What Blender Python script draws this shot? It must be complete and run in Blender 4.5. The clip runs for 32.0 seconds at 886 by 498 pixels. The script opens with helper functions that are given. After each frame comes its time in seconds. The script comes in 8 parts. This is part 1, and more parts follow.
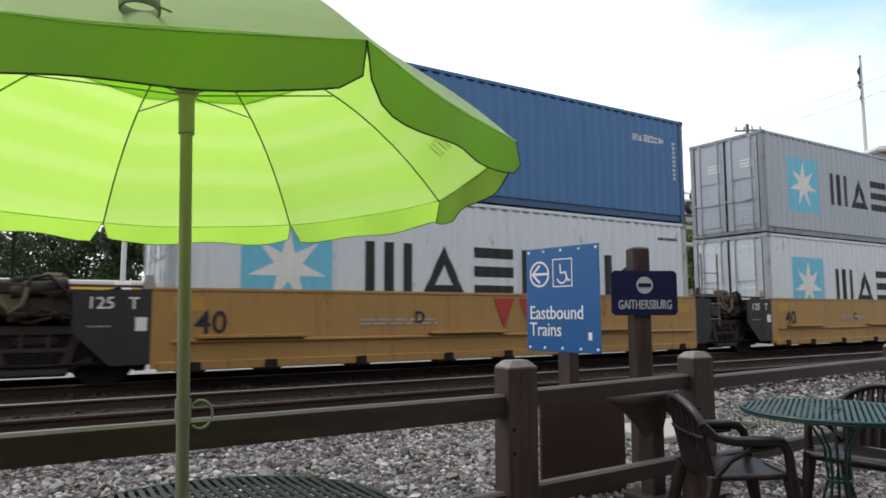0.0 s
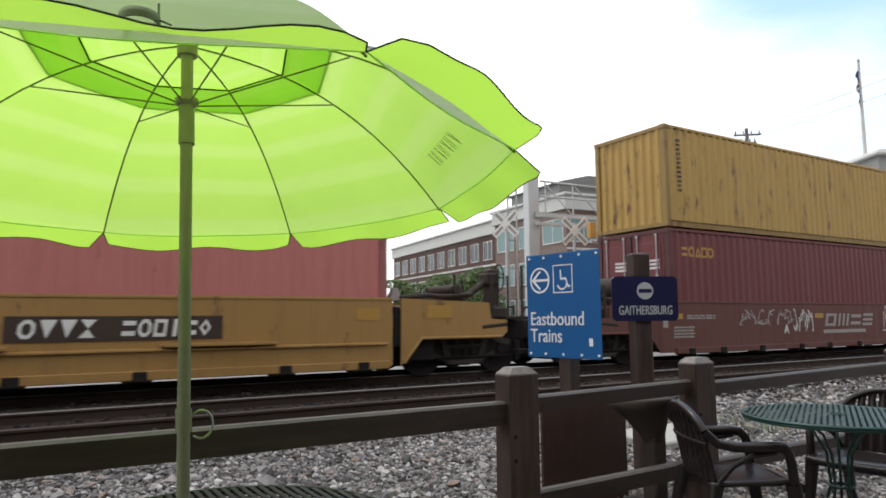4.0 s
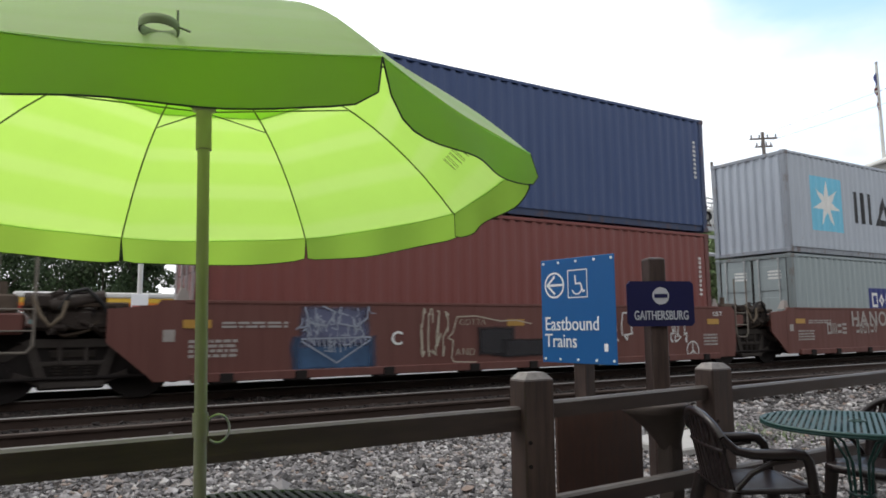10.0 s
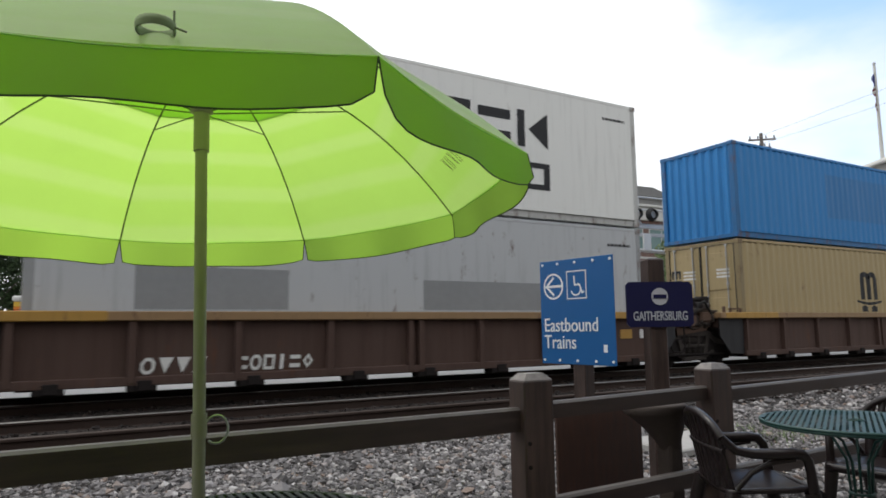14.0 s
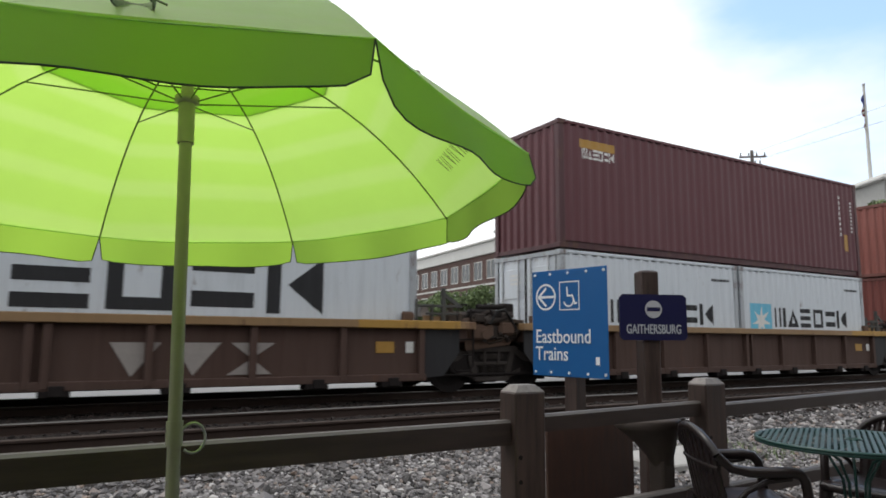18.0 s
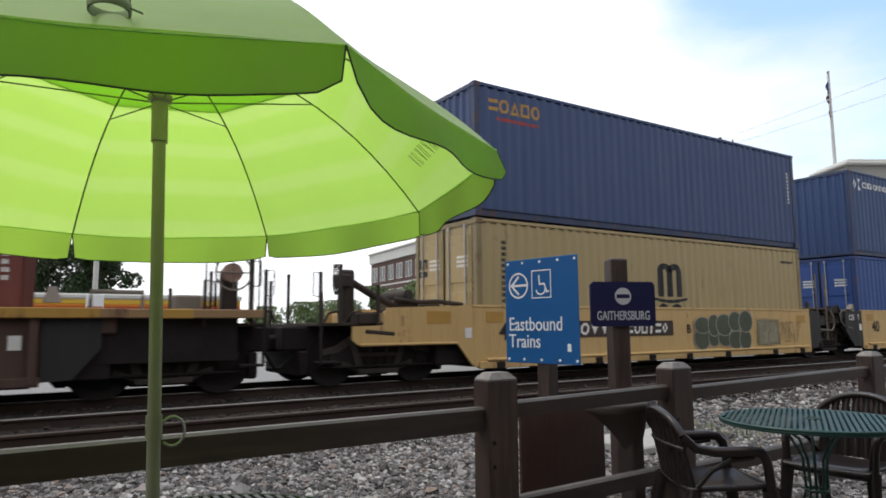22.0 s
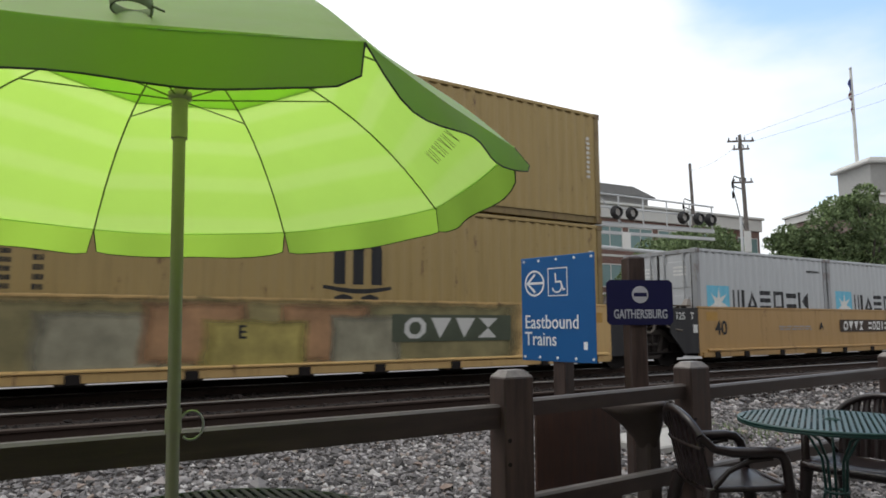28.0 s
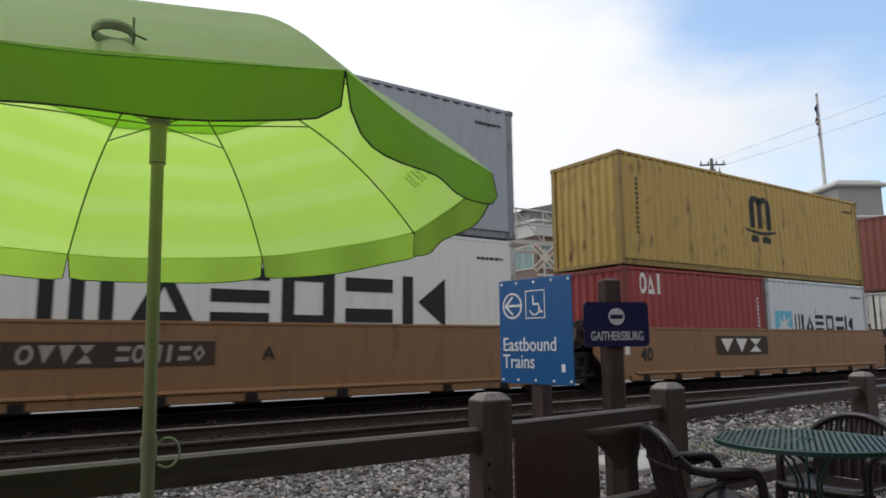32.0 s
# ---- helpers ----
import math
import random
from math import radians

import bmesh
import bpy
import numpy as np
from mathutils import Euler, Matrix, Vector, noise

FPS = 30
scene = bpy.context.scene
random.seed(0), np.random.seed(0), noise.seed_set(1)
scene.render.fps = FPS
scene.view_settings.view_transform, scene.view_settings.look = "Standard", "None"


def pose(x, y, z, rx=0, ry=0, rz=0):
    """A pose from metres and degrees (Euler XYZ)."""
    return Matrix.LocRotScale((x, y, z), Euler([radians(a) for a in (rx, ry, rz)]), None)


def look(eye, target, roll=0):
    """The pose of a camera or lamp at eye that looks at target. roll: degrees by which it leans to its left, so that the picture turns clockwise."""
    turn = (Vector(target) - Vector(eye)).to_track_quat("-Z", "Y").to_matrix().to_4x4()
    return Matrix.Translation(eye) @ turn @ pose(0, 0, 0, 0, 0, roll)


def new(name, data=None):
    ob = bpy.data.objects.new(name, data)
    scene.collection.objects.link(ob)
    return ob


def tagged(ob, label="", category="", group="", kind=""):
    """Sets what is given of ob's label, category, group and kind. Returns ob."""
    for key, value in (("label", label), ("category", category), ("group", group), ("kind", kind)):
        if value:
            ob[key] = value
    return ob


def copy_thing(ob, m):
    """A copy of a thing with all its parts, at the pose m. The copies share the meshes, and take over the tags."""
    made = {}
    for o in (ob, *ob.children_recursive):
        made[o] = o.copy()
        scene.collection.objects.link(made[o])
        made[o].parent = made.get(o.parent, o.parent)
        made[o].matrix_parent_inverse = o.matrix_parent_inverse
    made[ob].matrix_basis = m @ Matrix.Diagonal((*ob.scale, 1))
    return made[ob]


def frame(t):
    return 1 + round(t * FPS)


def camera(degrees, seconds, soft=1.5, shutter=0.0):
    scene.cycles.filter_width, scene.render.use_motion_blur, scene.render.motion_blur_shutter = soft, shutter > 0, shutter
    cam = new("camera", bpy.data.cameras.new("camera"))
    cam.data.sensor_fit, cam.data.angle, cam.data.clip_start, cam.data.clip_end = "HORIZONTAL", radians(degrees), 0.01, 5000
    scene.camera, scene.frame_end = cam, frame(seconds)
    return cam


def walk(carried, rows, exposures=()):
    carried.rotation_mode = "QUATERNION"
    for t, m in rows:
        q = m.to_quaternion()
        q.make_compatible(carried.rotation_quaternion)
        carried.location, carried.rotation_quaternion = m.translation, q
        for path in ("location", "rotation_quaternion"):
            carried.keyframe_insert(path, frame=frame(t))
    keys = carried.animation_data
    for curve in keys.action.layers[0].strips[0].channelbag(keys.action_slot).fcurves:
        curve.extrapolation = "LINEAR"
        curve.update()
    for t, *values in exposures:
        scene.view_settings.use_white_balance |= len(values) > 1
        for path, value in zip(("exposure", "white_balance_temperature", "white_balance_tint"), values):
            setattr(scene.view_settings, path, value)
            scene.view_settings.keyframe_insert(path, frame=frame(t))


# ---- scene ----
# ---- camera ----
# seconds, x, y, z in metres, heading from the y axis towards +x, tilt, roll in degrees
PATH = [
    (0.0, 0.001, -0.006, 1.217, 31.49, 5.62, -0.20),
    (0.5, 0.000, -0.007, 1.220, 31.53, 5.34, 0.18),
    (1.0, 0.001, -0.004, 1.221, 31.65, 5.11, 0.17),
    (1.5, 0.000, -0.007, 1.221, 31.63, 5.14, 0.02),
    (2.0, 0.002, -0.010, 1.222, 31.58, 5.30, -0.19),
    (2.5, 0.002, -0.015, 1.227, 31.55, 5.43, -0.24),
    (3.0, 0.002, -0.013, 1.226, 31.59, 5.70, -0.42),
    (3.5, 0.001, -0.011, 1.225, 31.56, 5.93, -0.52),
    (5.5, -0.000, -0.008, 1.220, 30.78, 6.50, -0.24),
    (6.0, -0.002, -0.013, 1.219, 30.59, 6.52, -0.20),
    (6.5, -0.003, -0.006, 1.225, 30.50, 6.43, 0.00),
    (7.0, -0.001, -0.009, 1.221, 30.39, 6.49, -0.17),
    (7.5, -0.002, -0.009, 1.221, 30.31, 6.41, -0.06),
    (8.0, -0.003, -0.005, 1.222, 30.29, 6.40, -0.03),
    (8.5, -0.002, -0.005, 1.224, 30.26, 6.36, -0.14),
    (9.0, -0.001, -0.006, 1.222, 30.26, 6.50, -0.22),
    (9.5, -0.003, -0.005, 1.221, 30.35, 6.51, -0.30),
    (10.0, -0.003, -0.005, 1.224, 30.31, 6.54, -0.44),
    (10.5, -0.003, -0.006, 1.222, 30.34, 6.59, -0.44),
    (11.0, -0.003, -0.010, 1.222, 30.32, 6.60, -0.45),
    (11.5, -0.002, -0.003, 1.222, 30.29, 6.61, -0.42),
    (12.0, -0.001, -0.011, 1.218, 30.27, 6.72, -0.56),
    (12.5, -0.002, -0.010, 1.221, 30.30, 6.70, -0.50),
    (13.0, -0.003, -0.001, 1.221, 30.31, 6.74, -0.39),
    (13.5, -0.001, -0.009, 1.220, 30.31, 6.73, -0.43),
    (14.0, -0.000, -0.010, 1.216, 30.35, 6.77, -0.73),
    (14.5, -0.001, -0.004, 1.219, 30.49, 6.85, -0.91),
    (16.5, -0.003, 0.000, 1.216, 30.58, 7.11, -0.23),
    (17.0, 0.030, 0.050, 1.214, 30.63, 7.44, 0.03),
    (17.5, 0.044, 0.091, 1.205, 30.90, 7.75, 0.24),
    (18.0, 0.036, 0.074, 1.209, 31.18, 7.60, 0.45),
    (18.5, 0.028, 0.040, 1.212, 31.76, 7.59, 0.22),
    (19.0, 0.015, 0.024, 1.214, 32.31, 7.50, 0.02),
    (19.5, 0.009, 0.016, 1.214, 32.90, 7.39, 0.02),
    (20.0, 0.010, 0.018, 1.219, 33.38, 7.15, -0.00),
    (20.5, 0.011, 0.018, 1.213, 33.59, 7.18, -0.15),
    (21.0, 0.015, 0.018, 1.212, 33.57, 6.93, -0.44),
    (21.5, 0.014, 0.018, 1.212, 33.54, 6.77, -0.60),
    (22.0, 0.012, 0.022, 1.216, 33.38, 6.63, -0.50),
    (22.5, 0.012, 0.026, 1.214, 33.18, 6.55, -0.42),
    (23.0, 0.014, 0.018, 1.214, 32.98, 6.55, -0.49),
    (23.5, 0.012, 0.023, 1.213, 32.88, 6.60, -0.52),
    (24.0, 0.008, 0.030, 1.216, 32.80, 6.51, -0.38),
    (24.5, 0.017, 0.022, 1.213, 32.55, 6.55, -0.56),
    (25.0, 0.011, 0.017, 1.213, 32.32, 6.59, -0.68),
    (25.5, 0.006, 0.017, 1.217, 32.20, 6.65, -0.48),
    (27.5, 0.007, 0.028, 1.211, 32.02, 6.55, 0.06),
    (28.0, 0.009, 0.024, 1.216, 32.03, 6.40, -0.09),
    (28.5, -0.008, 0.010, 1.216, 32.06, 6.62, -0.12),
    (29.0, -0.007, 0.005, 1.215, 32.41, 6.77, -0.06),
    (29.5, -0.005, 0.010, 1.218, 32.80, 6.82, -0.12),
    (30.0, -0.000, 0.010, 1.219, 33.34, 7.47, -0.29),
    (30.5, -0.006, 0.012, 1.220, 33.63, 7.94, -0.33),
    (31.0, -0.006, 0.011, 1.218, 33.83, 8.32, -0.42),
    (31.5, -0.007, 0.014, 1.218, 33.98, 8.40, -0.38),
    (32.0, -0.002, 0.013, 1.218, 33.97, 8.31, -0.50),
]


def aim(x, y, z, heading, tilt, roll):
    return pose(x, y, z, 90 + tilt, 0, -heading) @ pose(0, 0, 0, 0, 0, roll)


cam = camera(66.78, 32.0, soft=1.7, shutter=0.15)
walk(cam, [(r[0], aim(*r[1:])) for r in PATH], [(0.0, 0.12), (1.0, 0.16), (6.0, 0.18), (9.0, 0.18), (11.5, 0.15), (12.6, 0.01), (14.0, -0.03), (17.0, 0.02), (20.0, 0.04), (22.0, -0.02), (24.0, 0.13), (25.5, 0.16), (27.0, 0.02), (28.0, -0.07), (29.0, -0.36), (30.0, -0.42), (31.0, -0.32), (32.0, -0.32)])

# ---- light ----
world = bpy.data.worlds.new("sky")
scene.world = world
world.use_nodes = True
wn, wl = world.node_tree.nodes, world.node_tree.links
wn.clear()
sky = wn.new("ShaderNodeTexSky")
sky.sky_type, sky.sun_disc = "NISHITA", False
sky.sun_elevation, sky.sun_rotation = radians(58), radians(-35)
wcoord = wn.new("ShaderNodeTexCoord")
wmap = wn.new("ShaderNodeMapping")
wmap.inputs["Scale"].default_value = (1.0, 1.0, 2.2)
cloud = wn.new("ShaderNodeTexNoise")
cloud.inputs["Scale"].default_value, cloud.inputs["Detail"].default_value = 2.6, 5.0
cloud.inputs["Roughness"].default_value = 0.5
# the overcast thins out towards the upper east
clear = wn.new("ShaderNodeVectorMath")
clear.operation = "DOT_PRODUCT"
clear.inputs[1].default_value = (0.672, 0.176, 0.40)
both = wn.new("ShaderNodeMath")
both.operation = "MULTIPLY_ADD"
both.inputs[1].default_value = 0.26
ramp = wn.new("ShaderNodeValToRGB")
ramp.color_ramp.elements[0].position, ramp.color_ramp.elements[1].position = 0.815, 0.92
ramp.color_ramp.interpolation = "EASE"
ramp.color_ramp.elements[1].color = (0.88, 0.88, 0.88, 1)
haze = wn.new("ShaderNodeVectorMath")
haze.operation = "MULTIPLY"
haze.inputs[1].default_value = (1.9, 2.1, 2.1)
# the cloud is brighter on the side where the sun stands behind it
glow = wn.new("ShaderNodeVectorMath")
glow.operation = "DOT_PRODUCT"
glow.inputs[1].default_value = (-0.20, 0.75, 0.63)
swell = wn.new("ShaderNodeMath")
swell.operation = "MULTIPLY_ADD"
swell.inputs[1].default_value, swell.inputs[2].default_value = 0.36, 0.80
cover = wn.new("ShaderNodeVectorMath")
cover.operation = "SCALE"
cover.inputs[0].default_value = (8.6, 8.75, 8.95)
mix = wn.new("ShaderNodeMix")
mix.data_type = "RGBA"
wback = wn.new("ShaderNodeBackground")
wback.inputs["Strength"].default_value = 0.14
wout = wn.new("ShaderNodeOutputWorld")
wl.new(wcoord.outputs["Generated"], wmap.inputs["Vector"])
wl.new(wmap.outputs["Vector"], cloud.inputs["Vector"])
wl.new(wcoord.outputs["Generated"], clear.inputs[0])
wl.new(wcoord.outputs["Generated"], glow.inputs[0])
wl.new(glow.outputs["Value"], swell.inputs[0])
wl.new(swell.outputs["Value"], cover.inputs["Scale"])
wl.new(cover.outputs["Vector"], mix.inputs["A"])
wl.new(cloud.outputs["Fac"], both.inputs[0])
wl.new(clear.outputs["Value"], both.inputs[2])
wl.new(both.outputs["Value"], ramp.inputs["Fac"])
wl.new(ramp.outputs["Color"], mix.inputs["Factor"])
wl.new(sky.outputs["Color"], haze.inputs[0])
wl.new(haze.outputs["Vector"], mix.inputs["B"])
wl.new(mix.outputs["Result"], wback.inputs["Color"])
wl.new(wback.outputs["Background"], wout.inputs["Surface"])

sun = new("sun", bpy.data.lights.new("sun", "SUN"))
sun.data.energy, sun.data.angle, sun.data.color = 1.1, radians(16), (1.0, 0.96, 0.9)
sun.matrix_world = look((0, 0, 50), (14, -20, 0))


# ---- materials ----
class Nodes:
    """A small helper that wires a node material."""

    def __init__(self, name):
        self.mat = bpy.data.materials.new(name)
        self.mat.use_nodes = True
        self.tree = self.mat.node_tree
        self.bsdf = self.tree.nodes["Principled BSDF"]
        self.coord = self.tree.nodes.new("ShaderNodeTexCoord")

    def link(self, a, b):
        self.tree.links.new(a, b)

    def noise(self, scale, stretch=(1, 1, 1), detail=4.0, rough=0.55, space="Object"):
        m = self.tree.nodes.new("ShaderNodeMapping")
        m.inputs["Scale"].default_value = stretch
        n = self.tree.nodes.new("ShaderNodeTexNoise")
        n.inputs["Scale"].default_value, n.inputs["Detail"].default_value = scale, detail
        n.inputs["Roughness"].default_value = rough
        self.link(self.coord.outputs[space], m.inputs["Vector"])
        self.link(m.outputs["Vector"], n.inputs["Vector"])
        return n.outputs["Fac"]

    def ramp(self, fac, stops):
        r = self.tree.nodes.new("ShaderNodeValToRGB")
        e = r.color_ramp.elements
        while len(e) < len(stops):
            e.new(0.5)
        for el, (p, c) in zip(e, stops):
            el.position, el.color = p, (*c, 1) if len(c) == 3 else c
        self.link(fac, r.inputs["Fac"])
        return r.outputs["Color"]

    def grey(self, fac, a, b):
        return self.ramp(fac, [(a, (0, 0, 0)), (b, (1, 1, 1))])

    def mix(self, fac, a, b, mode="MIX"):
        m = self.tree.nodes.new("ShaderNodeMix")
        m.data_type, m.blend_type = "RGBA", mode
        for sock, v in (("Factor", fac), ("A", a), ("B", b)):
            if isinstance(v, (int, float)):
                m.inputs[sock].default_value = v
            elif isinstance(v, tuple):
                m.inputs[sock].default_value = (*v, 1) if len(v) == 3 else v
            else:
                self.link(v, m.inputs[sock])
        return m.outputs["Result"]

    def scale(self, fac, k):
        m = self.tree.nodes.new("ShaderNodeMath")
        m.operation = "MULTIPLY"
        m.inputs[1].default_value = k
        self.link(fac, m.inputs[0])
        return m.outputs["Value"]

    def bump(self, fac, strength, dist=0.01):
        b = self.tree.nodes.new("ShaderNodeBump")
        b.inputs["Strength"].default_value, b.inputs["Distance"].default_value = strength, dist
        self.link(fac, b.inputs["Height"])
        self.link(b.outputs["Normal"], self.bsdf.inputs["Normal"])

    def done(self, color, rough=0.6, metal=0.0, spec=0.4):
        if isinstance(color, tuple):
            self.bsdf.inputs["Base Color"].default_value = (*color, 1)
        else:
            self.link(color, self.bsdf.inputs["Base Color"])
        if isinstance(rough, (int, float)):
            self.bsdf.inputs["Roughness"].default_value = rough
        else:
            self.link(rough, self.bsdf.inputs["Roughness"])
        self.bsdf.inputs["Metallic"].default_value = metal
        self.bsdf.inputs["Specular IOR Level"].default_value = spec
        return self.mat


MATS = {}


def paint(name, color, rust=0.25, rough=0.5, fade=0.12):
    """Weathered steel paint: chalky fading, dirt streaks that run down, rust specks."""
    if name in MATS:
        return MATS[name]
    n = Nodes(name)
    big = n.noise(0.55, (1, 1, 0.6), 5)
    streak = n.noise(7.0, (1, 1, 0.07), 6, 0.65)
    fine = n.noise(60.0, (1, 1, 1), 3)
    c = n.mix(n.scale(n.grey(big, 0.35, 0.7), fade * 2.2), color, tuple(min(1, k * 0.95 + 0.028) for k in color))
    dirt = tuple(k * 0.45 + 0.012 for k in color)
    c = n.mix(n.scale(n.grey(streak, 0.52, 0.8), 0.2 + rust * 0.5), c, dirt)
    spots = n.noise(3.2, (1, 1, 0.35), 9, 0.72)
    c = n.mix(n.scale(n.grey(spots, 0.66 - rust * 0.14, 0.74 - rust * 0.1), min(1.0, rust * 2.2)), c, (0.105, 0.047, 0.026))
    c = n.mix(n.scale(fine, 0.10), c, dirt)
    n.bump(fine, 0.06, 0.004)
    MATS[name] = n.done(c, n.ramp(streak, [(0.3, (rough - 0.06,) * 3), (0.8, (min(1, rough + 0.2),) * 3)]), spec=0.5)
    return MATS[name]


def plain(name, color, rough=0.5, metal=0.0, vary=0.25, scale=20.0, bump=0.05, spec=0.4):
    if name in MATS:
        return MATS[name]
    n = Nodes(name)
    a, b = n.noise(scale, detail=5), n.noise(scale * 0.12, detail=4)
    c = n.mix(n.scale(n.grey(a, 0.3, 0.75), vary), color, tuple(k * 0.55 for k in color))
    c = n.mix(n.scale(n.grey(b, 0.35, 0.7), vary), c, tuple(min(1, k * 1.15 + min(0.02, 0.3 * max(color))) for k in color))
    if bump:
        n.bump(a, bump, 0.005)
    MATS[name] = n.done(c, rough, metal, spec)
    return MATS[name]


def wood(name, dark, light, stretch):
    n = Nodes(name)
    grain = n.noise(26.0, stretch, 7, 0.65)
    blot = n.noise(2.5, (1, 1, 1), 4)
    c = n.ramp(grain, [(0.3, dark), (0.7, light)])
    c = n.mix(n.scale(n.grey(blot, 0.4, 0.75), 0.45), c, tuple(k * 0.55 for k in dark))
    n.bump(grain, 0.35, 0.006)
    return n.done(c, n.ramp(grain, [(0.3, (0.42,) * 3), (0.7, (0.7,) * 3)]), spec=0.5)


def cloth(name, color, trans, share=0.7, rings=0.0, sheen=0.0):
    """Thin woven cloth that lets light through, with soft paler rings round the pole."""
    n = Nodes(name)
    out = n.tree.nodes["Material Output"]
    wrinkle = n.noise(9.0, (1, 1, 1), 5)
    crease = n.noise(2.2, (1, 1, 1), 3)
    c = n.mix(n.scale(n.grey(wrinkle, 0.35, 0.7), 0.2), color, tuple(k * 0.7 for k in color))
    tc = n.mix(n.scale(n.grey(crease, 0.35, 0.7), 0.25), trans, tuple(k * 0.82 for k in trans))
    if rings:
        # the rings follow the height on the dome, so they run straight from rib to rib
        sep = n.tree.nodes.new("ShaderNodeSeparateXYZ")
        n.link(n.coord.outputs["Object"], sep.inputs["Vector"])
        fall = n.tree.nodes.new("ShaderNodeMath")
        fall.operation = "MULTIPLY_ADD"
        fall.inputs[1].default_value, fall.inputs[2].default_value = -1 / 0.39, (1.6327 + 0.39) / 0.39
        n.link(sep.outputs["Z"], fall.inputs[0])
        root = n.tree.nodes.new("ShaderNodeMath")
        root.operation = "POWER"
        root.inputs[1].default_value = 1 / 2.5
        n.link(fall.outputs["Value"], root.inputs[0])
        wave = n.tree.nodes.new("ShaderNodeMath")
        wave.operation = "SINE"
        n.link(n.scale(root.outputs["Value"], rings), wave.inputs[0])
        band = n.grey(wave.outputs["Value"], 0.0, 0.75)
        tc = n.mix(n.scale(band, 0.5), tc, (trans[0] * 1.2, min(1, trans[1] * 1.03), trans[2] * 1.9))
    n.bump(wrinkle, 0.35, 0.012)
    n.done(c, 0.6, spec=0.4)
    n.bsdf.inputs["Sheen Weight"].default_value, n.bsdf.inputs["Sheen Roughness"].default_value = sheen, 0.35
    t = n.tree.nodes.new("ShaderNodeBsdfTranslucent")
    n.link(tc, t.inputs["Color"])
    m = n.tree.nodes.new("ShaderNodeMixShader")
    m.inputs["Fac"].default_value = share
    n.link(n.bsdf.outputs["BSDF"], m.inputs[1])
    n.link(t.outputs["BSDF"], m.inputs[2])
    n.link(m.outputs["Shader"], out.inputs["Surface"])
    return n.mat


STEEL_DARK = plain("dark_running_gear", (0.022, 0.0185, 0.018), 0.85, 0.0, 0.5, 14, 0.05, 0.12)
BLACK_PAINT = paint("black_car_paint", (0.0145, 0.014, 0.0165), 0.25, 0.6)
WHEEL = plain("wheel_steel", (0.017, 0.014, 0.0135), 0.75, 0.0, 0.4, 10, 0.05, 0.15)
RAIL_SIDE = plain("rusty_rail", (0.045, 0.028, 0.022), 0.85, 0.2, 0.4, 12)
RAIL_DULL = plain("dull_rail_head", (0.075, 0.055, 0.046), 0.7, 0.3, 0.4, 12, 0.02)
RAIL_HEAD = plain("polished_rail_head", (0.26, 0.25, 0.24), 0.42, 1.0, 0.3, 12, 0.02)
WHITE_MARK = plain("white_marking", (0.72, 0.72, 0.70), 0.7, 0, 0.3, 30)
BLACK_MARK = plain("black_marking", (0.018, 0.019, 0.022), 0.65, 0, 0.3, 30)
YELLOW_MARK = plain("yellow_reflector", (0.42, 0.235, 0.045), 0.5, 0, 0.3, 30)
GREY_MARK = plain("faded_grey_marking", (0.34, 0.31, 0.29), 0.8, 0, 0.4, 12)
GALV = plain("galvanised_steel", (0.42, 0.43, 0.44), 0.45, 0.5, 0.3, 25)
WOOD = wood("weathered_fence_wood", (0.023, 0.0128, 0.0102), (0.083, 0.051, 0.041), (1.0, 1.0, 0.09))
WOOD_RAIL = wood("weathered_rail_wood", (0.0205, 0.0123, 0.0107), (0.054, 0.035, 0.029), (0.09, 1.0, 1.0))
# rail tops: bleached wood, lightened further to paint the sky's bright edge on them
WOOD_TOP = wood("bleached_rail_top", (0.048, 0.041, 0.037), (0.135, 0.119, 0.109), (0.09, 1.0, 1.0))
WOOD_CAP = wood("bleached_post_top", (0.13, 0.115, 0.105), (0.28, 0.255, 0.24), (1.0, 1.0, 1.0))
WOOD_BOARD = wood("dark_board_wood", (0.032, 0.0135, 0.0085), (0.072, 0.032, 0.021), (1.0, 1.0, 0.12))


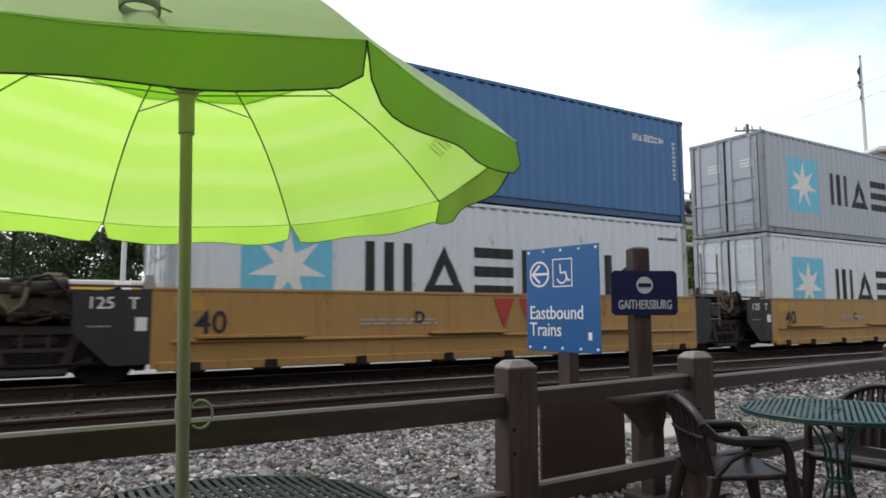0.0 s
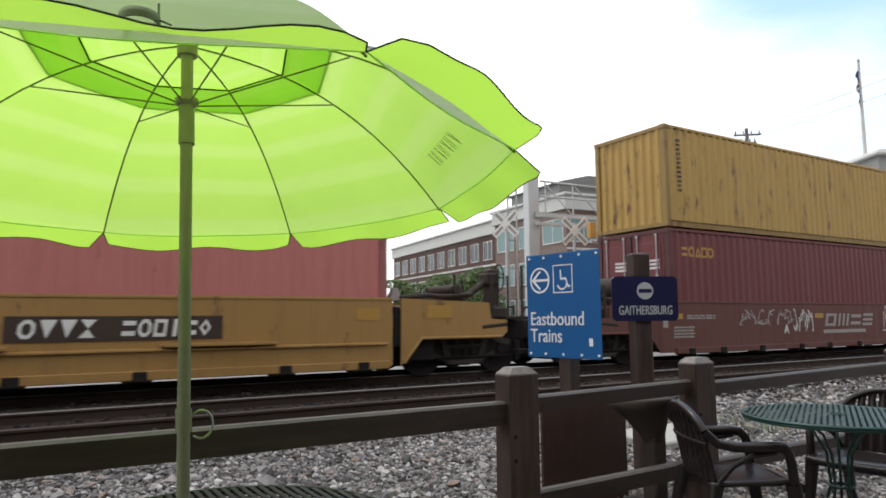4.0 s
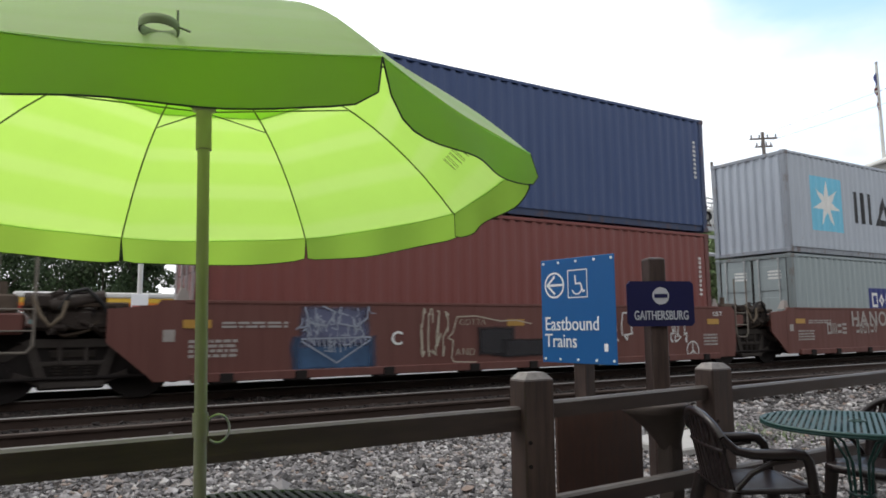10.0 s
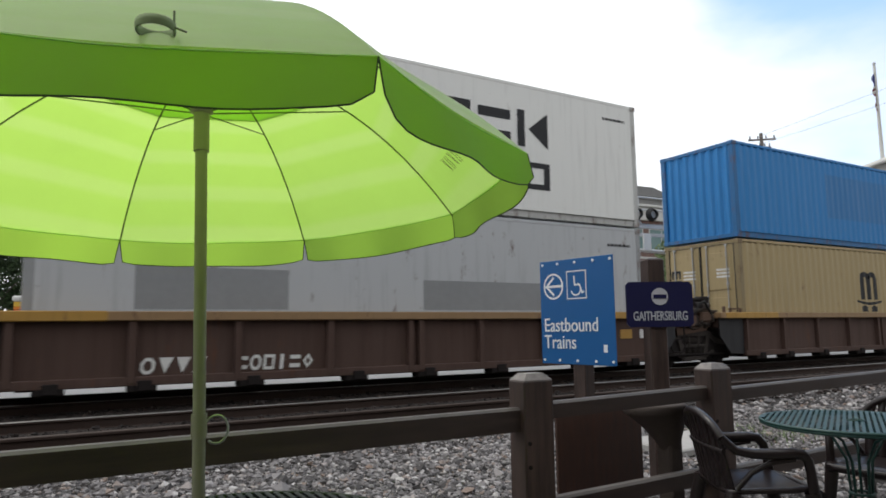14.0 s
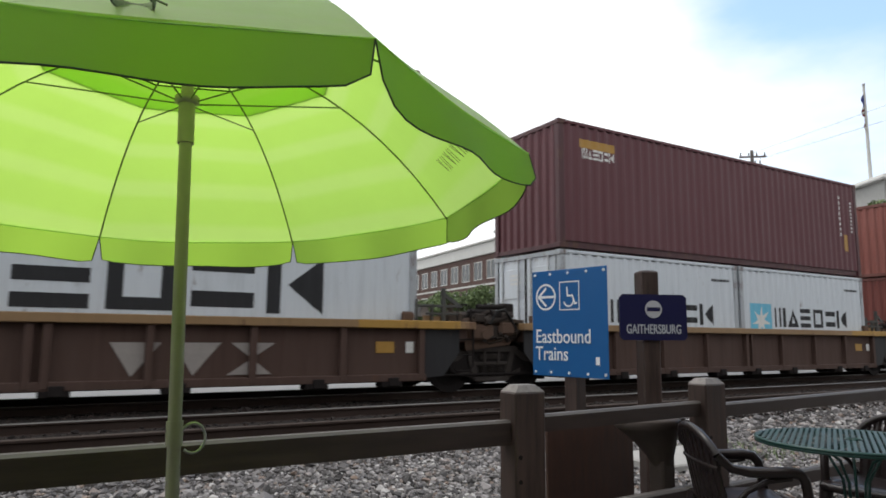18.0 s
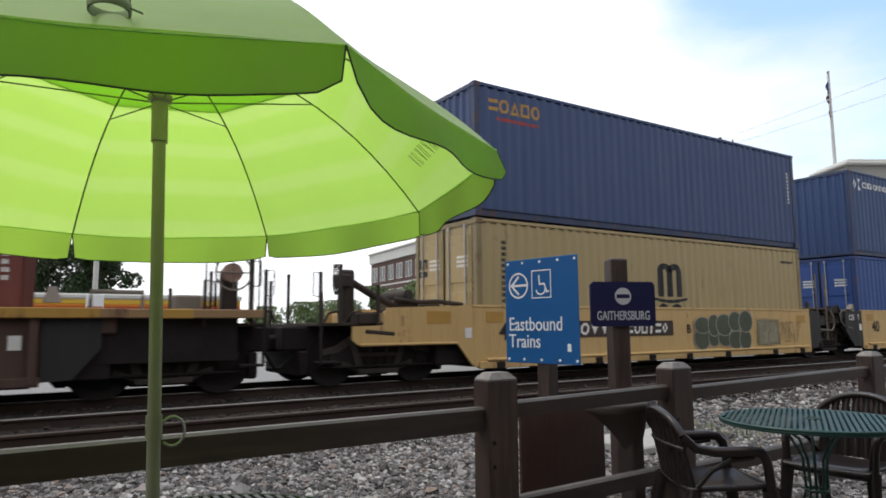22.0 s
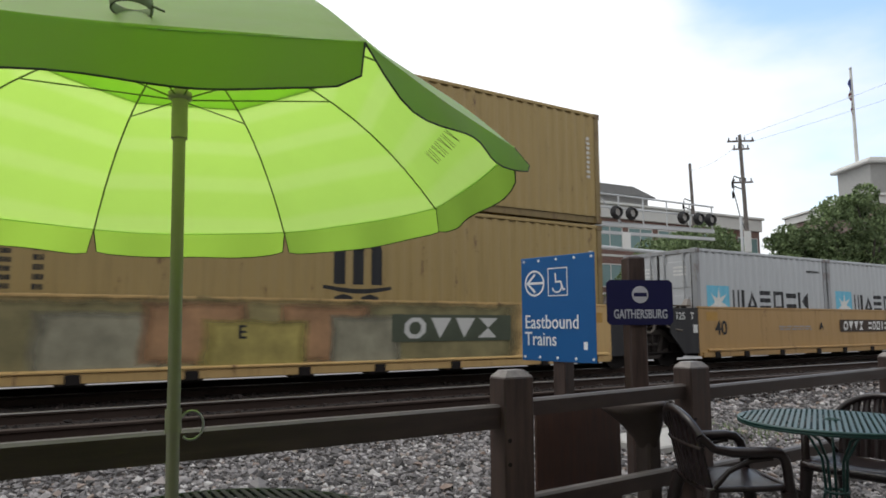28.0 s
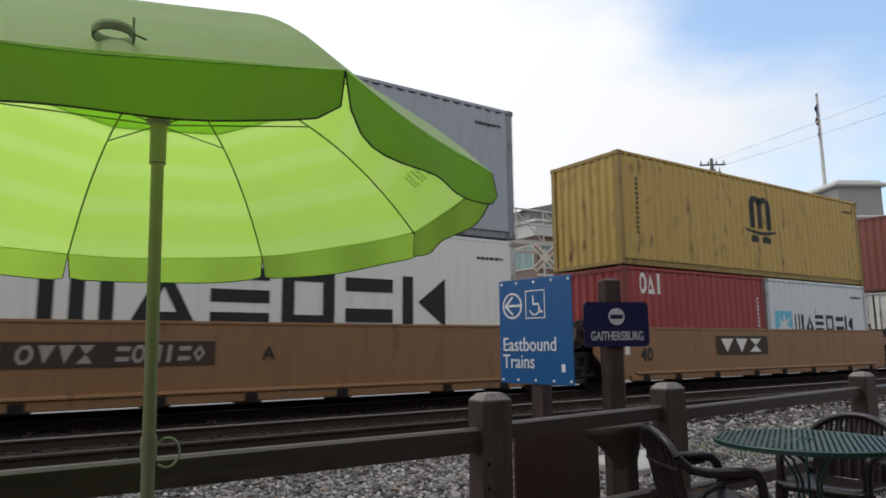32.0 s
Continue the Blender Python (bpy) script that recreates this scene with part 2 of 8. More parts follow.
# ---- mesh helpers ----
class Geo:
    """Collects solids into one mesh."""

    def __init__(self):
        self.v, self.f, self.m, self.s = [], [], [], []

    def add(self, verts, faces, mat=0, smooth=False):
        o = len(self.v)
        self.v.extend(tuple(p) for p in verts)
        self.f.extend(tuple(i + o for i in f) for f in faces)
        self.m.extend([mat] * len(faces))
        self.s.extend([smooth] * len(faces))
        return self

    def box(self, x0, x1, y0, y1, z0, z1, c=0.0, mat=0):
        cx, cy, cz = (x0 + x1) / 2, (y0 + y1) / 2, (z0 + z1) / 2
        h = (abs(x1 - x0) / 2, abs(y1 - y0) / 2, abs(z1 - z0) / 2)
        c = min(c, 0.45 * min(h) * 2)
        if c <= 0:
            v = [(cx + sx * h[0], cy + sy * h[1], cz + sz * h[2]) for sx in (-1, 1) for sy in (-1, 1) for sz in (-1, 1)]
            f = [(0, 1, 3, 2), (4, 6, 7, 5), (0, 4, 5, 1), (2, 3, 7, 6), (0, 2, 6, 4), (1, 5, 7, 3)]
            return self.add(v, f, mat)
        corners = [(sx, sy, sz) for sx in (-1, 1) for sy in (-1, 1) for sz in (-1, 1)]
        v = []
        for s in corners:
            for k in range(3):
                p = [s[a] * (h[a] - (0 if a == k else c)) for a in range(3)]
                v.append((cx + p[0], cy + p[1], cz + p[2]))
        idx = {s: i * 3 for i, s in enumerate(corners)}
        f = []
        for k in range(3):
            a, b = (k + 1) % 3, (k + 2) % 3
            for s in (-1, 1):
                ring = []
                for p, q in ((-1, -1), (1, -1), (1, 1), (-1, 1)):
                    t = [0, 0, 0]
                    t[k], t[a], t[b] = s, p, q
                    ring.append(idx[tuple(t)] + k)
                f.append(tuple(ring if s > 0 else ring[::-1]))
            for p in (-1, 1):
                for q in (-1, 1):
                    t0, t1 = [0, 0, 0], [0, 0, 0]
                    t0[k], t0[a], t0[b] = -1, p, q
                    t1[k], t1[a], t1[b] = 1, p, q
                    i0, i1 = idx[tuple(t0)], idx[tuple(t1)]
                    ring = [i0 + a, i1 + a, i1 + b, i0 + b]
                    f.append(tuple(ring if p * q > 0 else ring[::-1]))
        for s in corners:
            i = idx[s]
            f.append((i, i + 1, i + 2) if s[0] * s[1] * s[2] > 0 else (i, i + 2, i + 1))
        return self.add(v, f, mat)

    def cyl(self, p0, p1, r, n=10, mat=0, r1=None, caps=True):
        p0, p1 = Vector(p0), Vector(p1)
        ax = (p1 - p0).normalized()
        a = ax.orthogonal().normalized()
        b = ax.cross(a)
        r1 = r if r1 is None else r1
        v = []
        for p, q in ((p0, r), (p1, r1)):
            v += [p + q * (math.cos(2 * math.pi * i / n) * a + math.sin(2 * math.pi * i / n) * b) for i in range(n)]
        self.add(v, [(i, (i + 1) % n, n + (i + 1) % n, n + i) for i in range(n)], mat, True)
        if caps:
            self.add(v, [tuple(range(n))[::-1], tuple(range(n, 2 * n))], mat)
        return self

    def tube(self, pts, r, n=8, mat=0, closed=False):
        pts = [Vector(p) for p in pts]
        v, k = [], len(pts)
        a = None
        for i, p in enumerate(pts):
            if closed:
                d = (pts[(i + 1) % k] - pts[i - 1]).normalized()
            else:
                d = (pts[min(i + 1, k - 1)] - pts[max(i - 1, 0)]).normalized()
            a = d.orthogonal().normalized() if a is None else (a - a.dot(d) * d).normalized()
            b = d.cross(a)
            rr = r[i] if isinstance(r, (list, tuple)) else r
            v += [p + rr * (math.cos(2 * math.pi * j / n) * a + math.sin(2 * math.pi * j / n) * b) for j in range(n)]
        f = []
        for i in range(k if closed else k - 1):
            q = (i + 1) % k
            f += [(i * n + j, i * n + (j + 1) % n, q * n + (j + 1) % n, q * n + j) for j in range(n)]
        self.add(v, f, mat, True)
        if not closed:
            self.add(v, [tuple(range(n))[::-1], tuple(range((k - 1) * n, k * n))], mat)
        return self

    def lathe(self, profile, n=24, mat=0, at=(0, 0, 0), smooth=True):
        v, f = [], []
        for r, z in profile:
            v += [(at[0] + r * math.cos(2 * math.pi * i / n), at[1] + r * math.sin(2 * math.pi * i / n), at[2] + z) for i in range(n)]
        for k in range(len(profile) - 1):
            f += [(k * n + i, k * n + (i + 1) % n, (k + 1) * n + (i + 1) % n, (k + 1) * n + i) for i in range(n)]
        return self.add(v, f, mat, smooth)

    def prism(self, poly, y0, y1, mat=0, plane="xz"):
        """A flat outline (counter-clockwise seen from -y) given in x and z, with thickness from y0 to y1."""
        n = len(poly)
        put = (lambda p, y: (p[0], y, p[1])) if plane == "xz" else (lambda p, y: (y, p[0], p[1])) if plane == "yz" else (lambda p, y: (p[0], p[1], y))
        v = [put(p, y0) for p in poly] + [put(p, y1) for p in poly]
        f = [tuple(range(n)), tuple(range(n, 2 * n))[::-1]] + [(i, n + i, n + (i + 1) % n, (i + 1) % n) for i in range(n)]
        return self.add(v, f, mat)

    def mesh(self, name, mats):
        me = bpy.data.meshes.new(name)
        me.from_pydata(self.v, [], self.f)
        for m in mats if isinstance(mats, (list, tuple)) else [mats]:
            me.materials.append(m)
        me.polygons.foreach_set("material_index", self.m)
        me.polygons.foreach_set("use_smooth", self.s)
        bm = bmesh.new()
        bm.from_mesh(me)
        bmesh.ops.recalc_face_normals(bm, faces=bm.faces)
        bm.to_mesh(me)
        bm.free()
        return me


def thing(name, m, label, category, group="", kind=""):
    ob = new(name)
    ob.empty_display_size = 0.1
    ob.matrix_basis = m
    return tagged(ob, label, category, group, kind)


def part(name, geo, material, parent, label="", m=None):
    """Links a collected mesh, or a ready one, as ONE object under a thing or a part."""
    me = geo if isinstance(geo, bpy.types.Mesh) else geo.mesh(name, material)
    ob = new(name, me)
    if parent:
        ob.parent = parent
    if m is not None:
        ob.matrix_basis = m
    return tagged(ob, label, kind="stuff" if name in ("data_label", "data_print", "spray_paint", "placard", "valve_manifold") else "")


def solid(name, geo, material, label, category, group="", kind="", m=None):
    ob = part(name, geo, material, None, label, m)
    return tagged(ob, label, category, group, kind)


def words(body, size, depth=0.002, bold=0.0, align="LEFT"):
    """A mesh of real letters in the built-in font, upright in the x-z plane and facing -y."""
    cu = bpy.data.curves.new("letters", "FONT")
    cu.body, cu.size, cu.extrude, cu.offset, cu.align_x, cu.resolution_u = body, size, depth, bold, align, 3
    tmp = new("letters", cu)
    tmp.matrix_basis = pose(0, 0, 0, 90, 0, 0)
    bpy.context.view_layer.update()
    me = bpy.data.meshes.new_from_object(tmp.evaluated_get(bpy.context.evaluated_depsgraph_get()))
    me.transform(tmp.matrix_basis)
    bpy.data.objects.remove(tmp)
    bpy.data.curves.remove(cu)
    return me


def letters(name, body, size, material, parent, x, y, z, label="", bold=0.0, squeeze=1.0, align="LEFT", turn=0):
    me = words(body, size, 0.002, bold, align)
    me.materials.clear()
    me.materials.append(material)
    me.transform(Matrix.Diagonal((squeeze, 1, 1, 1)))
    ob = new(name, me)
    ob.parent = parent
    ob.matrix_basis = pose(x, y, z, 0, turn, 0)
    return tagged(ob, label)


# ---- ground and tracks ----
NEAR_RAILS, TRAIN_RAILS, RAIL_TOP = (7.98, 9.43), (11.575, 13.01), 0.20


def ground_material():
    n = Nodes("gravel_ground")
    a = n.noise(26.0, detail=6, rough=0.7)
    b = n.noise(0.5, detail=4)
    c = n.ramp(a, [(0.3, (0.07, 0.066, 0.062)), (0.52, (0.19, 0.18, 0.17)), (0.72, (0.36, 0.35, 0.33))])
    c = n.mix(n.scale(n.grey(b, 0.4, 0.7), 0.3), c, (0.11, 0.1, 0.085))
    n.bump(a, 1.0, 0.03)
    return n.done(c, 0.9)


def ballast_material():
    n = Nodes("rusty_ballast")
    a = n.noise(24.0, detail=6, rough=0.7)
    b = n.noise(0.8, (0.4, 1, 1), 4)
    c = n.ramp(a, [(0.3, (0.009, 0.007, 0.0065)), (0.55, (0.022, 0.017, 0.015)), (0.75, (0.048, 0.037, 0.032))])
    c = n.mix(n.scale(n.grey(b, 0.4, 0.7), 0.5), c, (0.028, 0.019, 0.015))
    n.bump(a, 1.0, 0.03)
    return n.done(c, 0.9)


def stone_material(name="crushed_stone", tone=(1, 1, 1)):
    n = Nodes(name)
    g = n.tree.nodes.new("ShaderNodeNewGeometry")
    fine = n.noise(70.0, detail=4)
    c = n.ramp(g.outputs["Random Per Island"], [(0.0, (0.05, 0.047, 0.048)), (0.3, (0.145, 0.138, 0.14)), (0.6, (0.26, 0.246, 0.248)), (0.8, (0.42, 0.40, 0.40)), (0.88, (0.28, 0.20, 0.155)), (0.93, (0.5, 0.48, 0.47)), (1.0, (0.64, 0.62, 0.61))])
    c = n.mix(n.scale(fine, 0.45), c, (0.06, 0.055, 0.05))
    c = n.mix(1.0, c, tone, "MULTIPLY")
    n.bump(fine, 0.3, 0.004)
    return n.done(c, 0.88)


GRAVEL, BALLAST, STONE = ground_material(), ballast_material(), stone_material()
ASPHALT = plain("pale_asphalt", (0.25, 0.25, 0.252), 0.9, 0, 0.25, 8)
TIE = wood("creosoted_tie", (0.02, 0.016, 0.013), (0.06, 0.048, 0.04), (1.0, 0.1, 1.0))

solid("ground", Geo().add([(-1500, -1500, -0.03), (1500, -1500, -0.03), (1500, 1500, -0.03), (-1500, 1500, -0.03)], [(0, 1, 2, 3)]),
      GRAVEL, "grey crushed stone ground that reaches the horizon", "ground", kind="structure")
# the ballast bed carries both tracks
bed = Geo().prism([(6.1, -0.02), (14.2, -0.02), (13.75, 0.06), (7.1, 0.06)], -90, 330, plane="yz")
solid("ballast_bed", bed, BALLAST, "rust-brown ballast bed beneath two railway tracks", "ballast", kind="structure")
solid("road", Geo().box(-90, 160, 13.6, 30.0, -0.02, 0.10, 0.02), ASPHALT, "pale grey asphalt road beyond the tracks", "road", kind="structure")


RAIL_PROFILE = [(-0.07, 0.0), (0.07, 0.0), (0.07, 0.012), (0.012, 0.035), (0.010, 0.12), (0.036, 0.135), (0.036, 0.155), (-0.036, 0.155), (-0.036, 0.135), (-0.010, 0.12), (-0.012, 0.035), (-0.07, 0.012)]
for y in NEAR_RAILS + TRAIN_RAILS:
    rail = thing("rail", pose(0, y, RAIL_TOP - 0.165), "rusty steel rail with a worn shiny head", "rail", "rails")
    part("web", Geo().prism(RAIL_PROFILE, -90, 330, plane="yz"), RAIL_SIDE, rail)
    worn = y != NEAR_RAILS[0]
    part("head", Geo().prism([(-0.036, 0.155), (0.036, 0.155), (0.033, 0.163), (0.028, 0.166), (-0.028, 0.166), (-0.033, 0.163)], -90, 330, plane="yz"), RAIL_HEAD if worn else RAIL_DULL, rail, "shiny worn rail head" if worn else "dull brown rail head")
tie_mesh = Geo().box(-0.115, 0.115, -1.28, 1.28, 0, 0.13, 0.012).mesh("tie", TIE)
for y in (8.705, 12.29):
    track = thing("sleepers", pose(0, y, 0), "dark creosoted timber sleepers half sunk in ballast", "sleepers")
    for i in range(70):
        ob = new("sleeper", tie_mesh)
        ob.parent = track
        ob.matrix_basis = pose(-8 + i * 0.6, random.uniform(-0.04, 0.04), RAIL_TOP - 0.165 - 0.128, 0, 0, random.uniform(-1, 1))


def stones(name, n, x0, x1, y0, y1, size, zfun, seed, label, material=None):
    """Loose angular stones, each a small squashed rock, joined into one heap."""
    r = np.random.default_rng(seed)
    base = np.array([(0, 0, 1), (0.9, 0.1, 0.25), (0.2, 0.95, 0.3), (-0.85, 0.35, 0.2), (-0.45, -0.8, 0.3), (0.55, -0.75, 0.2), (0, 0, -0.8)], float)
    tri = np.array([(0, 1, 2), (0, 2, 3), (0, 3, 4), (0, 4, 5), (0, 5, 1), (6, 2, 1), (6, 3, 2), (6, 4, 3), (6, 5, 4), (6, 1, 5)])
    x, y = r.uniform(x0, x1, n), r.uniform(y0, y1, n)
    s = size * r.lognormal(0, 0.35, n)
    v = base[None] * r.uniform(0.55, 1.15, (n, 7, 3)) * s[:, None, None]
    ax = r.normal(size=(n, 3))
    ax /= np.linalg.norm(ax, axis=1)[:, None]
    an = r.uniform(0, 6.28, n)
    c, sn = np.cos(an)[:, None, None], np.sin(an)[:, None, None]
    k = ax[:, None, :]
    v = v * c + np.cross(np.broadcast_to(k, v.shape), v) * sn + k * (v * k).sum(-1, keepdims=True) * (1 - c)
    v[:, :, 2] *= 0.75
    z = np.array([zfun(a, b) for a, b in zip(x, y)]) + s * r.uniform(0.0, 0.45, n)
    v += np.stack([x, y, z], 1)[:, None, :]
    f = (tri[None] + (np.arange(n) * 7)[:, None, None]).reshape(-1, 3)
    me = bpy.data.meshes.new(name)
    me.from_pydata(v.reshape(-1, 3).tolist(), [], f.tolist())
    me.materials.append(material or STONE)
    ob = new(name, me)
    return tagged(ob, label, "gravel", kind="stuff")


def bed_height(x, y):
    return -0.03 + 0.08 * min(1, max(0, (y - 6.1) / 1.0))


stones("gravel", 52000, -1.5, 9.0, 2.4, 6.9, 0.0245, bed_height, 3, "loose grey crushed stone beside the fence")
stones("gravel", 16000, 8.0, 26.0, 3.0, 7.0, 0.034, bed_height, 4, "loose grey crushed stone along the track")

stones("ballast_stones", 26000, -5.0, 22.0, 6.7, 11.4, 0.03, lambda x, y: 0.045, 5, "oily rust-brown ballast stones between the rails", stone_material("oily_ballast_stone", (0.13, 0.10, 0.088)))


# ---- fence ----
def post_geo(w, d, z, cap=0.035):
    """A squared timber post with a chamfered top; the base is at the origin."""
    g = Geo().box(-w / 2, w / 2, -d / 2, d / 2, -0.1, z - cap, 0.008)
    a, b, e = w / 2 - 0.004, d / 2 - 0.004, 0.6
    v = [(sx * a, sy * b, z - cap) for sx, sy in ((-1, -1), (1, -1), (1, 1), (-1, 1))]
    v += [(sx * a * e, sy * b * e, z) for sx, sy in ((-1, -1), (1, -1), (1, 1), (-1, 1))]
    g.add(v, [(0, 1, 5, 4), (1, 2, 6, 5), (2, 3, 7, 6), (3, 0, 4, 7), (4, 5, 6, 7)], 1)
    return g


FENCE_Y = 2.92
fence = thing("timber_fence", pose(0, FENCE_Y, 0), "weathered brown timber post-and-rail fence on gravel", "fence")
POSTS = (-3.1, -0.55, 2.25, 3.72, 6.34, 8.98)
post_mesh = post_geo(0.194, 0.14, 0.975).mesh("post", [WOOD, WOOD_CAP])
for x in POSTS:
    part("post", post_mesh, None, fence, m=pose(x, 0, 0))
# upper and lower rails, one between each two posts: heights at both ends
TOPS = ((0.80, 0.80, 0.122), (0.80, 0.80, 0.122), (0.815, 0.838, 0.088), (0.812, 0.852, 0.084), (0.85, 0.85, 0.084))
for (x0, x1), (za, zb, h) in zip(zip(POSTS, POSTS[1:]), TOPS):
    for drop, off in ((0, 0.0), (0.50, 0.0)):
        e = 0.012 / h
        g = Geo().add([(x, y, z) for x in (x0 + 0.09, x1 - 0.09) for y, z in ((-0.032, 0), (0.032, 0), (0.032, 1 - e), (0.02, 1), (-0.02, 1), (-0.032, 1 - e))], [(0, 1, 7, 6), (1, 2, 8, 7), (5, 0, 6, 11), (0, 5, 4, 3, 2, 1), (6, 7, 8, 9, 10, 11)])
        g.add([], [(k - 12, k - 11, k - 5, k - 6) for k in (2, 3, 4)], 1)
        v = []
        for x, y, z in g.v:
            top = za + (zb - za) * (x - x0) / (x1 - x0) - drop
            v.append((x, y, top - h * (1 - z) * (1.1 if drop else 1)))
        g.v = v
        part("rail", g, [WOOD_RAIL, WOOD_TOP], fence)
bolt_mesh = Geo().cyl((0, -0.076, 0), (0, -0.068, 0), 0.011, 8).mesh("bolt", STEEL_DARK)
for x in (2.25, 3.72):
    for z in (0.62, 0.5):
        part("bolt", bolt_mesh, None, fence, m=pose(x - 0.07, 0, z))

solid("board", Geo().box(0, 0.77, 0, 0.025, -0.04, 0.735, 0.004), WOOD_BOARD, "dark brown upright wooden board standing behind the fence", "board", m=pose(2.90, FENCE_Y + 0.58, 0))

fountain = thing("drinking_fountain", pose(3.56, FENCE_Y + 0.24, 0), "dark brown flared basin on a square pedestal by the fence", "drinking fountain")
URN = plain("dark_urn_stone", (0.052, 0.038, 0.031), 0.7, 0, 0.4, 18)
g = Geo()
profile = [(0.055, 0.40, 0.0), (0.085, 0.47, 0.1), (0.13, 0.55, 0.4), (0.175, 0.62, 0.8), (0.195, 0.645, 1.0), (0.205, 0.655, 1.0), (0.21, 0.70, 1.0), (0.195, 0.715, 1.0), (0.15, 0.70, 1.0), (0.0, 0.68, 1.0)]
v = [(-0.075 * o + q * math.cos(2 * math.pi * i / 24), 0.047 * o + q * math.sin(2 * math.pi * i / 24), z) for q, z, o in profile for i in range(24)]
g.add(v, [(k * 24 + i, k * 24 + (i + 1) % 24, k * 24 + 24 + (i + 1) % 24, k * 24 + 24 + i) for k in range(9) for i in range(24)], 0, True)
part("bowl", g, URN, fountain)
part("stem", Geo().box(-0.06, 0.06, -0.06, 0.06, 0.0, 0.48, 0.012), URN, fountain)
part("foot", Geo().box(-0.14, 0.14, -0.14, 0.14, -0.02, 0.05, 0.01), URN, fountain)
solid("concrete_slab", Geo().box(0, 1.3, 0, 0.8, -0.03, 0.05, 0.015), plain("pale_concrete", (0.40, 0.39, 0.37), 0.9, 0, 0.3, 10), "pale concrete slab set in the gravel", "slab", m=pose(5.2, 4.5, 0))


# ---- signs ----
BLUE = plain("sign_blue", (0.012, 0.105, 0.30), 0.35, 0, 0.12, 6, 0.01)
NAVY = plain("sign_navy", (0.012, 0.013, 0.062), 0.35, 0, 0.15, 6, 0.01)
SIGN_WHITE = plain("sign_white", (0.78, 0.80, 0.82), 0.45, 0, 0.08, 20, 0.0)


def ring_geo(cx, cz, r, w, n=32, a0=0.0, a1=2 * math.pi, y=-0.003):
    g = Geo()
    v = []
    for i in range(n + 1):
        a = a0 + (a1 - a0) * i / n
        v += [(cx + (r - w) * math.cos(a), y, cz + (r - w) * math.sin(a)), (cx + r * math.cos(a), y, cz + r * math.sin(a))]
    return g.add(v, [(2 * i, 2 * i + 1, 2 * i + 3, 2 * i + 2) for i in range(n)])


def stroke(g, pts, w, y=-0.003, mat=0):
    """A flat line of width w through points given in x and z, facing -y."""
    for (xa, za), (xb, zb) in zip(pts, pts[1:]):
        y -= 0.0002
        l = math.hypot(xb - xa, zb - za) or 1e-6
        px, pz = -(zb - za) / l * w / 2, (xb - xa) / l * w / 2
        ex, ez = (xb - xa) / l * w / 2, (zb - za) / l * w / 2
        g.add([(xa - ex + px, y, za - ez + pz), (xa - ex - px, y, za - ez - pz), (xb + ex - px, y, zb + ez - pz), (xb + ex + px, y, zb + ez + pz)], [(0, 1, 2, 3)], mat)
    return g


SW, SH = 0.762, 0.847
sign = thing("direction_sign", pose(3.593, 4.5, 0.92, 0, 0, -81.9), "square blue metal station sign with white lettering on a timber post", "sign")
part("panel", Geo().box(0, SW, 0, 0.006, 0, SH, 0.002), BLUE, sign)
part("sign_post", Geo().box(SW / 2 - 0.06, SW / 2 + 0.06, 0.012, 0.13, -0.98, SH - 0.12, 0.006), WOOD, sign, "weathered timber post")
bolt = Geo().cyl((0, -0.008, 0), (0, 0.0, 0), 0.011, 8).mesh("bolt", SIGN_WHITE)
for u in (0.035, 0.2, 0.385, 0.57, 0.735):
    for v in (0.03, SH - 0.03):
        part("bolt", bolt, None, sign, m=pose(u, 0, v))
part("arrow_ring", ring_geo(0.15, 0.632, 0.108, 0.016), SIGN_WHITE, sign, "white ring round an arrow")
part("arrow", stroke(stroke(Geo(), [(0.235, 0.632), (0.075, 0.632)], 0.02), [(0.15, 0.70), (0.075, 0.632), (0.15, 0.564)], 0.02, -0.0035), SIGN_WHITE, sign, "white arrow pointing left")
part("symbol_frame", stroke(Geo(), [(0.30, 0.525), (0.495, 0.525), (0.495, 0.745), (0.30, 0.745), (0.30, 0.525)], 0.009), SIGN_WHITE, sign)
g = ring_geo(0.39, 0.60, 0.055, 0.013, 24, -2.9, 1.1)
stroke(g, [(0.375, 0.70), (0.38, 0.635), (0.43, 0.635), (0.455, 0.57), (0.47, 0.575)], 0.014, -0.0035)
part("access_symbol", g, SIGN_WHITE, sign, "white wheelchair access symbol")
letters("lettering", "Eastbound", 0.158, SIGN_WHITE, sign, 0.035, -0.003, 0.262, "white letters Eastbound", 0.0006, 0.86)
letters("lettering", "Trains", 0.158, SIGN_WHITE, sign, 0.035, -0.003, 0.125, "white letters Trains", 0.0006, 0.86)
part("sticker", Geo().box(0.645, 0.68, -0.002, 0, 0.10, 0.16), SIGN_WHITE, sign, "small white sticker")

GW, GH = 0.53, 0.345
station = thing("station_sign", pose(3.81, 3.73, 1.21, 0, 0, -24.4), "dark navy station name sign on a weathered timber post", "sign")
c = 0.025
part("panel", Geo().prism([(c, 0), (GW - c, 0), (GW, c), (GW, GH - c), (GW - c, GH), (c, GH), (0, GH - c), (0, c)], 0, 0.018), NAVY, station)
part("sign_post", post_geo(0.14, 0.14, 1.745, 0.012), WOOD, station, "tall weathered timber post", pose(GW / 2 - 0.01, 0.092, -1.21))
part("emblem", Geo().cyl((GW / 2, -0.004, 0.232), (GW / 2, 0, 0.232), 0.066, 28), plain("emblem_grey", (0.5, 0.5, 0.53), 0.5, 0, 0.1, 20, 0), station, "pale round emblem")
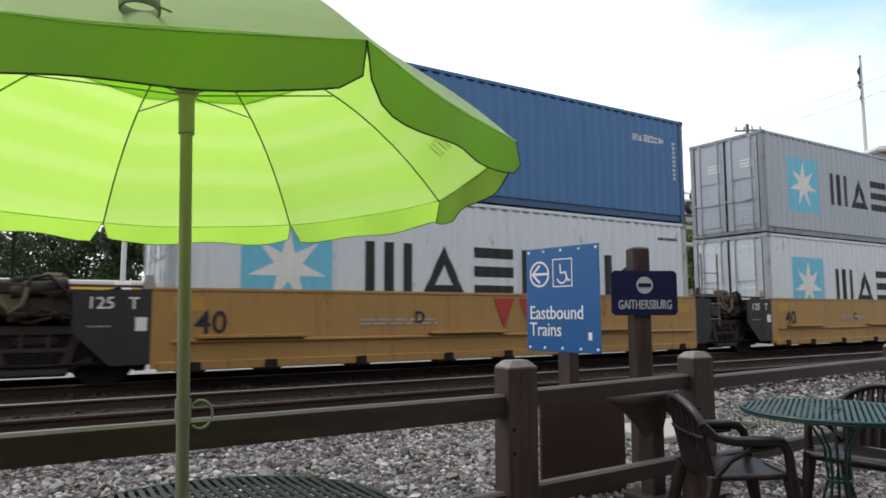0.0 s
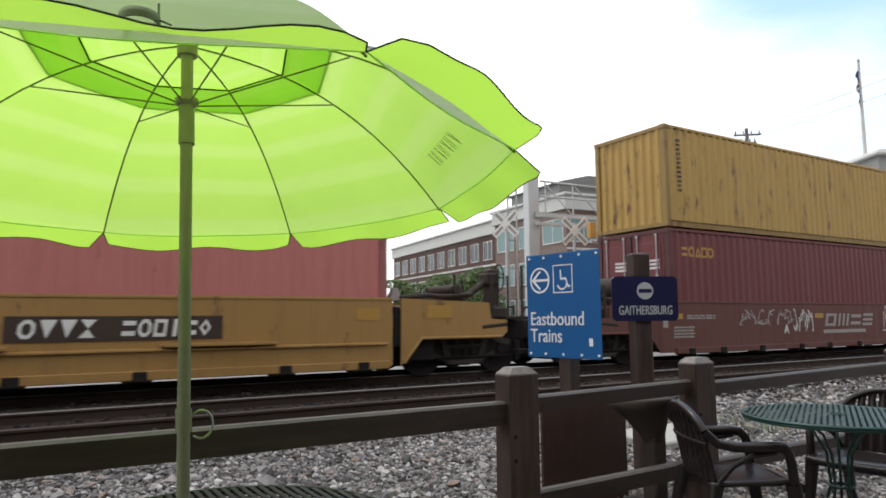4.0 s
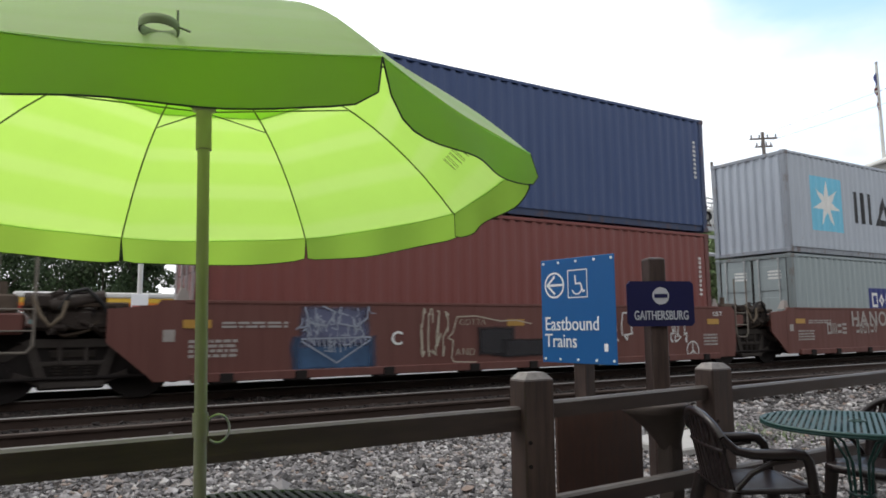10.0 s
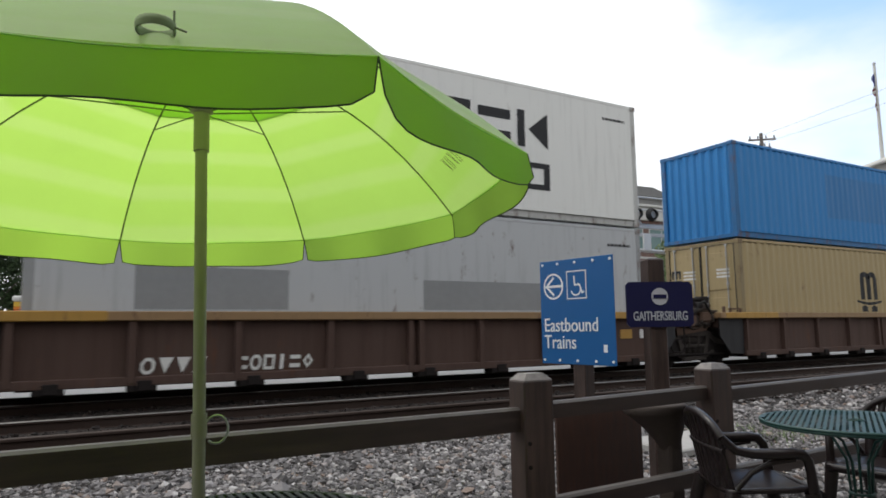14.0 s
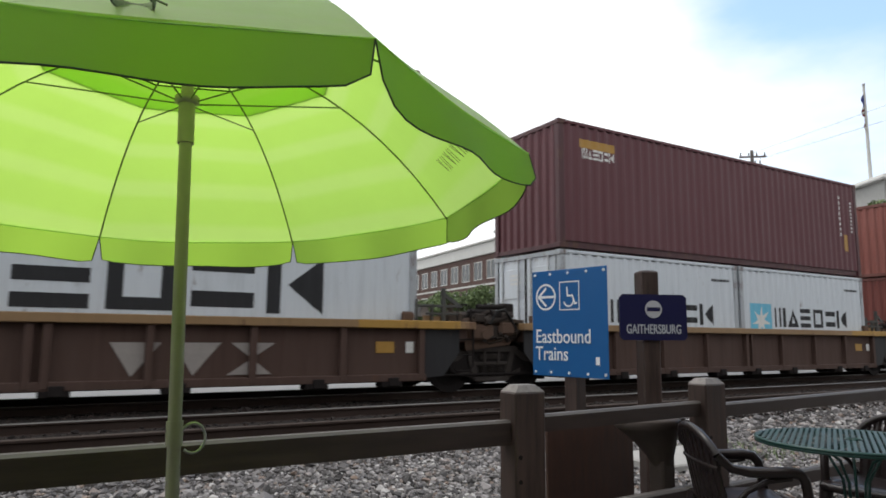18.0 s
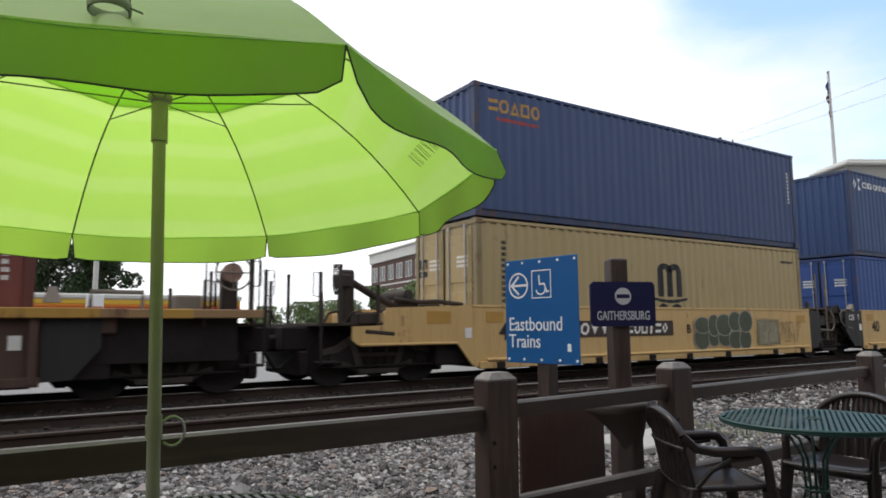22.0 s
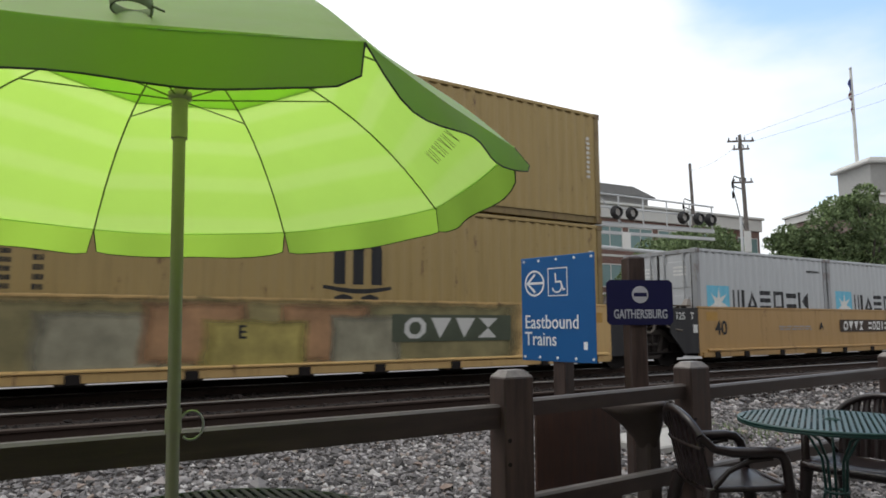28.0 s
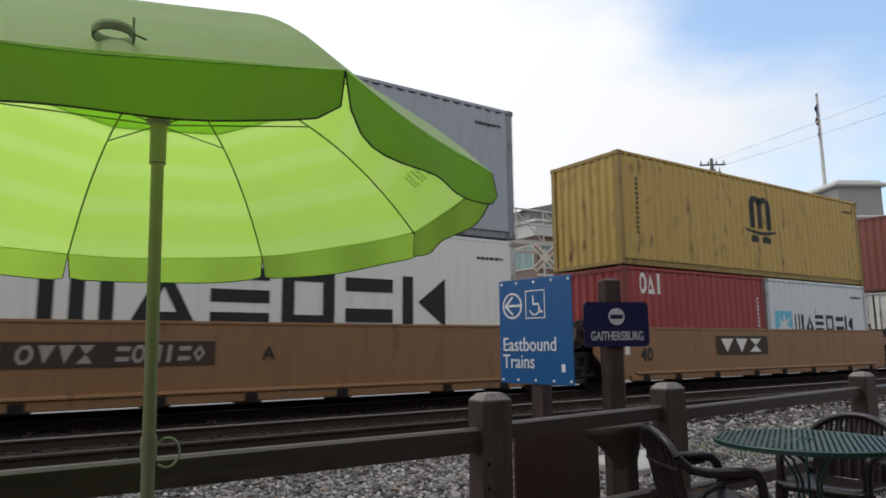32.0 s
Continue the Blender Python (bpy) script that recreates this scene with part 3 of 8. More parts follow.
part("emblem_bar", Geo().box(GW / 2 - 0.052, GW / 2 + 0.052, -0.007, -0.004, 0.217, 0.247), NAVY, station)
letters("lettering", "GAITHERSBURG", 0.098, plain("sign_grey", (0.5, 0.52, 0.56), 0.5, 0, 0.1, 20, 0), station, GW / 2, -0.003, 0.05, "pale letters GAITHERSBURG", 0.001, 0.62, "CENTER")

# ---- tables and chairs ----
TABLE_GREEN = plain("dark_green_enamel", (0.012, 0.050, 0.043), 0.35, 0, 0.2, 30, 0.02)
CHAIR_BROWN = plain("dark_brown_plastic", (0.016, 0.0105, 0.0105), 0.3, 0, 0.3, 9, 0.03)


def mesh_table(m, r, z, paint_green):
    t = thing("patio_table", m, "round dark green metal mesh patio table with curved rod legs", "table", "patio tables")
    g = Geo()
    k = int(r / 0.027)
    for i in range(-k, k + 1):
        o = i * 0.027
        h = math.sqrt(max(0, (r - 0.012) ** 2 - o * o))
        if h > 0.02:
            g.box(o - 0.0075, o + 0.0075, -h, h, z - 0.004, z)
            if i % 2 == 0:
                g.box(-h, h, o - 0.004, o + 0.004, z - 0.009, z - 0.005)
    part("mesh_top", g, paint_green, t)
    part("rim", Geo().tube([(r * math.cos(a), r * math.sin(a), z - 0.008) for a in np.linspace(0, 2 * math.pi, 49)[:-1]], 0.009, 8, 0, True).tube([(r * math.cos(a), r * math.sin(a), z - 0.02) for a in np.linspace(0, 2 * math.pi, 49)[:-1]], 0.007, 8, 0, True), paint_green, t)
    part("hole_collar", Geo().tube([(0.035 * math.cos(a), 0.035 * math.sin(a), z) for a in np.linspace(0, 2 * math.pi, 17)[:-1]], 0.006, 6, 0, True), paint_green, t)
    leg = Geo().tube([(0.34, 0, 0.0), (0.22, 0, 0.1), (0.09, 0, 0.22), (0.05, 0, 0.36), (0.06, 0, 0.52), (0.12, 0, 0.63), (0.26, 0, z - 0.015)], 0.0075, 8).mesh("leg", paint_green)
    for i in range(5):
        part("leg", leg, None, t, m=pose(0, 0, 0, 0, 0, 20 + 72 * i))
    part("leg_ring", Geo().tube([(0.056 * math.cos(a), 0.056 * math.sin(a), 0.36) for a in np.linspace(0, 2 * math.pi, 21)[:-1]], 0.008, 6, 0, True), paint_green, t)
    return t


def plastic_chair():
    """Moulded armchair that faces +y, its base at the origin."""
    t = thing("patio_chair", pose(0, 0, 0), "dark brown moulded plastic garden armchair with a slatted back", "chair", "patio chairs")
    g = Geo()
    rows, cols = 7, 9
    v = []
    for i in range(rows):
        for j in range(cols):
            y, x = -0.23 + 0.46 * i / (rows - 1), -0.24 + 0.48 * j / (cols - 1)
            z = 0.425 - 0.02 * math.cos(x * 5.5) + 0.03 * (y / 0.23) ** 3 * (1 if y > 0 else 0.2) - (0.05 * max(0, (y - 0.17) / 0.06) ** 2)
            v.append((x, y, z))
    n = len(v)
    v += [(x, y, z - 0.022) for x, y, z in v]
    f = [(i * cols + j, i * cols + j + 1, (i + 1) * cols + j + 1, (i + 1) * cols + j) for i in range(rows - 1) for j in range(cols - 1)]
    f += [tuple(k + n for k in q[::-1]) for q in f]
    edge = [j for j in range(cols)] + [i * cols + cols - 1 for i in range(1, rows)] + [(rows - 1) * cols + j for j in range(cols - 2, -1, -1)] + [i * cols for i in range(rows - 2, 0, -1)]
    f += [(a, b, b + n, a + n) for a, b in zip(edge, edge[1:] + edge[:1])]
    part("seat", g.add(v, f, 0, True), CHAIR_BROWN, t)

    def back(x, z):
        return -0.205 - 0.085 * (z - 0.42) / 0.40 - 0.03 * (1 - (x / 0.26) ** 2)

    def top(x):
        return 0.60 + 0.175 * math.sqrt(max(0, 1 - (x / 0.262) ** 2))

    # the rim runs over the back and sweeps down into both arms
    arc = [(x, back(x, top(x)), top(x)) for x in 0.245 * np.sin(np.linspace(-1.45, 1.45, 17))]
    part("back_rim", Geo().tube(arc, 0.021, 8), CHAIR_BROWN, t)
    zs = np.linspace(0, 1, 8)
    for x in np.linspace(-0.204, 0.204, 8):
        w, vv, ff = 0.0275, [], []
        for q in zs:
            hi = top(x) - 0.004
            z = 0.405 + (hi - 0.405) * q
            ww = w * (1 if q < 0.75 else 1 - 0.35 * math.sin((q - 0.75) * 4 * math.pi))
            for k in (-1, 1):
                xx = x + k * ww
                vv += [(xx, back(xx, z) - 0.006, z), (xx, back(xx, z) + 0.006, z)]
        for i in range(7):
            ff += [(4 * i + p, 4 * i + q, 4 * i + 4 + q, 4 * i + 4 + p) for p, q in ((0, 2), (2, 3), (3, 1), (1, 0))]
        part("back_slat", Geo().add(vv, ff, 0, True), CHAIR_BROWN, t)
    part("back_band", Geo().tube([(x, back(x, 0.60) - 0.002, 0.60) for x in np.linspace(-0.235, 0.235, 9)], 0.013, 6), CHAIR_BROWN, t)
    for s in (-1, 1):
        rim = arc[0] if s < 0 else arc[-1]
        part("arm", Geo().tube([rim, (s * 0.252, -0.20, 0.606), (s * 0.262, -0.12, 0.592), (s * 0.264, 0.0, 0.59), (s * 0.262, 0.07, 0.592), (s * 0.256, 0.12, 0.585), (s * 0.25, 0.148, 0.555), (s * 0.245, 0.16, 0.50), (s * 0.24, 0.17, 0.40)],
                               [0.021, 0.022, 0.025, 0.027, 0.027, 0.026, 0.025, 0.024, 0.026], 8), CHAIR_BROWN, t)
        part("arm_brace", Geo().tube([(s * 0.24, -0.20, 0.42), (s * 0.252, -0.13, 0.50), (s * 0.258, -0.03, 0.55), (s * 0.26, 0.08, 0.565)], 0.014, 6), CHAIR_BROWN, t)
        part("leg", Geo().tube([(s * 0.235, 0.165, 0.40), (s * 0.245, 0.195, 0.2), (s * 0.255, 0.22, 0.0)], [0.040, 0.033, 0.022], 8), CHAIR_BROWN, t)
        part("leg", Geo().tube([(s * 0.225, -0.21, 0.40), (s * 0.24, -0.26, 0.2), (s * 0.25, -0.30, 0.0)], [0.040, 0.033, 0.022], 8), CHAIR_BROWN, t)
    part("apron", Geo().tube([(x, 0.20 + 0.02 * math.cos(x * 6), 0.385) for x in np.linspace(-0.235, 0.235, 9)], 0.026, 6), CHAIR_BROWN, t)
    return t


# first table's enamel is a darker copy: the umbrella's shade put in its colour
mesh_table(pose(0.44, 1.79, 0), 0.47, 0.703, plain("worn_black_green_enamel", (0.008, 0.016, 0.014), 0.45, 0, 0.3, 30, 0.02))
mesh_table(pose(3.615, 1.977, 0, 0, 0, -61), 0.45, 0.722, TABLE_GREEN)
chair = plastic_chair()
chair.matrix_basis = pose(3.235, 2.30, 0, 0, 0, -122)
copy_thing(chair, pose(4.21, 2.14, 0, 0, 0, 92))

# ---- umbrella ----
UC, UAX, UR, UPH = Vector((0.348, 1.911, 1.629)), Vector((-0.008, 0.068, 1)).normalized(), 0.903, -81.79
ux = Vector((0, 1, 0)).cross(UAX).normalized()
uy = UAX.cross(ux)
urim = UC.z / UAX.z
ubase = UC - UAX * urim
umat = Matrix(((ux.x, uy.x, UAX.x, ubase.x), (ux.y, uy.y, UAX.y, ubase.y), (ux.z, uy.z, UAX.z, ubase.z), (0, 0, 0, 1)))
# one cloth in two copies: canopy lit tone, flaps darkened to paint their shade
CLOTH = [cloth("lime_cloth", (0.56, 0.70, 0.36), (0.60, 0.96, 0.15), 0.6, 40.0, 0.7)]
FLAP_SHADED = cloth("lime_flap_cloth", (0.13, 0.115, 0.08), (0.47, 0.79, 0.092), 0.71)
PIPING = plain("green_piping", (0.03, 0.055, 0.02), 0.8, 0, 0.2, 40)
POLE_PAINT = plain("pale_green_enamel", (0.30, 0.285, 0.225), 0.4, 0, 0.3, 12, 0.02)
RIB_STEEL = plain("green_rib_steel", (0.15, 0.22, 0.07), 0.5, 0.1, 0.2, 30, 0.0)
umbrella = thing("patio_umbrella", umat, "lime green striped cloth parasol with vented top on pale pole", "umbrella")
APEX = 0.39


def dome(r):
    return urim + APEX * (1 - (r / UR) ** 2.5)


def tip_angle(k):
    return radians(UPH + 45 * k)


def panel_geo(k, r0, r1, lift, bands):
    g = Geo()
    a, b = tip_angle(k), tip_angle(k + 1)
    rows, cols = bands * 2, 9
    v = []
    for i in range(rows + 1):
        r = r0 + (r1 - r0) * i / rows
        for j in range(cols + 1):
            u = j / cols
            x = r * ((1 - u) * math.cos(a) + u * math.cos(b))
            y = r * ((1 - u) * math.sin(a) + u * math.sin(b))
            sag = 0.016 * math.sin(math.pi * u) * (r / UR) ** 3 * (1 + 0.25 * math.sin(5 * u + k))
            v.append((x, y, dome(r) + lift * (1 - 0.75 * i / rows) - sag))
    return g.add(v, [(i * (cols + 1) + j, (i + 1) * (cols + 1) + j, (i + 1) * (cols + 1) + j + 1, i * (cols + 1) + j + 1) for i in range(rows) for j in range(cols)], 0, True)


def across(k, r, dz):
    """Points from rib to rib at radius r."""
    a, b = tip_angle(k), tip_angle(k + 1)
    return [(r * ((1 - u) * math.cos(a) + u * math.cos(b)), r * ((1 - u) * math.sin(a) + u * math.sin(b)), dome(r) + dz - 0.016 * math.sin(math.pi * u) * (r / UR) ** 3 * (1 + 0.25 * math.sin(5 * u + k))) for u in np.linspace(0, 1, 10)]


for k in range(8):
    part("canopy_panel", panel_geo(k, 0.32 * UR, UR, 0.0, 8), CLOTH, umbrella)
    part("vent_panel", panel_geo(k, 0.02, 0.465 * UR, 0.012, 4), CLOTH, umbrella)
    part("vent_hem", Geo().tube(across(k, 0.465 * UR, 0.003), 0.0022, 5), PIPING, umbrella, "dark green bound vent hem")
    part("inner_hem", Geo().tube(across(k, 0.325 * UR, -0.001), 0.0024, 5), PIPING, umbrella, "dark green bound inner hem")
    a = tip_angle(k)
    part("rib", Geo().tube([(r * math.cos(a), r * math.sin(a), dome(r) - 0.008) for r in np.linspace(0.02, UR, 14)], 0.0028, 6), RIB_STEEL, umbrella)
    rs = 0.52 * UR
    part("stretcher", Geo().tube([(0.03 * math.cos(a), 0.03 * math.sin(a), urim + 0.207), (rs * math.cos(a), rs * math.sin(a), dome(rs) - 0.012)], 0.0023, 6), RIB_STEEL, umbrella)
    part("seam", Geo().tube([(UR * ((1 - u) * math.cos(a) + u * math.cos(tip_angle(k + 1))), UR * ((1 - u) * math.sin(a) + u * math.sin(tip_angle(k + 1))), urim - 0.016 * math.sin(math.pi * u) * (1 + 0.25 * math.sin(5 * u + k)) + 0.001) for u in np.linspace(0, 1, 10)], 0.0018, 5), CLOTH[0], umbrella)
part("pole", Geo().cyl((0, 0, 0.0), (0, 0, urim + APEX + 0.02), 0.0165, 16), POLE_PAINT, umbrella)
part("runner", Geo().cyl((0, 0, urim + 0.09), (0, 0, urim + 0.215), 0.0215, 16).lathe([(0.0215, 0.20), (0.032, 0.205), (0.032, 0.22), (0.018, 0.222)], 16, at=(0, 0, urim)), POLE_PAINT, umbrella, "pale green sliding collar")
part("top_hub", Geo().cyl((0, 0, urim + APEX - 0.04), (0, 0, urim + APEX + 0.0), 0.028, 16), POLE_PAINT, umbrella)
part("finial", Geo().lathe([(0.02, 0.0), (0.022, 0.02), (0.012, 0.035), (0.0, 0.05)], 12, at=(0, 0, urim + APEX + 0.03)), POLE_PAINT, umbrella)
part("pole_joint", Geo().cyl((0, 0, 0.945), (0, 0, 1.005), 0.0205, 16), POLE_PAINT, umbrella, "pale green pole joint")
part("hook_ring", Geo().tube([(0.042 + 0.03 * math.cos(a), -0.008, 0.962 + 0.036 * math.sin(a)) for a in np.linspace(-2.3, 2.5, 15)], 0.0036, 6), GALV, umbrella, "pale wire ring")
part("ground_spike_sleeve", Geo().lathe([(0.0, 0.0), (0.2, 0.0), (0.2, 0.03), (0.05, 0.05), (0.03, 0.25), (0.02, 0.26)], 20), STEEL_DARK, umbrella, "dark umbrella foot")

VAL_H = 0.088
valances = []
for k in range(8):
    a, b = tip_angle(k), tip_angle(k + 1)
    p, q = Vector((UR * math.cos(a), UR * math.sin(a), urim)), Vector((UR * math.cos(b), UR * math.sin(b), urim))
    mid, w = (p + q) / 2, (q - p).length
    ex = (q - p).normalized()
    ez = Vector((0, 0, 1))
    ey = ez.cross(ex)
    hinge = Matrix(((ex.x, ey.x, ez.x, mid.x), (ex.y, ey.y, ez.y, mid.y), (ex.z, ey.z, ez.z, mid.z), (0, 0, 0, 1)))
    cols, rows = 16, 4
    v, f = [], []
    for j in range(cols + 1):
        u = j / cols
        x = (u - 0.5) * w
        z0 = -0.016 * math.sin(math.pi * u) * (1 + 0.25 * math.sin(5 * u + k))
        far = k in (1, 2, 3, 4, 5)
        h = VAL_H * (1.08 + 0.06 * math.sin(u * 9 + k)) * (0.72 + 0.28 * min(1, 14 * u, 14 * (1 - u))) if not far else VAL_H * (1.06 + 0.05 * math.sin(u * 8 + 1.7 * k)) * (0.93 + 0.07 * min(1, 20 * u, 20 * (1 - u)))
        for i in range(rows + 1):
            s = i / rows
            v.append((x * (1 - (0.012 if far else 0.03) * s), 0.012 * s * math.sin(u * 11 + 2 * k), z0 - h * s + (0.007 * math.sin(math.pi * u) if i == 0 else 0.0)))
    f = [(j * (rows + 1) + i, j * (rows + 1) + i + 1, (j + 1) * (rows + 1) + i + 1, (j + 1) * (rows + 1) + i) for j in range(cols) for i in range(rows)]
    ob = part("valance", Geo().add(v, f, 0, True), FLAP_SHADED, umbrella, "", hinge)
    hem = [v[j * (rows + 1) + rows] for j in range(cols + 1)]
    part("hem", Geo().tube([v[0]] + hem + [v[cols * (rows + 1)]], 0.0018, 5), PIPING, ob, "dark green bound hem")
    valances.append((ob, hinge))
# rolled tie strap on the front panel
km = (tip_angle(7) + tip_angle(8)) / 2
rr = UR * math.cos(radians(22.5)) * 0.97
strap = Geo().lathe([(0.031, 0.0), (0.032, 0.008), (0.031, 0.016), (0.028, 0.016), (0.029, 0.008), (0.028, 0.0)], 20, at=(rr * math.cos(km) - 0.02, rr * math.sin(km) - 0.005, urim + 0.021))
part("tie_strap", strap, plain("dark_green_strap", (0.22, 0.30, 0.13), 0.8), umbrella, "rolled green tie strap")
part("strap_toggle", Geo().cyl((rr * math.cos(km) + 0.006, rr * math.sin(km) - 0.02, urim + 0.012), (rr * math.cos(km) + 0.006, rr * math.sin(km) - 0.02, urim + 0.056), 0.0018, 6).cyl((rr * math.cos(km) + 0.0, rr * math.sin(km) - 0.022, urim + 0.028), (rr * math.cos(km) + 0.026, rr * math.sin(km) - 0.018, urim + 0.024), 0.0018, 6), RIB_STEEL, umbrella, "dark toggle pin")

# faint maker's mark inside one panel, as thin plain bars
PRINT_GREEN = plain("faded_green_print", (0.10, 0.17, 0.04), 0.8, 0, 0.2, 40, 0.0)
a, b = tip_angle(1), tip_angle(2)
for i in range(7):
    g = Geo()
    for du in (0.0, 0.022):
        v = []
        for u, r in ((0.24 + 0.055 * i + du, 0.855), (0.246 + 0.055 * i + du, 0.855), (0.246 + 0.055 * i + du * (i % 2), 0.90), (0.24 + 0.055 * i + du * (i % 2), 0.90)):
            q = r * UR
            v.append((q * ((1 - u) * math.cos(a) + u * math.cos(b)), q * ((1 - u) * math.sin(a) + u * math.sin(b)), dome(q) - 0.016 * math.sin(math.pi * u) * r - 0.006))
        g.add(v, [(0, 1, 2, 3)])
    part("print_bar", g, PRINT_GREEN, umbrella)


# ---- containers ----
TRAIN_Y, DECK = 11.073, 0.57
HC, STD, WIDE = 2.896, 2.591, 2.438
MOVING = []  # everything that rides on the train: (object, place along the train, y, z)


def corrugated(length, height, pitch, depth):
    """A pressed steel sheet in the x-z plane; outer folds at y=0, inner folds at y=depth."""
    n = max(2, round(length / pitch))
    p = length / n
    xs = []
    for i in range(n):
        xs += [(i * p, depth), (i * p + 0.26 * p, depth), (i * p + 0.5 * p, 0.0), (i * p + 0.76 * p, 0.0)]
    xs.append((length, depth))
    v = [(x, y, 0) for x, y in xs] + [(x, y, height) for x, y in xs]
    k = len(xs)
    return Geo().add(v, [(i, i + 1, k + i + 1, k + i) for i in range(k - 1)])


CACHE = {}
PRESS = 0.020  # depth of the pressed folds in a side sheet


def fold(x, length):
    """How deep the side sheet of a container lies at x."""
    n = max(2, round((length - 0.3) / 0.278))
    p = (length - 0.3) / n
    q = ((x - 0.15) / p) % 1.0
    if q < 0.26:
        return PRESS
    if q < 0.5:
        return PRESS * (0.5 - q) / 0.24
    if q < 0.76:
        return 0.0
    return PRESS * (q - 0.76) / 0.24


def drape(geo, material, x, z, length, lift=0.004):
    """A flat mark, cut at every fold of the sheet and laid onto it."""
    me = geo.mesh("mark", material)
    bm = bmesh.new()
    bm.from_mesh(me)
    for v in bm.verts:
        v.co.x += x
        v.co.z += z
    n = max(2, round((length - 0.3) / 0.278))
    p = (length - 0.3) / n
    lo, hi = min(v.co.x for v in bm.verts), max(v.co.x for v in bm.verts)
    for i in range(n + 1):
        for q in (0.0, 0.26, 0.5, 0.76):
            c = 0.15 + (i + q) * p
            if lo + 1e-4 < c < hi - 1e-4:
                bmesh.ops.bisect_plane(bm, geom=bm.verts[:] + bm.edges[:] + bm.faces[:], dist=1e-6, plane_co=(c, 0, 0), plane_no=(1, 0, 0))
    for v in bm.verts:
        v.co.y = 0.012 + fold(v.co.x, length) - lift
    bm.to_mesh(me)
    bm.free()
    return me



def cached(key, make, name, mats):
    if key not in CACHE:
        CACHE[key] = make().mesh(name, mats)
    return CACHE[key]


# plain shapes (bars, rings, wedges) that stand where a company's name or a car's number is painted
def bar_shape(x0, x1, z0, z1):
    return [(x0, z0), (x1, z0), (x1, z1), (x0, z1)], None


def ring_shape(pts, k, cx=0.5, cz=0.5, kz=None):
    return pts, [(cx + (p[0] - cx) * k, cz + (p[1] - cz) * (kz or k + 0.06)) for p in pts]


SQUARE = [(0, 0), (1, 0), (1, 1), (0, 1)]
EIGHT = [(0.28, 0), (0.72, 0), (1, 0.28), (1, 0.72), (0.72, 1), (0.28, 1), (0, 0.72), (0, 0.28)]
SHAPES = {
    "w": [bar_shape(0.0, 0.2, 0, 1), bar_shape(0.4, 0.6, 0, 1), bar_shape(0.8, 1.0, 0, 1)],
    "t": [ring_shape([(0, 0), (1, 0), (0.5, 1)], 0.4, 0.5, 0.34, 0.4)],
    "h": [bar_shape(0, 1, 0, 0.22), bar_shape(0, 1, 0.39, 0.61), bar_shape(0, 1, 0.78, 1)],
    "z": [bar_shape(0, 1, 0.08, 0.34), bar_shape(0, 1, 0.66, 0.92)],
    "k": [bar_shape(0, 0.24, 0, 1), ([(0.36, 0.5), (1, 1), (1, 0)], None)],
    "o": [ring_shape(EIGHT, 0.54)],
    "d": [ring_shape(SQUARE, 0.54)],
    "v": [([(0, 1), (0.5, 0), (1, 1)], None)],
    "x": [([(0, 0), (1, 0), (0.5, 0.5)], None), ([(0, 1), (0.5, 0.5), (1, 1)], None)],
    "i": [bar_shape(0.3, 0.62, 0, 1)],
    "r": [ring_shape([(0.5, 0), (1, 0.5), (0.5, 1), (0, 0.5)], 0.46)],
}
# which shapes a row of so many takes, where none are named
ROWS = {3: "vvx", 4: "ovvx", 5: "zotdo", 6: "wthdzk", 7: "zhtitwd", 8: "whdiiood", 10: "wthdzkiiwh"}


def shape_geo(key, w, h, slant=0.0):
    g = Geo()
    for pts, inner in SHAPES[key]:
        n = len(pts)
        v = [(p[0] * w + p[1] * h * slant, 0, p[1] * h) for p in list(pts) + (inner or [])]
        g.add(v, [(j, (j + 1) % n, n + (j + 1) % n, n + j) for j in range(n)] if inner else [tuple(range(n))])
    return g


def name_blocks(parent, x, y, z, w, h, n, material, slant=0.0, sheet=0.0):
    """A row of plain painted shapes where a name is painted, each a part of its own."""
    row = ROWS[n] if isinstance(n, int) else n
    p = w / len(row)
    for i, key in enumerate(row):
        if sheet:
            part("name_block", drape(shape_geo(key, p * 0.82, h), material, x + i * p, z, sheet), None, parent)
            continue
        me = cached(("nb", key, round(p, 3), round(h, 3), slant, material.name), lambda: shape_geo(key, p * 0.82, h, slant), "name_block", material)
        part("name_block", me, None, parent, "", pose(x + i * p, y, z))


def bars(rows, w, h, seed=1):
    """Unreadable small print as short bars."""
    r = random.Random(seed)
    g = Geo()
    step = h / rows
    for i in range(rows):
        x = 0
        while x < w * 0.97:
            l = min(r.uniform(0.06, 0.22) * max(w, 0.3), w - x)
            g.add([(x, 0, i * step), (x + l, 0, i * step), (x + l, 0, (i + 0.6) * step), (x, 0, (i + 0.6) * step)], [(0, 1, 2, 3)])
            x += l + 0.035 * max(w, 0.3)
    return g


def star_geo(r):
    v = [(0, 0, 0)]
    for i in range(14):
        q = r if i % 2 == 0 else r * 0.36
        a = math.pi / 2 + math.pi * i / 7
        v.append((q * math.cos(a), 0, q * math.sin(a)))
    return Geo().add(v, [(0, 1 + i, 1 + (i + 1) % 14) for i in range(14)])


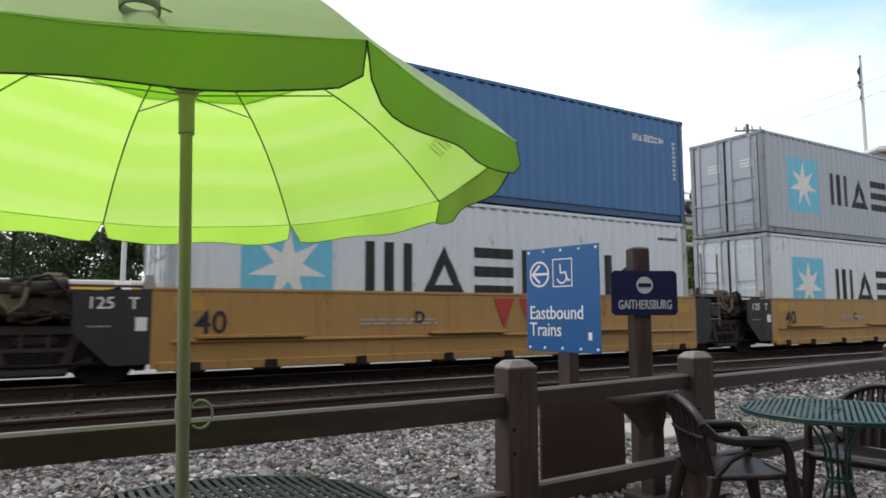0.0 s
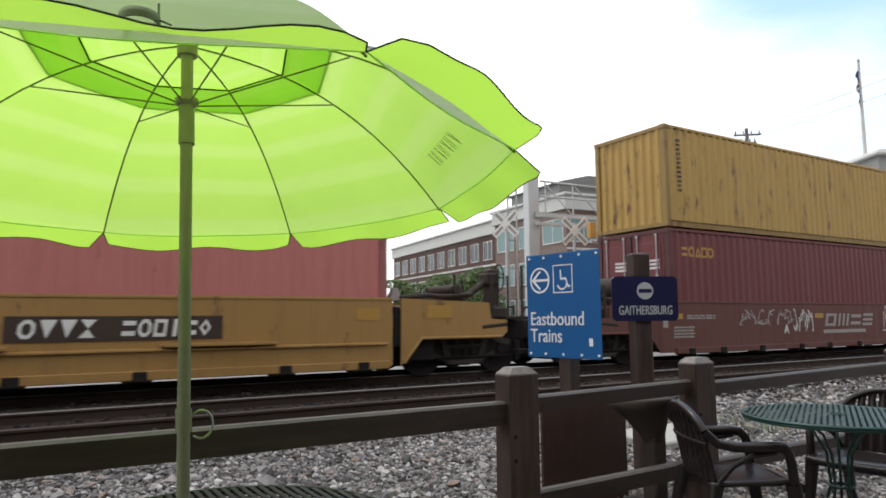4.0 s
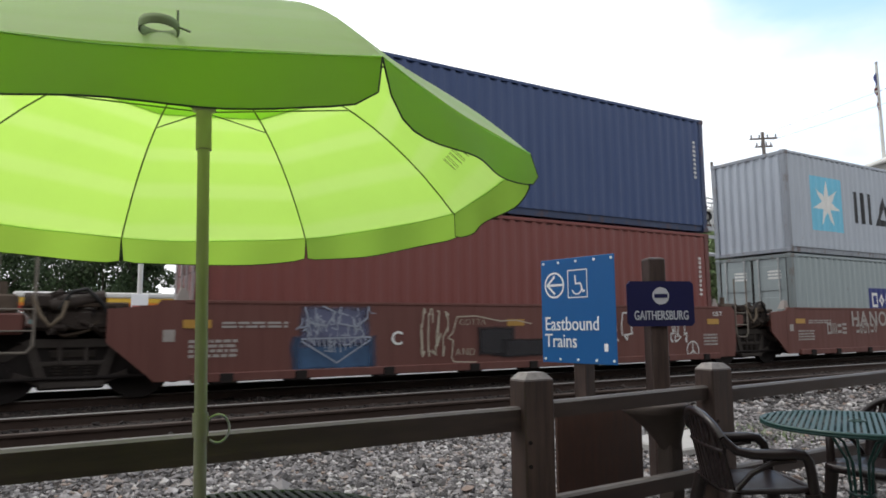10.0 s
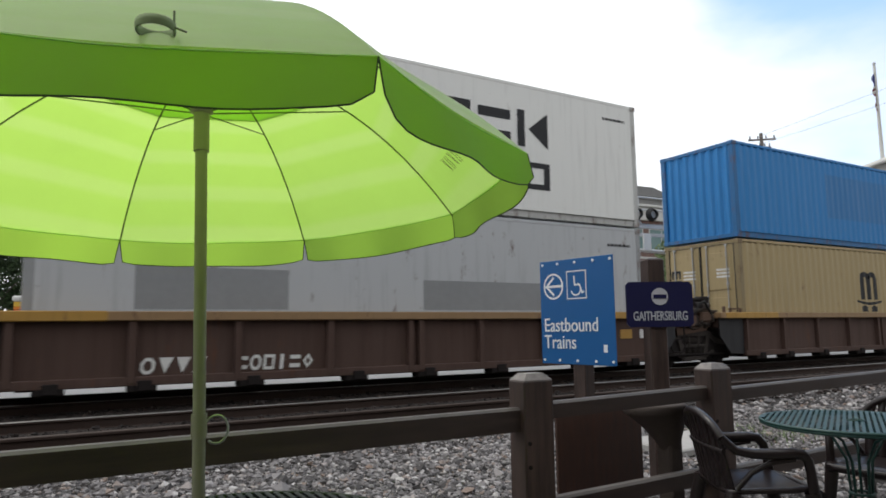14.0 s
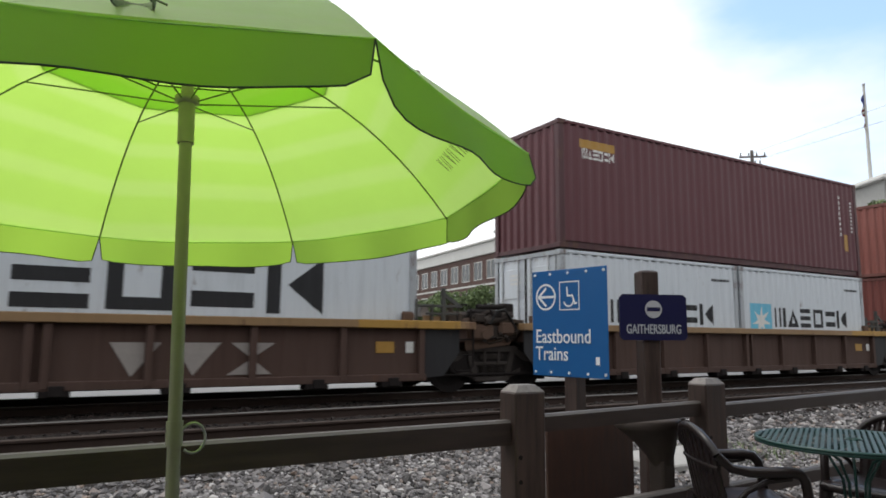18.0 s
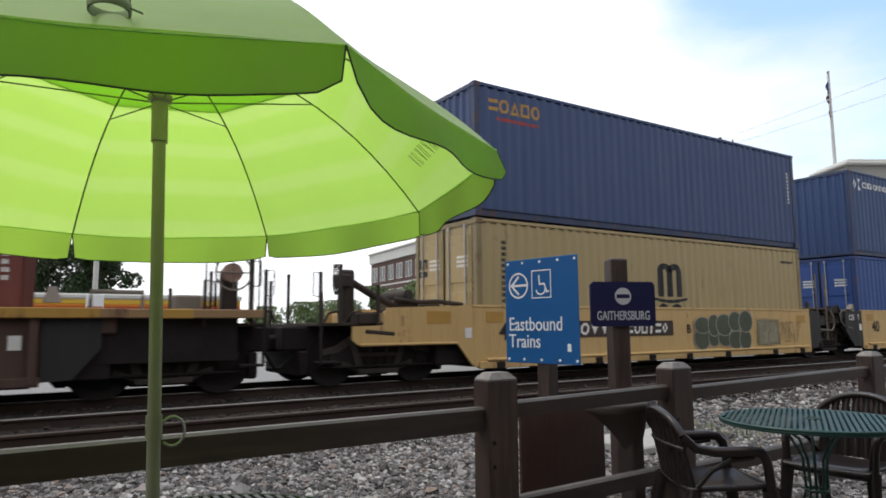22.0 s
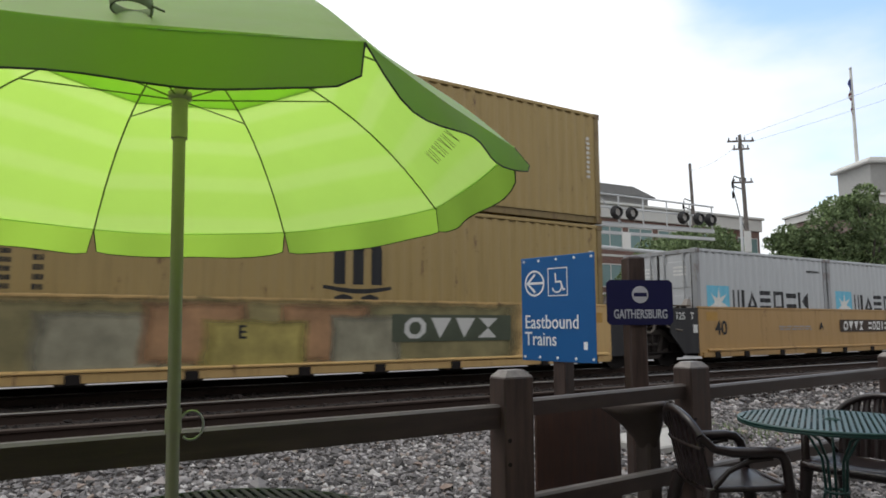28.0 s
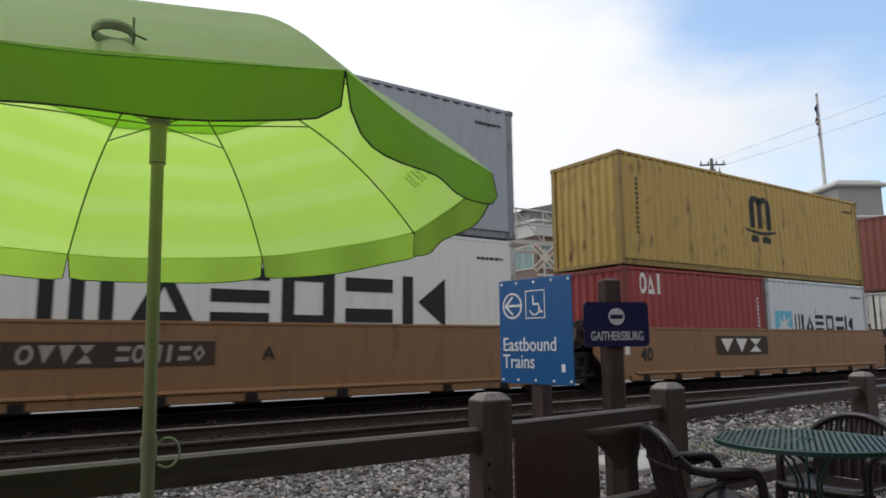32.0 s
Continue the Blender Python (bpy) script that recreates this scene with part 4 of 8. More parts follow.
SKY_MARK = plain("light_blue_square", (0.16, 0.50, 0.68), 0.6, 0, 0.2, 10, 0.0)
NAVY_MARK = plain("navy_mark", (0.02, 0.03, 0.17), 0.6, 0, 0.2, 10, 0.0)
ORANGE_MARK = plain("orange_mark", (0.72, 0.16, 0.06), 0.6, 0, 0.3, 10, 0.0)
DARKRED_MARK = plain("dark_red_mark", (0.13, 0.02, 0.03), 0.6, 0, 0.3, 10, 0.0)
RED_MARK = plain("red_mark", (0.36, 0.04, 0.025), 0.65, 0, 0.4, 10, 0.0)
PANEL_GREY = plain("dark_grey_patch", (0.035, 0.037, 0.05), 0.7, 0, 0.3, 10, 0.0)
PATCH_GREY = plain("grey_patch", (0.26, 0.27, 0.28), 0.7, 0, 0.3, 6, 0.0)
REEFER_BLUE = paint("reefer_unit_blue", (0.13, 0.36, 0.46), 0.15, 0.45)
REEFER_TEAL = paint("reefer_unit_teal", (0.05, 0.10, 0.125), 0.3, 0.5)
RUBBER = plain("black_rubber", (0.012, 0.012, 0.012), 0.7)

COLORS = {
    "blue_mid": (0.045, 0.15, 0.34), "blue_navy": (0.028, 0.058, 0.16), "blue_royal": (0.012, 0.06, 0.25), "blue_bright": (0.008, 0.19, 0.50), "blue_dull": (0.021, 0.056, 0.165),
    "grey_pale": (0.48, 0.50, 0.52), "grey_cool": (0.38, 0.42, 0.48), "white": (0.78, 0.79, 0.77), "white_blue": (0.62, 0.67, 0.72), "grey_green": (0.27, 0.32, 0.33),
    "pink": (0.50, 0.165, 0.15), "yellow": (0.46, 0.31, 0.075), "yellow_deep": (0.42, 0.26, 0.06), "sand": (0.375, 0.288, 0.14), "maroon": (0.105, 0.026, 0.034), "mustard": (0.37, 0.265, 0.10), "grey_worn": (0.47, 0.49, 0.51),
    "dark_red": (0.13, 0.018, 0.02), "red_brown": (0.235, 0.072, 0.055), "red": (0.28, 0.028, 0.03), "rust_red": (0.165, 0.038, 0.028), "brick_red": (0.175, 0.042, 0.035),
}
RUSTY = {"mustard": 0.5, "grey_worn": 0.55, "yellow": 0.75, "yellow_deep": 0.8, "pink": 0.35, "sand": 0.4, "white": 0.4, "white_blue": 0.4, "grey_pale": 0.25, "grey_cool": 0.22, "grey_green": 0.25}
NICE = {"blue_mid": "faded blue", "blue_navy": "dark navy blue", "blue_royal": "royal blue", "blue_bright": "bright blue", "blue_dull": "dull dark blue", "grey_pale": "pale grey",
        "grey_cool": "bluish grey", "white": "white", "white_blue": "bluish white", "grey_green": "greenish grey", "pink": "faded pinkish red", "yellow": "rust-streaked yellow",
        "yellow_deep": "rust-stained deep yellow", "sand": "sand yellow", "maroon": "maroon", "mustard": "mustard yellow", "grey_worn": "streaked off-white", "dark_red": "dark red", "red_brown": "reddish brown", "red": "red", "rust_red": "rust red", "brick_red": "brick red"}


def container(color, h=HC, length=12.192, end="corr", style="dry", place="stacked on another container", marks=()):
    """A shipping container: near side at y=0, base at z=0, left end at x=0."""
    mat = paint("paint_" + color, COLORS[color], RUSTY.get(color, 0.14))
    key = (color, h, length, style)
    word = "refrigerated" if style == "reefer" else "corrugated steel"
    t = thing("shipping_container", pose(0, 0, 0), f"{NICE[color]} {word} shipping container {place}", "container", "containers on the train")
    edge = paint("edge_" + color, tuple(k * 0.62 for k in COLORS[color]), 0.95)
    L, W = length, WIDE
    post = cached(key + ("post",), lambda: Geo().box(-0.075, 0.075, -0.075, 0.075, 0.1, h - 0.1, 0.012), "corner_post", edge)
    cast = cached(key + ("cast",), lambda: Geo().box(-0.09, 0.09, -0.085, 0.085, -0.06, 0.06, 0.012), "corner_casting", edge)
    for x in (0.085, L - 0.085):
        for y in (0.08, W - 0.08):
            part("corner_post", post, None, t, m=pose(x, y, 0))
            part("corner_casting", cast, None, t, m=pose(x, y, 0.06))
            part("corner_casting", cast, None, t, m=pose(x, y, h - 0.06))
    trail = cached(key + ("trail",), lambda: Geo().box(0.16, L - 0.16, -0.035, 0.035, -0.035, 0.035, 0.008), "top_rail", mat)
    brail = cached(key + ("brail",), lambda: Geo().box(0.16, L - 0.16, -0.03, 0.03, -0.075, 0.075, 0.006), "bottom_rail", edge)
    for y in (0.04, W - 0.04):
        part("top_rail", trail, None, t, m=pose(0, y, h - 0.04))
        part("bottom_rail", brail, None, t, m=pose(0, y + (0.045 if y < 1 else -0.045), 0.09))
    if style == "reefer":
        side = cached(key + ("side",), lambda: Geo().box(0.15, L - 0.15, 0.0, 0.02, -0.001, h - 0.235, 0.002), "side_panel", mat)
    else:
        side = cached(key + ("side",), lambda: corrugated(L - 0.3, h - 0.277, 0.278, PRESS), "side_panel", mat)
        pocket = cached(key + ("pocket",), lambda: corrugated(L - 0.3, 0.044, 0.278, 0.06), "pocket_strip", mat)
        part("pocket_strip", pocket, None, t, "", pose(0.15, 0.012, h - 0.115))
        part("pocket_strip", pocket, None, t, "", pose(L - 0.15, W - 0.012, h - 0.115, 0, 0, 180))
    o = 0.0 if style == "reefer" else 0.15
    part("side_panel", side, None, t, m=pose(o, 0.012, 0.163))
    part("side_panel", side, None, t, m=pose(L - o, W - 0.012, 0.163, 0, 0, 180))
    part("roof_panel", cached(key + ("roof",), lambda: Geo().box(0.05, L - 0.05, 0.03, W - 0.03, h - 0.07, h - 0.045), "roof_panel", mat), None, t)
    part("floor_frame", cached(key + ("floor",), lambda: Geo().box(0.06, L - 0.06, 0.06, W - 0.06, 0.03, 0.15), "floor_frame", mat), None, t)
    for x in (0.06, L - 0.06):
        part("end_header", cached(key + ("hd",), lambda: Geo().box(-0.05, 0.05, 0.16, W - 0.16, -0.05, 0.05, 0.006), "end_header", edge), None, t, m=pose(x, 0, h - 0.06))
        part("end_sill", cached(key + ("hd",), None, "", None), None, t, m=pose(x, 0, 0.06))
    sheet = cached(key + ("end",), lambda: corrugated(W - 0.3, h - 0.2, 0.27, 0.045), "end_panel", mat)
    part("end_panel", sheet, None, t, m=pose(L - 0.03, 0.15, 0.1, 0, 0, 90))
    if end == "corr":
        part("end_panel", sheet, None, t, m=pose(0.02, W - 0.15, 0.1, 0, 0, -90))
    elif end == "door":
        wdoor = (W - 0.3) / 2 - 0.008
        dm = cached(key + ("door",), lambda: Geo().box(0, wdoor, 0.02, 0.05, 0, h - 0.2, 0.006), "door_leaf", mat)
        gasket = cached(("gasket", h), lambda: Geo().tube([(0.012, 0.018, 0.012), (wdoor - 0.012, 0.018, 0.012), (wdoor - 0.012, 0.018, h - 0.212), (0.012, 0.018, h - 0.212)], 0.018, 6, 0, True), "gasket", RUBBER)
        for y in (W - 0.15, W / 2 - 0.008):
            door = part("door", dm, None, t, m=pose(0.0, y, 0.1, 0, 0, -90))
            rod = cached(("rod", h), lambda: Geo().cyl((0, -0.022, 0.02), (0, -0.022, h - 0.24), 0.017, 8).box(-0.03, 0.03, -0.04, 0.0, 0.5, 0.56).box(-0.03, 0.03, -0.04, 0, 1.6, 1.66).box(-0.03, 0.03, -0.045, 0, 0.0, 0.06).box(-0.03, 0.03, -0.045, 0, h - 0.27, h - 0.21).box(-0.24, 0.02, -0.05, -0.028, 0.86, 0.9), "locking_rod", GALV)
            for z0, z1 in ((0.15, 0.62), (0.82, 1.28), (1.48, h - 0.42)):
                part("door_panel", cached(key + ("dpan", z0), lambda: Geo().box(0.1, wdoor - 0.1, 0.0, 0.02, z0, z1, 0.01), "door_panel", mat), None, door)
            part("gasket", gasket, None, door, "black rubber door gasket")
            if color == "sand" and y > W / 2:
                part("door_mark", cached(("dmark",), lambda: Geo().box(0.08, 0.40, -0.006, -0.002, 2.02, 2.08).box(0.08, 0.15, -0.006, -0.002, 1.86, 2.02).box(0.205, 0.275, -0.006, -0.002, 1.86, 2.02).box(0.33, 0.40, -0.006, -0.002, 1.86, 2.02).box(0.08, 0.40, -0.006, -0.002, 1.68, 1.81), "door_mark", BLACK_MARK), None, door, "black emblem")
            if color in ("maroon", "red_brown") and y < W / 2:
                part("warning_plate", cached(("wplate",), lambda: Geo().box(0.62, 0.84, -0.006, -0.002, 0.85, 1.2), "warning_plate", plain("bright_yellow_plate", (0.55, 0.38, 0.04), 0.5, 0, 0.3, 20)), None, door, "yellow warning plate")
            if color == "grey_pale" and h == HC:
                part("emblem_square", cached(("dsq",), lambda: Geo().box(0.27, 0.77, -0.006, -0.002, 1.62, 2.22), "emblem_square", SKY_MARK), None, door, "light blue square emblem")
                part("door_star", cached(("dst",), lambda: star_geo(0.2), "door_star", WHITE_MARK), None, door, "white pointed star", pose(0.52, -0.009, 1.92))
            for x in (0.22, wdoor - 0.22):
                part("locking_rod", rod, None, door, "galvanised locking rod", pose(x, 0, 0))
            part("placard", cached(("plac",), lambda: bars(3, 0.4, 0.28, 5), "placard", WHITE_MARK), None, door, "white print bars", pose(0.5, -0.003, 1.8))
    elif end == "cowl":
        part("bulkhead", cached(key + ("bulk",), lambda: Geo().box(0.10, 0.14, 0.15, W - 0.15, 0.1, h - 0.1), "bulkhead", plain("dark_recess", (0.03, 0.035, 0.04), 0.8)), None, t)
        tone = REEFER_BLUE if place == IN_WELL and "wide" not in marks else REEFER_TEAL
        z0 = 1.72 if tone == REEFER_BLUE else 1.5
        part("upper_cowl", cached(("fullcowl", h, tone.name), lambda: Geo().box(-0.30, 0.10, 0.06, W - 0.06, z0, h - 0.06, 0.05).box(-0.34, -0.29, 0.12, 0.9, z0 + 0.25, h - 0.2, 0.02).box(-0.34, -0.29, 1.5, 2.2, z0 + 0.1, h - 0.3, 0.02), "upper_cowl", tone), None, t, "blue full-width cooling unit cowl")
        for y0, z1 in ((1.02, z0 + 0.35), (1.62, z0 + 0.2)):
            part("vent_slot", cached(("cslot", h), lambda: Geo().box(-0.35, -0.3, 0, 0.3, 0, 0.42), "vent_slot", RUBBER), None, t, "dark vent opening", pose(0, y0, z1))
        part("cowl_label", cached(("clabel",), lambda: bars(5, 0.2, 0.5, 6), "cowl_label", WHITE_MARK), None, t, "white label bars", pose(-0.345, 0.85, z0 + 0.4, 0, 0, -90))
        part("machinery", cached(("cmach", h), lambda: Geo().cyl((0.0, 0.3, 1.2), (0.0, 1.5, 1.2), 0.2, 12).box(-0.1, 0.1, 1.5, 2.2, 0.8, 1.45, 0.04).box(-0.15, 0.1, 0.2, 1.0, 0.5, 0.95, 0.04).tube([(-0.05, 0.3, 1.5), (-0.1, 0.8, 1.05), (-0.08, 1.4, 0.7), (-0.05, 2.1, 0.9)], 0.03, 6), "machinery", plain("dirty_machinery", (0.20, 0.21, 0.21), 0.55, 0.3, 0.5, 9)), None, t, "grimy compressor machinery")
        part("lower_panel", cached(("lowc", h), lambda: Geo().box(-0.04, 0.10, 0.2, W - 0.2, 0.12, 0.5, 0.02), "lower_panel", MATS["paint_white"]), None, t)
    else:
        part("bulkhead", cached(key + ("bulk",), lambda: Geo().box(0.10, 0.14, 0.15, W - 0.15, 0.1, h - 0.1), "bulkhead", plain("dark_recess", (0.03, 0.035, 0.04), 0.8)), None, t)
        part("upper_cowl", cached(("cowl", h), lambda: Geo().box(-0.2, 0.10, 0.72, W - 0.2, h - 0.85, h - 0.15, 0.05), "upper_cowl", REEFER_BLUE), None, t, "pale blue cooling unit cowl")
        for y0 in (0.82, 1.56):
            part("vent_slot", cached(("vslot", h), lambda: Geo().box(-0.206, -0.2, 0, 0.6, 0, 0.16), "vent_slot", RUBBER), None, t, "dark vent slot", pose(0, y0, h - 0.47))
        for y0 in (0.75, 1.65):
            part("fan_guard", cached(("fan", h), lambda: Geo().tube([(0.27 * math.cos(a), 0.27 * math.sin(a), 0.03) for a in np.linspace(0, 6.283, 25)[:-1]], 0.018, 6, 0, True).tube([(0.16 * math.cos(a), 0.16 * math.sin(a), 0.04) for a in np.linspace(0, 6.283, 19)[:-1]], 0.012, 6, 0, True).lathe([(0.08, 0.03), (0.08, 0.06), (0.0, 0.06)], 12), "fan_guard", GALV), None, t, "round fan guard", pose(0.05, y0, h - 1.12, 0, -90, 0))
        part("compressor", cached(("comp", h), lambda: Geo().cyl((0.03, 0.6, 0.8), (0.03, 0.6, 1.25), 0.15, 12).cyl((0.03, 1.15, 0.92), (0.03, 1.85, 0.92), 0.12, 12).box(-0.0, 0.09, 1.55, 2.1, 1.1, 1.55, 0.02).box(0.0, 0.09, 0.3, 0.9, 1.35, 1.6, 0.02).tube([(0.0, 0.5, 1.3), (-0.02, 0.9, 1.5), (0.0, 1.4, 1.2), (0.0, 1.7, 0.8)], 0.025, 6), "compressor", plain("dirty_machinery", (0.20, 0.21, 0.21), 0.55, 0.3, 0.5, 9)), None, t, "grimy compressor machinery")
        white = MATS["paint_white"] if "paint_white" in MATS else mat
        for y0, z0, y1, z1 in ((0.25, h - 1.4, 2.2, h - 1.4), (0.5, h - 1.4, 1.0, 0.74), (1.75, h - 1.4, 1.3, 0.74)):
            part("frame_strut", Geo().cyl((-0.03, y0, z0), (-0.03, y1, z1), 0.032, 6), white, t, "white frame strut")
        part("lower_panel", cached(("lowp", h), lambda: Geo().box(-0.02, 0.10, 0.2, W - 0.2, 0.12, 0.72, 0.02), "lower_panel", white), None, t)
    sheet = L if style == "dry" else 0.0

    def put(name, geo, mm, x, z, parent, label="", lift=0.004):
        if sheet:
            return part(name, drape(geo, mm, x, z, sheet, lift), None, parent, label)
        return part(name, geo, mm, parent, label, pose(x, 0.012 - lift, z))

    def flat(w, hh):
        return Geo().add([(0, 0, 0), (w, 0, 0), (w, 0, hh), (0, 0, hh)], [(0, 1, 2, 3)])

    for i, mk in enumerate(marks):
        if mk == "wide":
            continue
        kind = mk[0]
        if kind == "blocks":
            _, x, z, w, hh, n, mm = mk
            name_blocks(t, x, 0.004, z, w, hh, n, mm, 0.0, sheet)
        elif kind == "column":
            _, x, z, w, hh, row, mm = mk
            for q, sign_key in enumerate(row):
                put("name_block", shape_geo(sign_key, w, hh / len(row) * 0.82), mm, x, z + q * hh / len(row), t)
        elif kind == "square":
            _, x, z, s = mk
            sq = put("emblem_square", flat(s, s), SKY_MARK, x, z, t, "light blue square emblem", 0.003)
            star = star_geo(s * 0.44)
            if sheet:
                put("star", star, WHITE_MARK, x + s / 2, z + s / 2, sq, "white pointed star", 0.006)
            else:
                part("star", star, WHITE_MARK, sq, "white pointed star", pose(s / 2, -0.004, s / 2))
        elif kind == "panel":
            _, x, z, w, hh, mm = mk
            put("painted_panel", flat(w, hh), mm, x, z, t, "", 0.003)
        elif kind == "print":
            _, x, z, w, hh, rows, mm = mk
            put("data_label", bars(rows, w, hh, 7 + i), mm, x, z, t, "small print bars")
    # small number bars near the right end, on every one
    tone = BLACK_MARK if sum(COLORS[color]) > 0.8 else WHITE_MARK
    if tone == BLACK_MARK:
        part("data_label", cached(("num", tone.name), lambda: bars(1, 0.7, 0.1, 3), "data_label", tone), None, t, "small print bars", pose(L - 1.05, 0.008, h - 0.45))
    else:
        part("data_label", cached(("numv", tone.name), lambda: bars(9, 0.09, 1.0, 3), "data_label", tone), None, t, "column of small white print", pose(L - 0.42, 0.008, h - 1.55))
    return t


def arch_m(s=1.0):
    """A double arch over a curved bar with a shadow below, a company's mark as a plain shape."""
    g = Geo()
    for x0, x1 in ((0.0, 0.26), (0.44, 0.68), (0.86, 1.12)):
        g.add([(x0 * s, 0, 0), (x1 * s, 0, 0), (x1 * s, 0, 0.72 * s), (x0 * s, 0, 0.72 * s)], [(0, 1, 2, 3)])
    for x0, x1 in ((0.0, 0.68), (0.44, 1.12)):
        c, q = (x0 + x1) / 2, (x1 - x0) / 2
        v, n = [], 12
        for i in range(n + 1):
            t = math.pi * i / n
            v += [((c + q * math.cos(t)) * s, 0, (0.72 + 0.26 * math.sin(t)) * s), ((c + 0.09 * math.cos(t)) * s, 0, (0.72 + 0.08 * math.sin(t)) * s)]
        g.add(v, [(2 * i, 2 * i + 2, 2 * i + 3, 2 * i + 1) for i in range(n)])
    top, low = [], []
    for i in range(9):
        x = -0.22 + 1.56 * i / 8
        z = -0.02 - 0.07 * math.sin(math.pi * i / 8)
        top.append((x * s, 0, z * s))
        low.append((x * s, 0, (z - 0.07 - 0.03 * math.sin(math.pi * i / 8)) * s))
    g.add(top + low, [(i, i + 1, 10 + i, 9 + i) for i in range(8)])
    for x in (0.02, 0.62):
        g.add([(x * s, 0, -0.42 * s), ((x + 0.42) * s, 0, -0.42 * s), ((x + 0.42) * s, 0, -0.26 * s), ((x + 0.21) * s, 0, -0.2 * s), (x * s, 0, -0.26 * s)], [(0, 1, 2, 3, 4)])
    return g


def big_name(x=3.38, z=1.03, w=7.17, h=0.97, star=True):
    out = [("blocks", x, z, w, h, 6, BLACK_MARK)]
    if star:
        out.append(("square", 1.15, 0.68, 1.6))
    return out


def two_names():
    return [("square", 1.17, 0.74, 1.58), ("blocks", 3.75, 1.52, 5.95, 0.80, 6, BLACK_MARK), ("blocks", 3.75, 0.62, 5.95, 0.58, 7, BLACK_MARK)]


def twenty_name():
    return [("square", 0.42, 0.72, 0.92), ("blocks", 1.47, 1.03, 3.66, 0.52, 6, BLACK_MARK)]


def cai():
    return [("blocks", 0.6, 1.93, 0.92, 0.52, "oti", WHITE_MARK)]


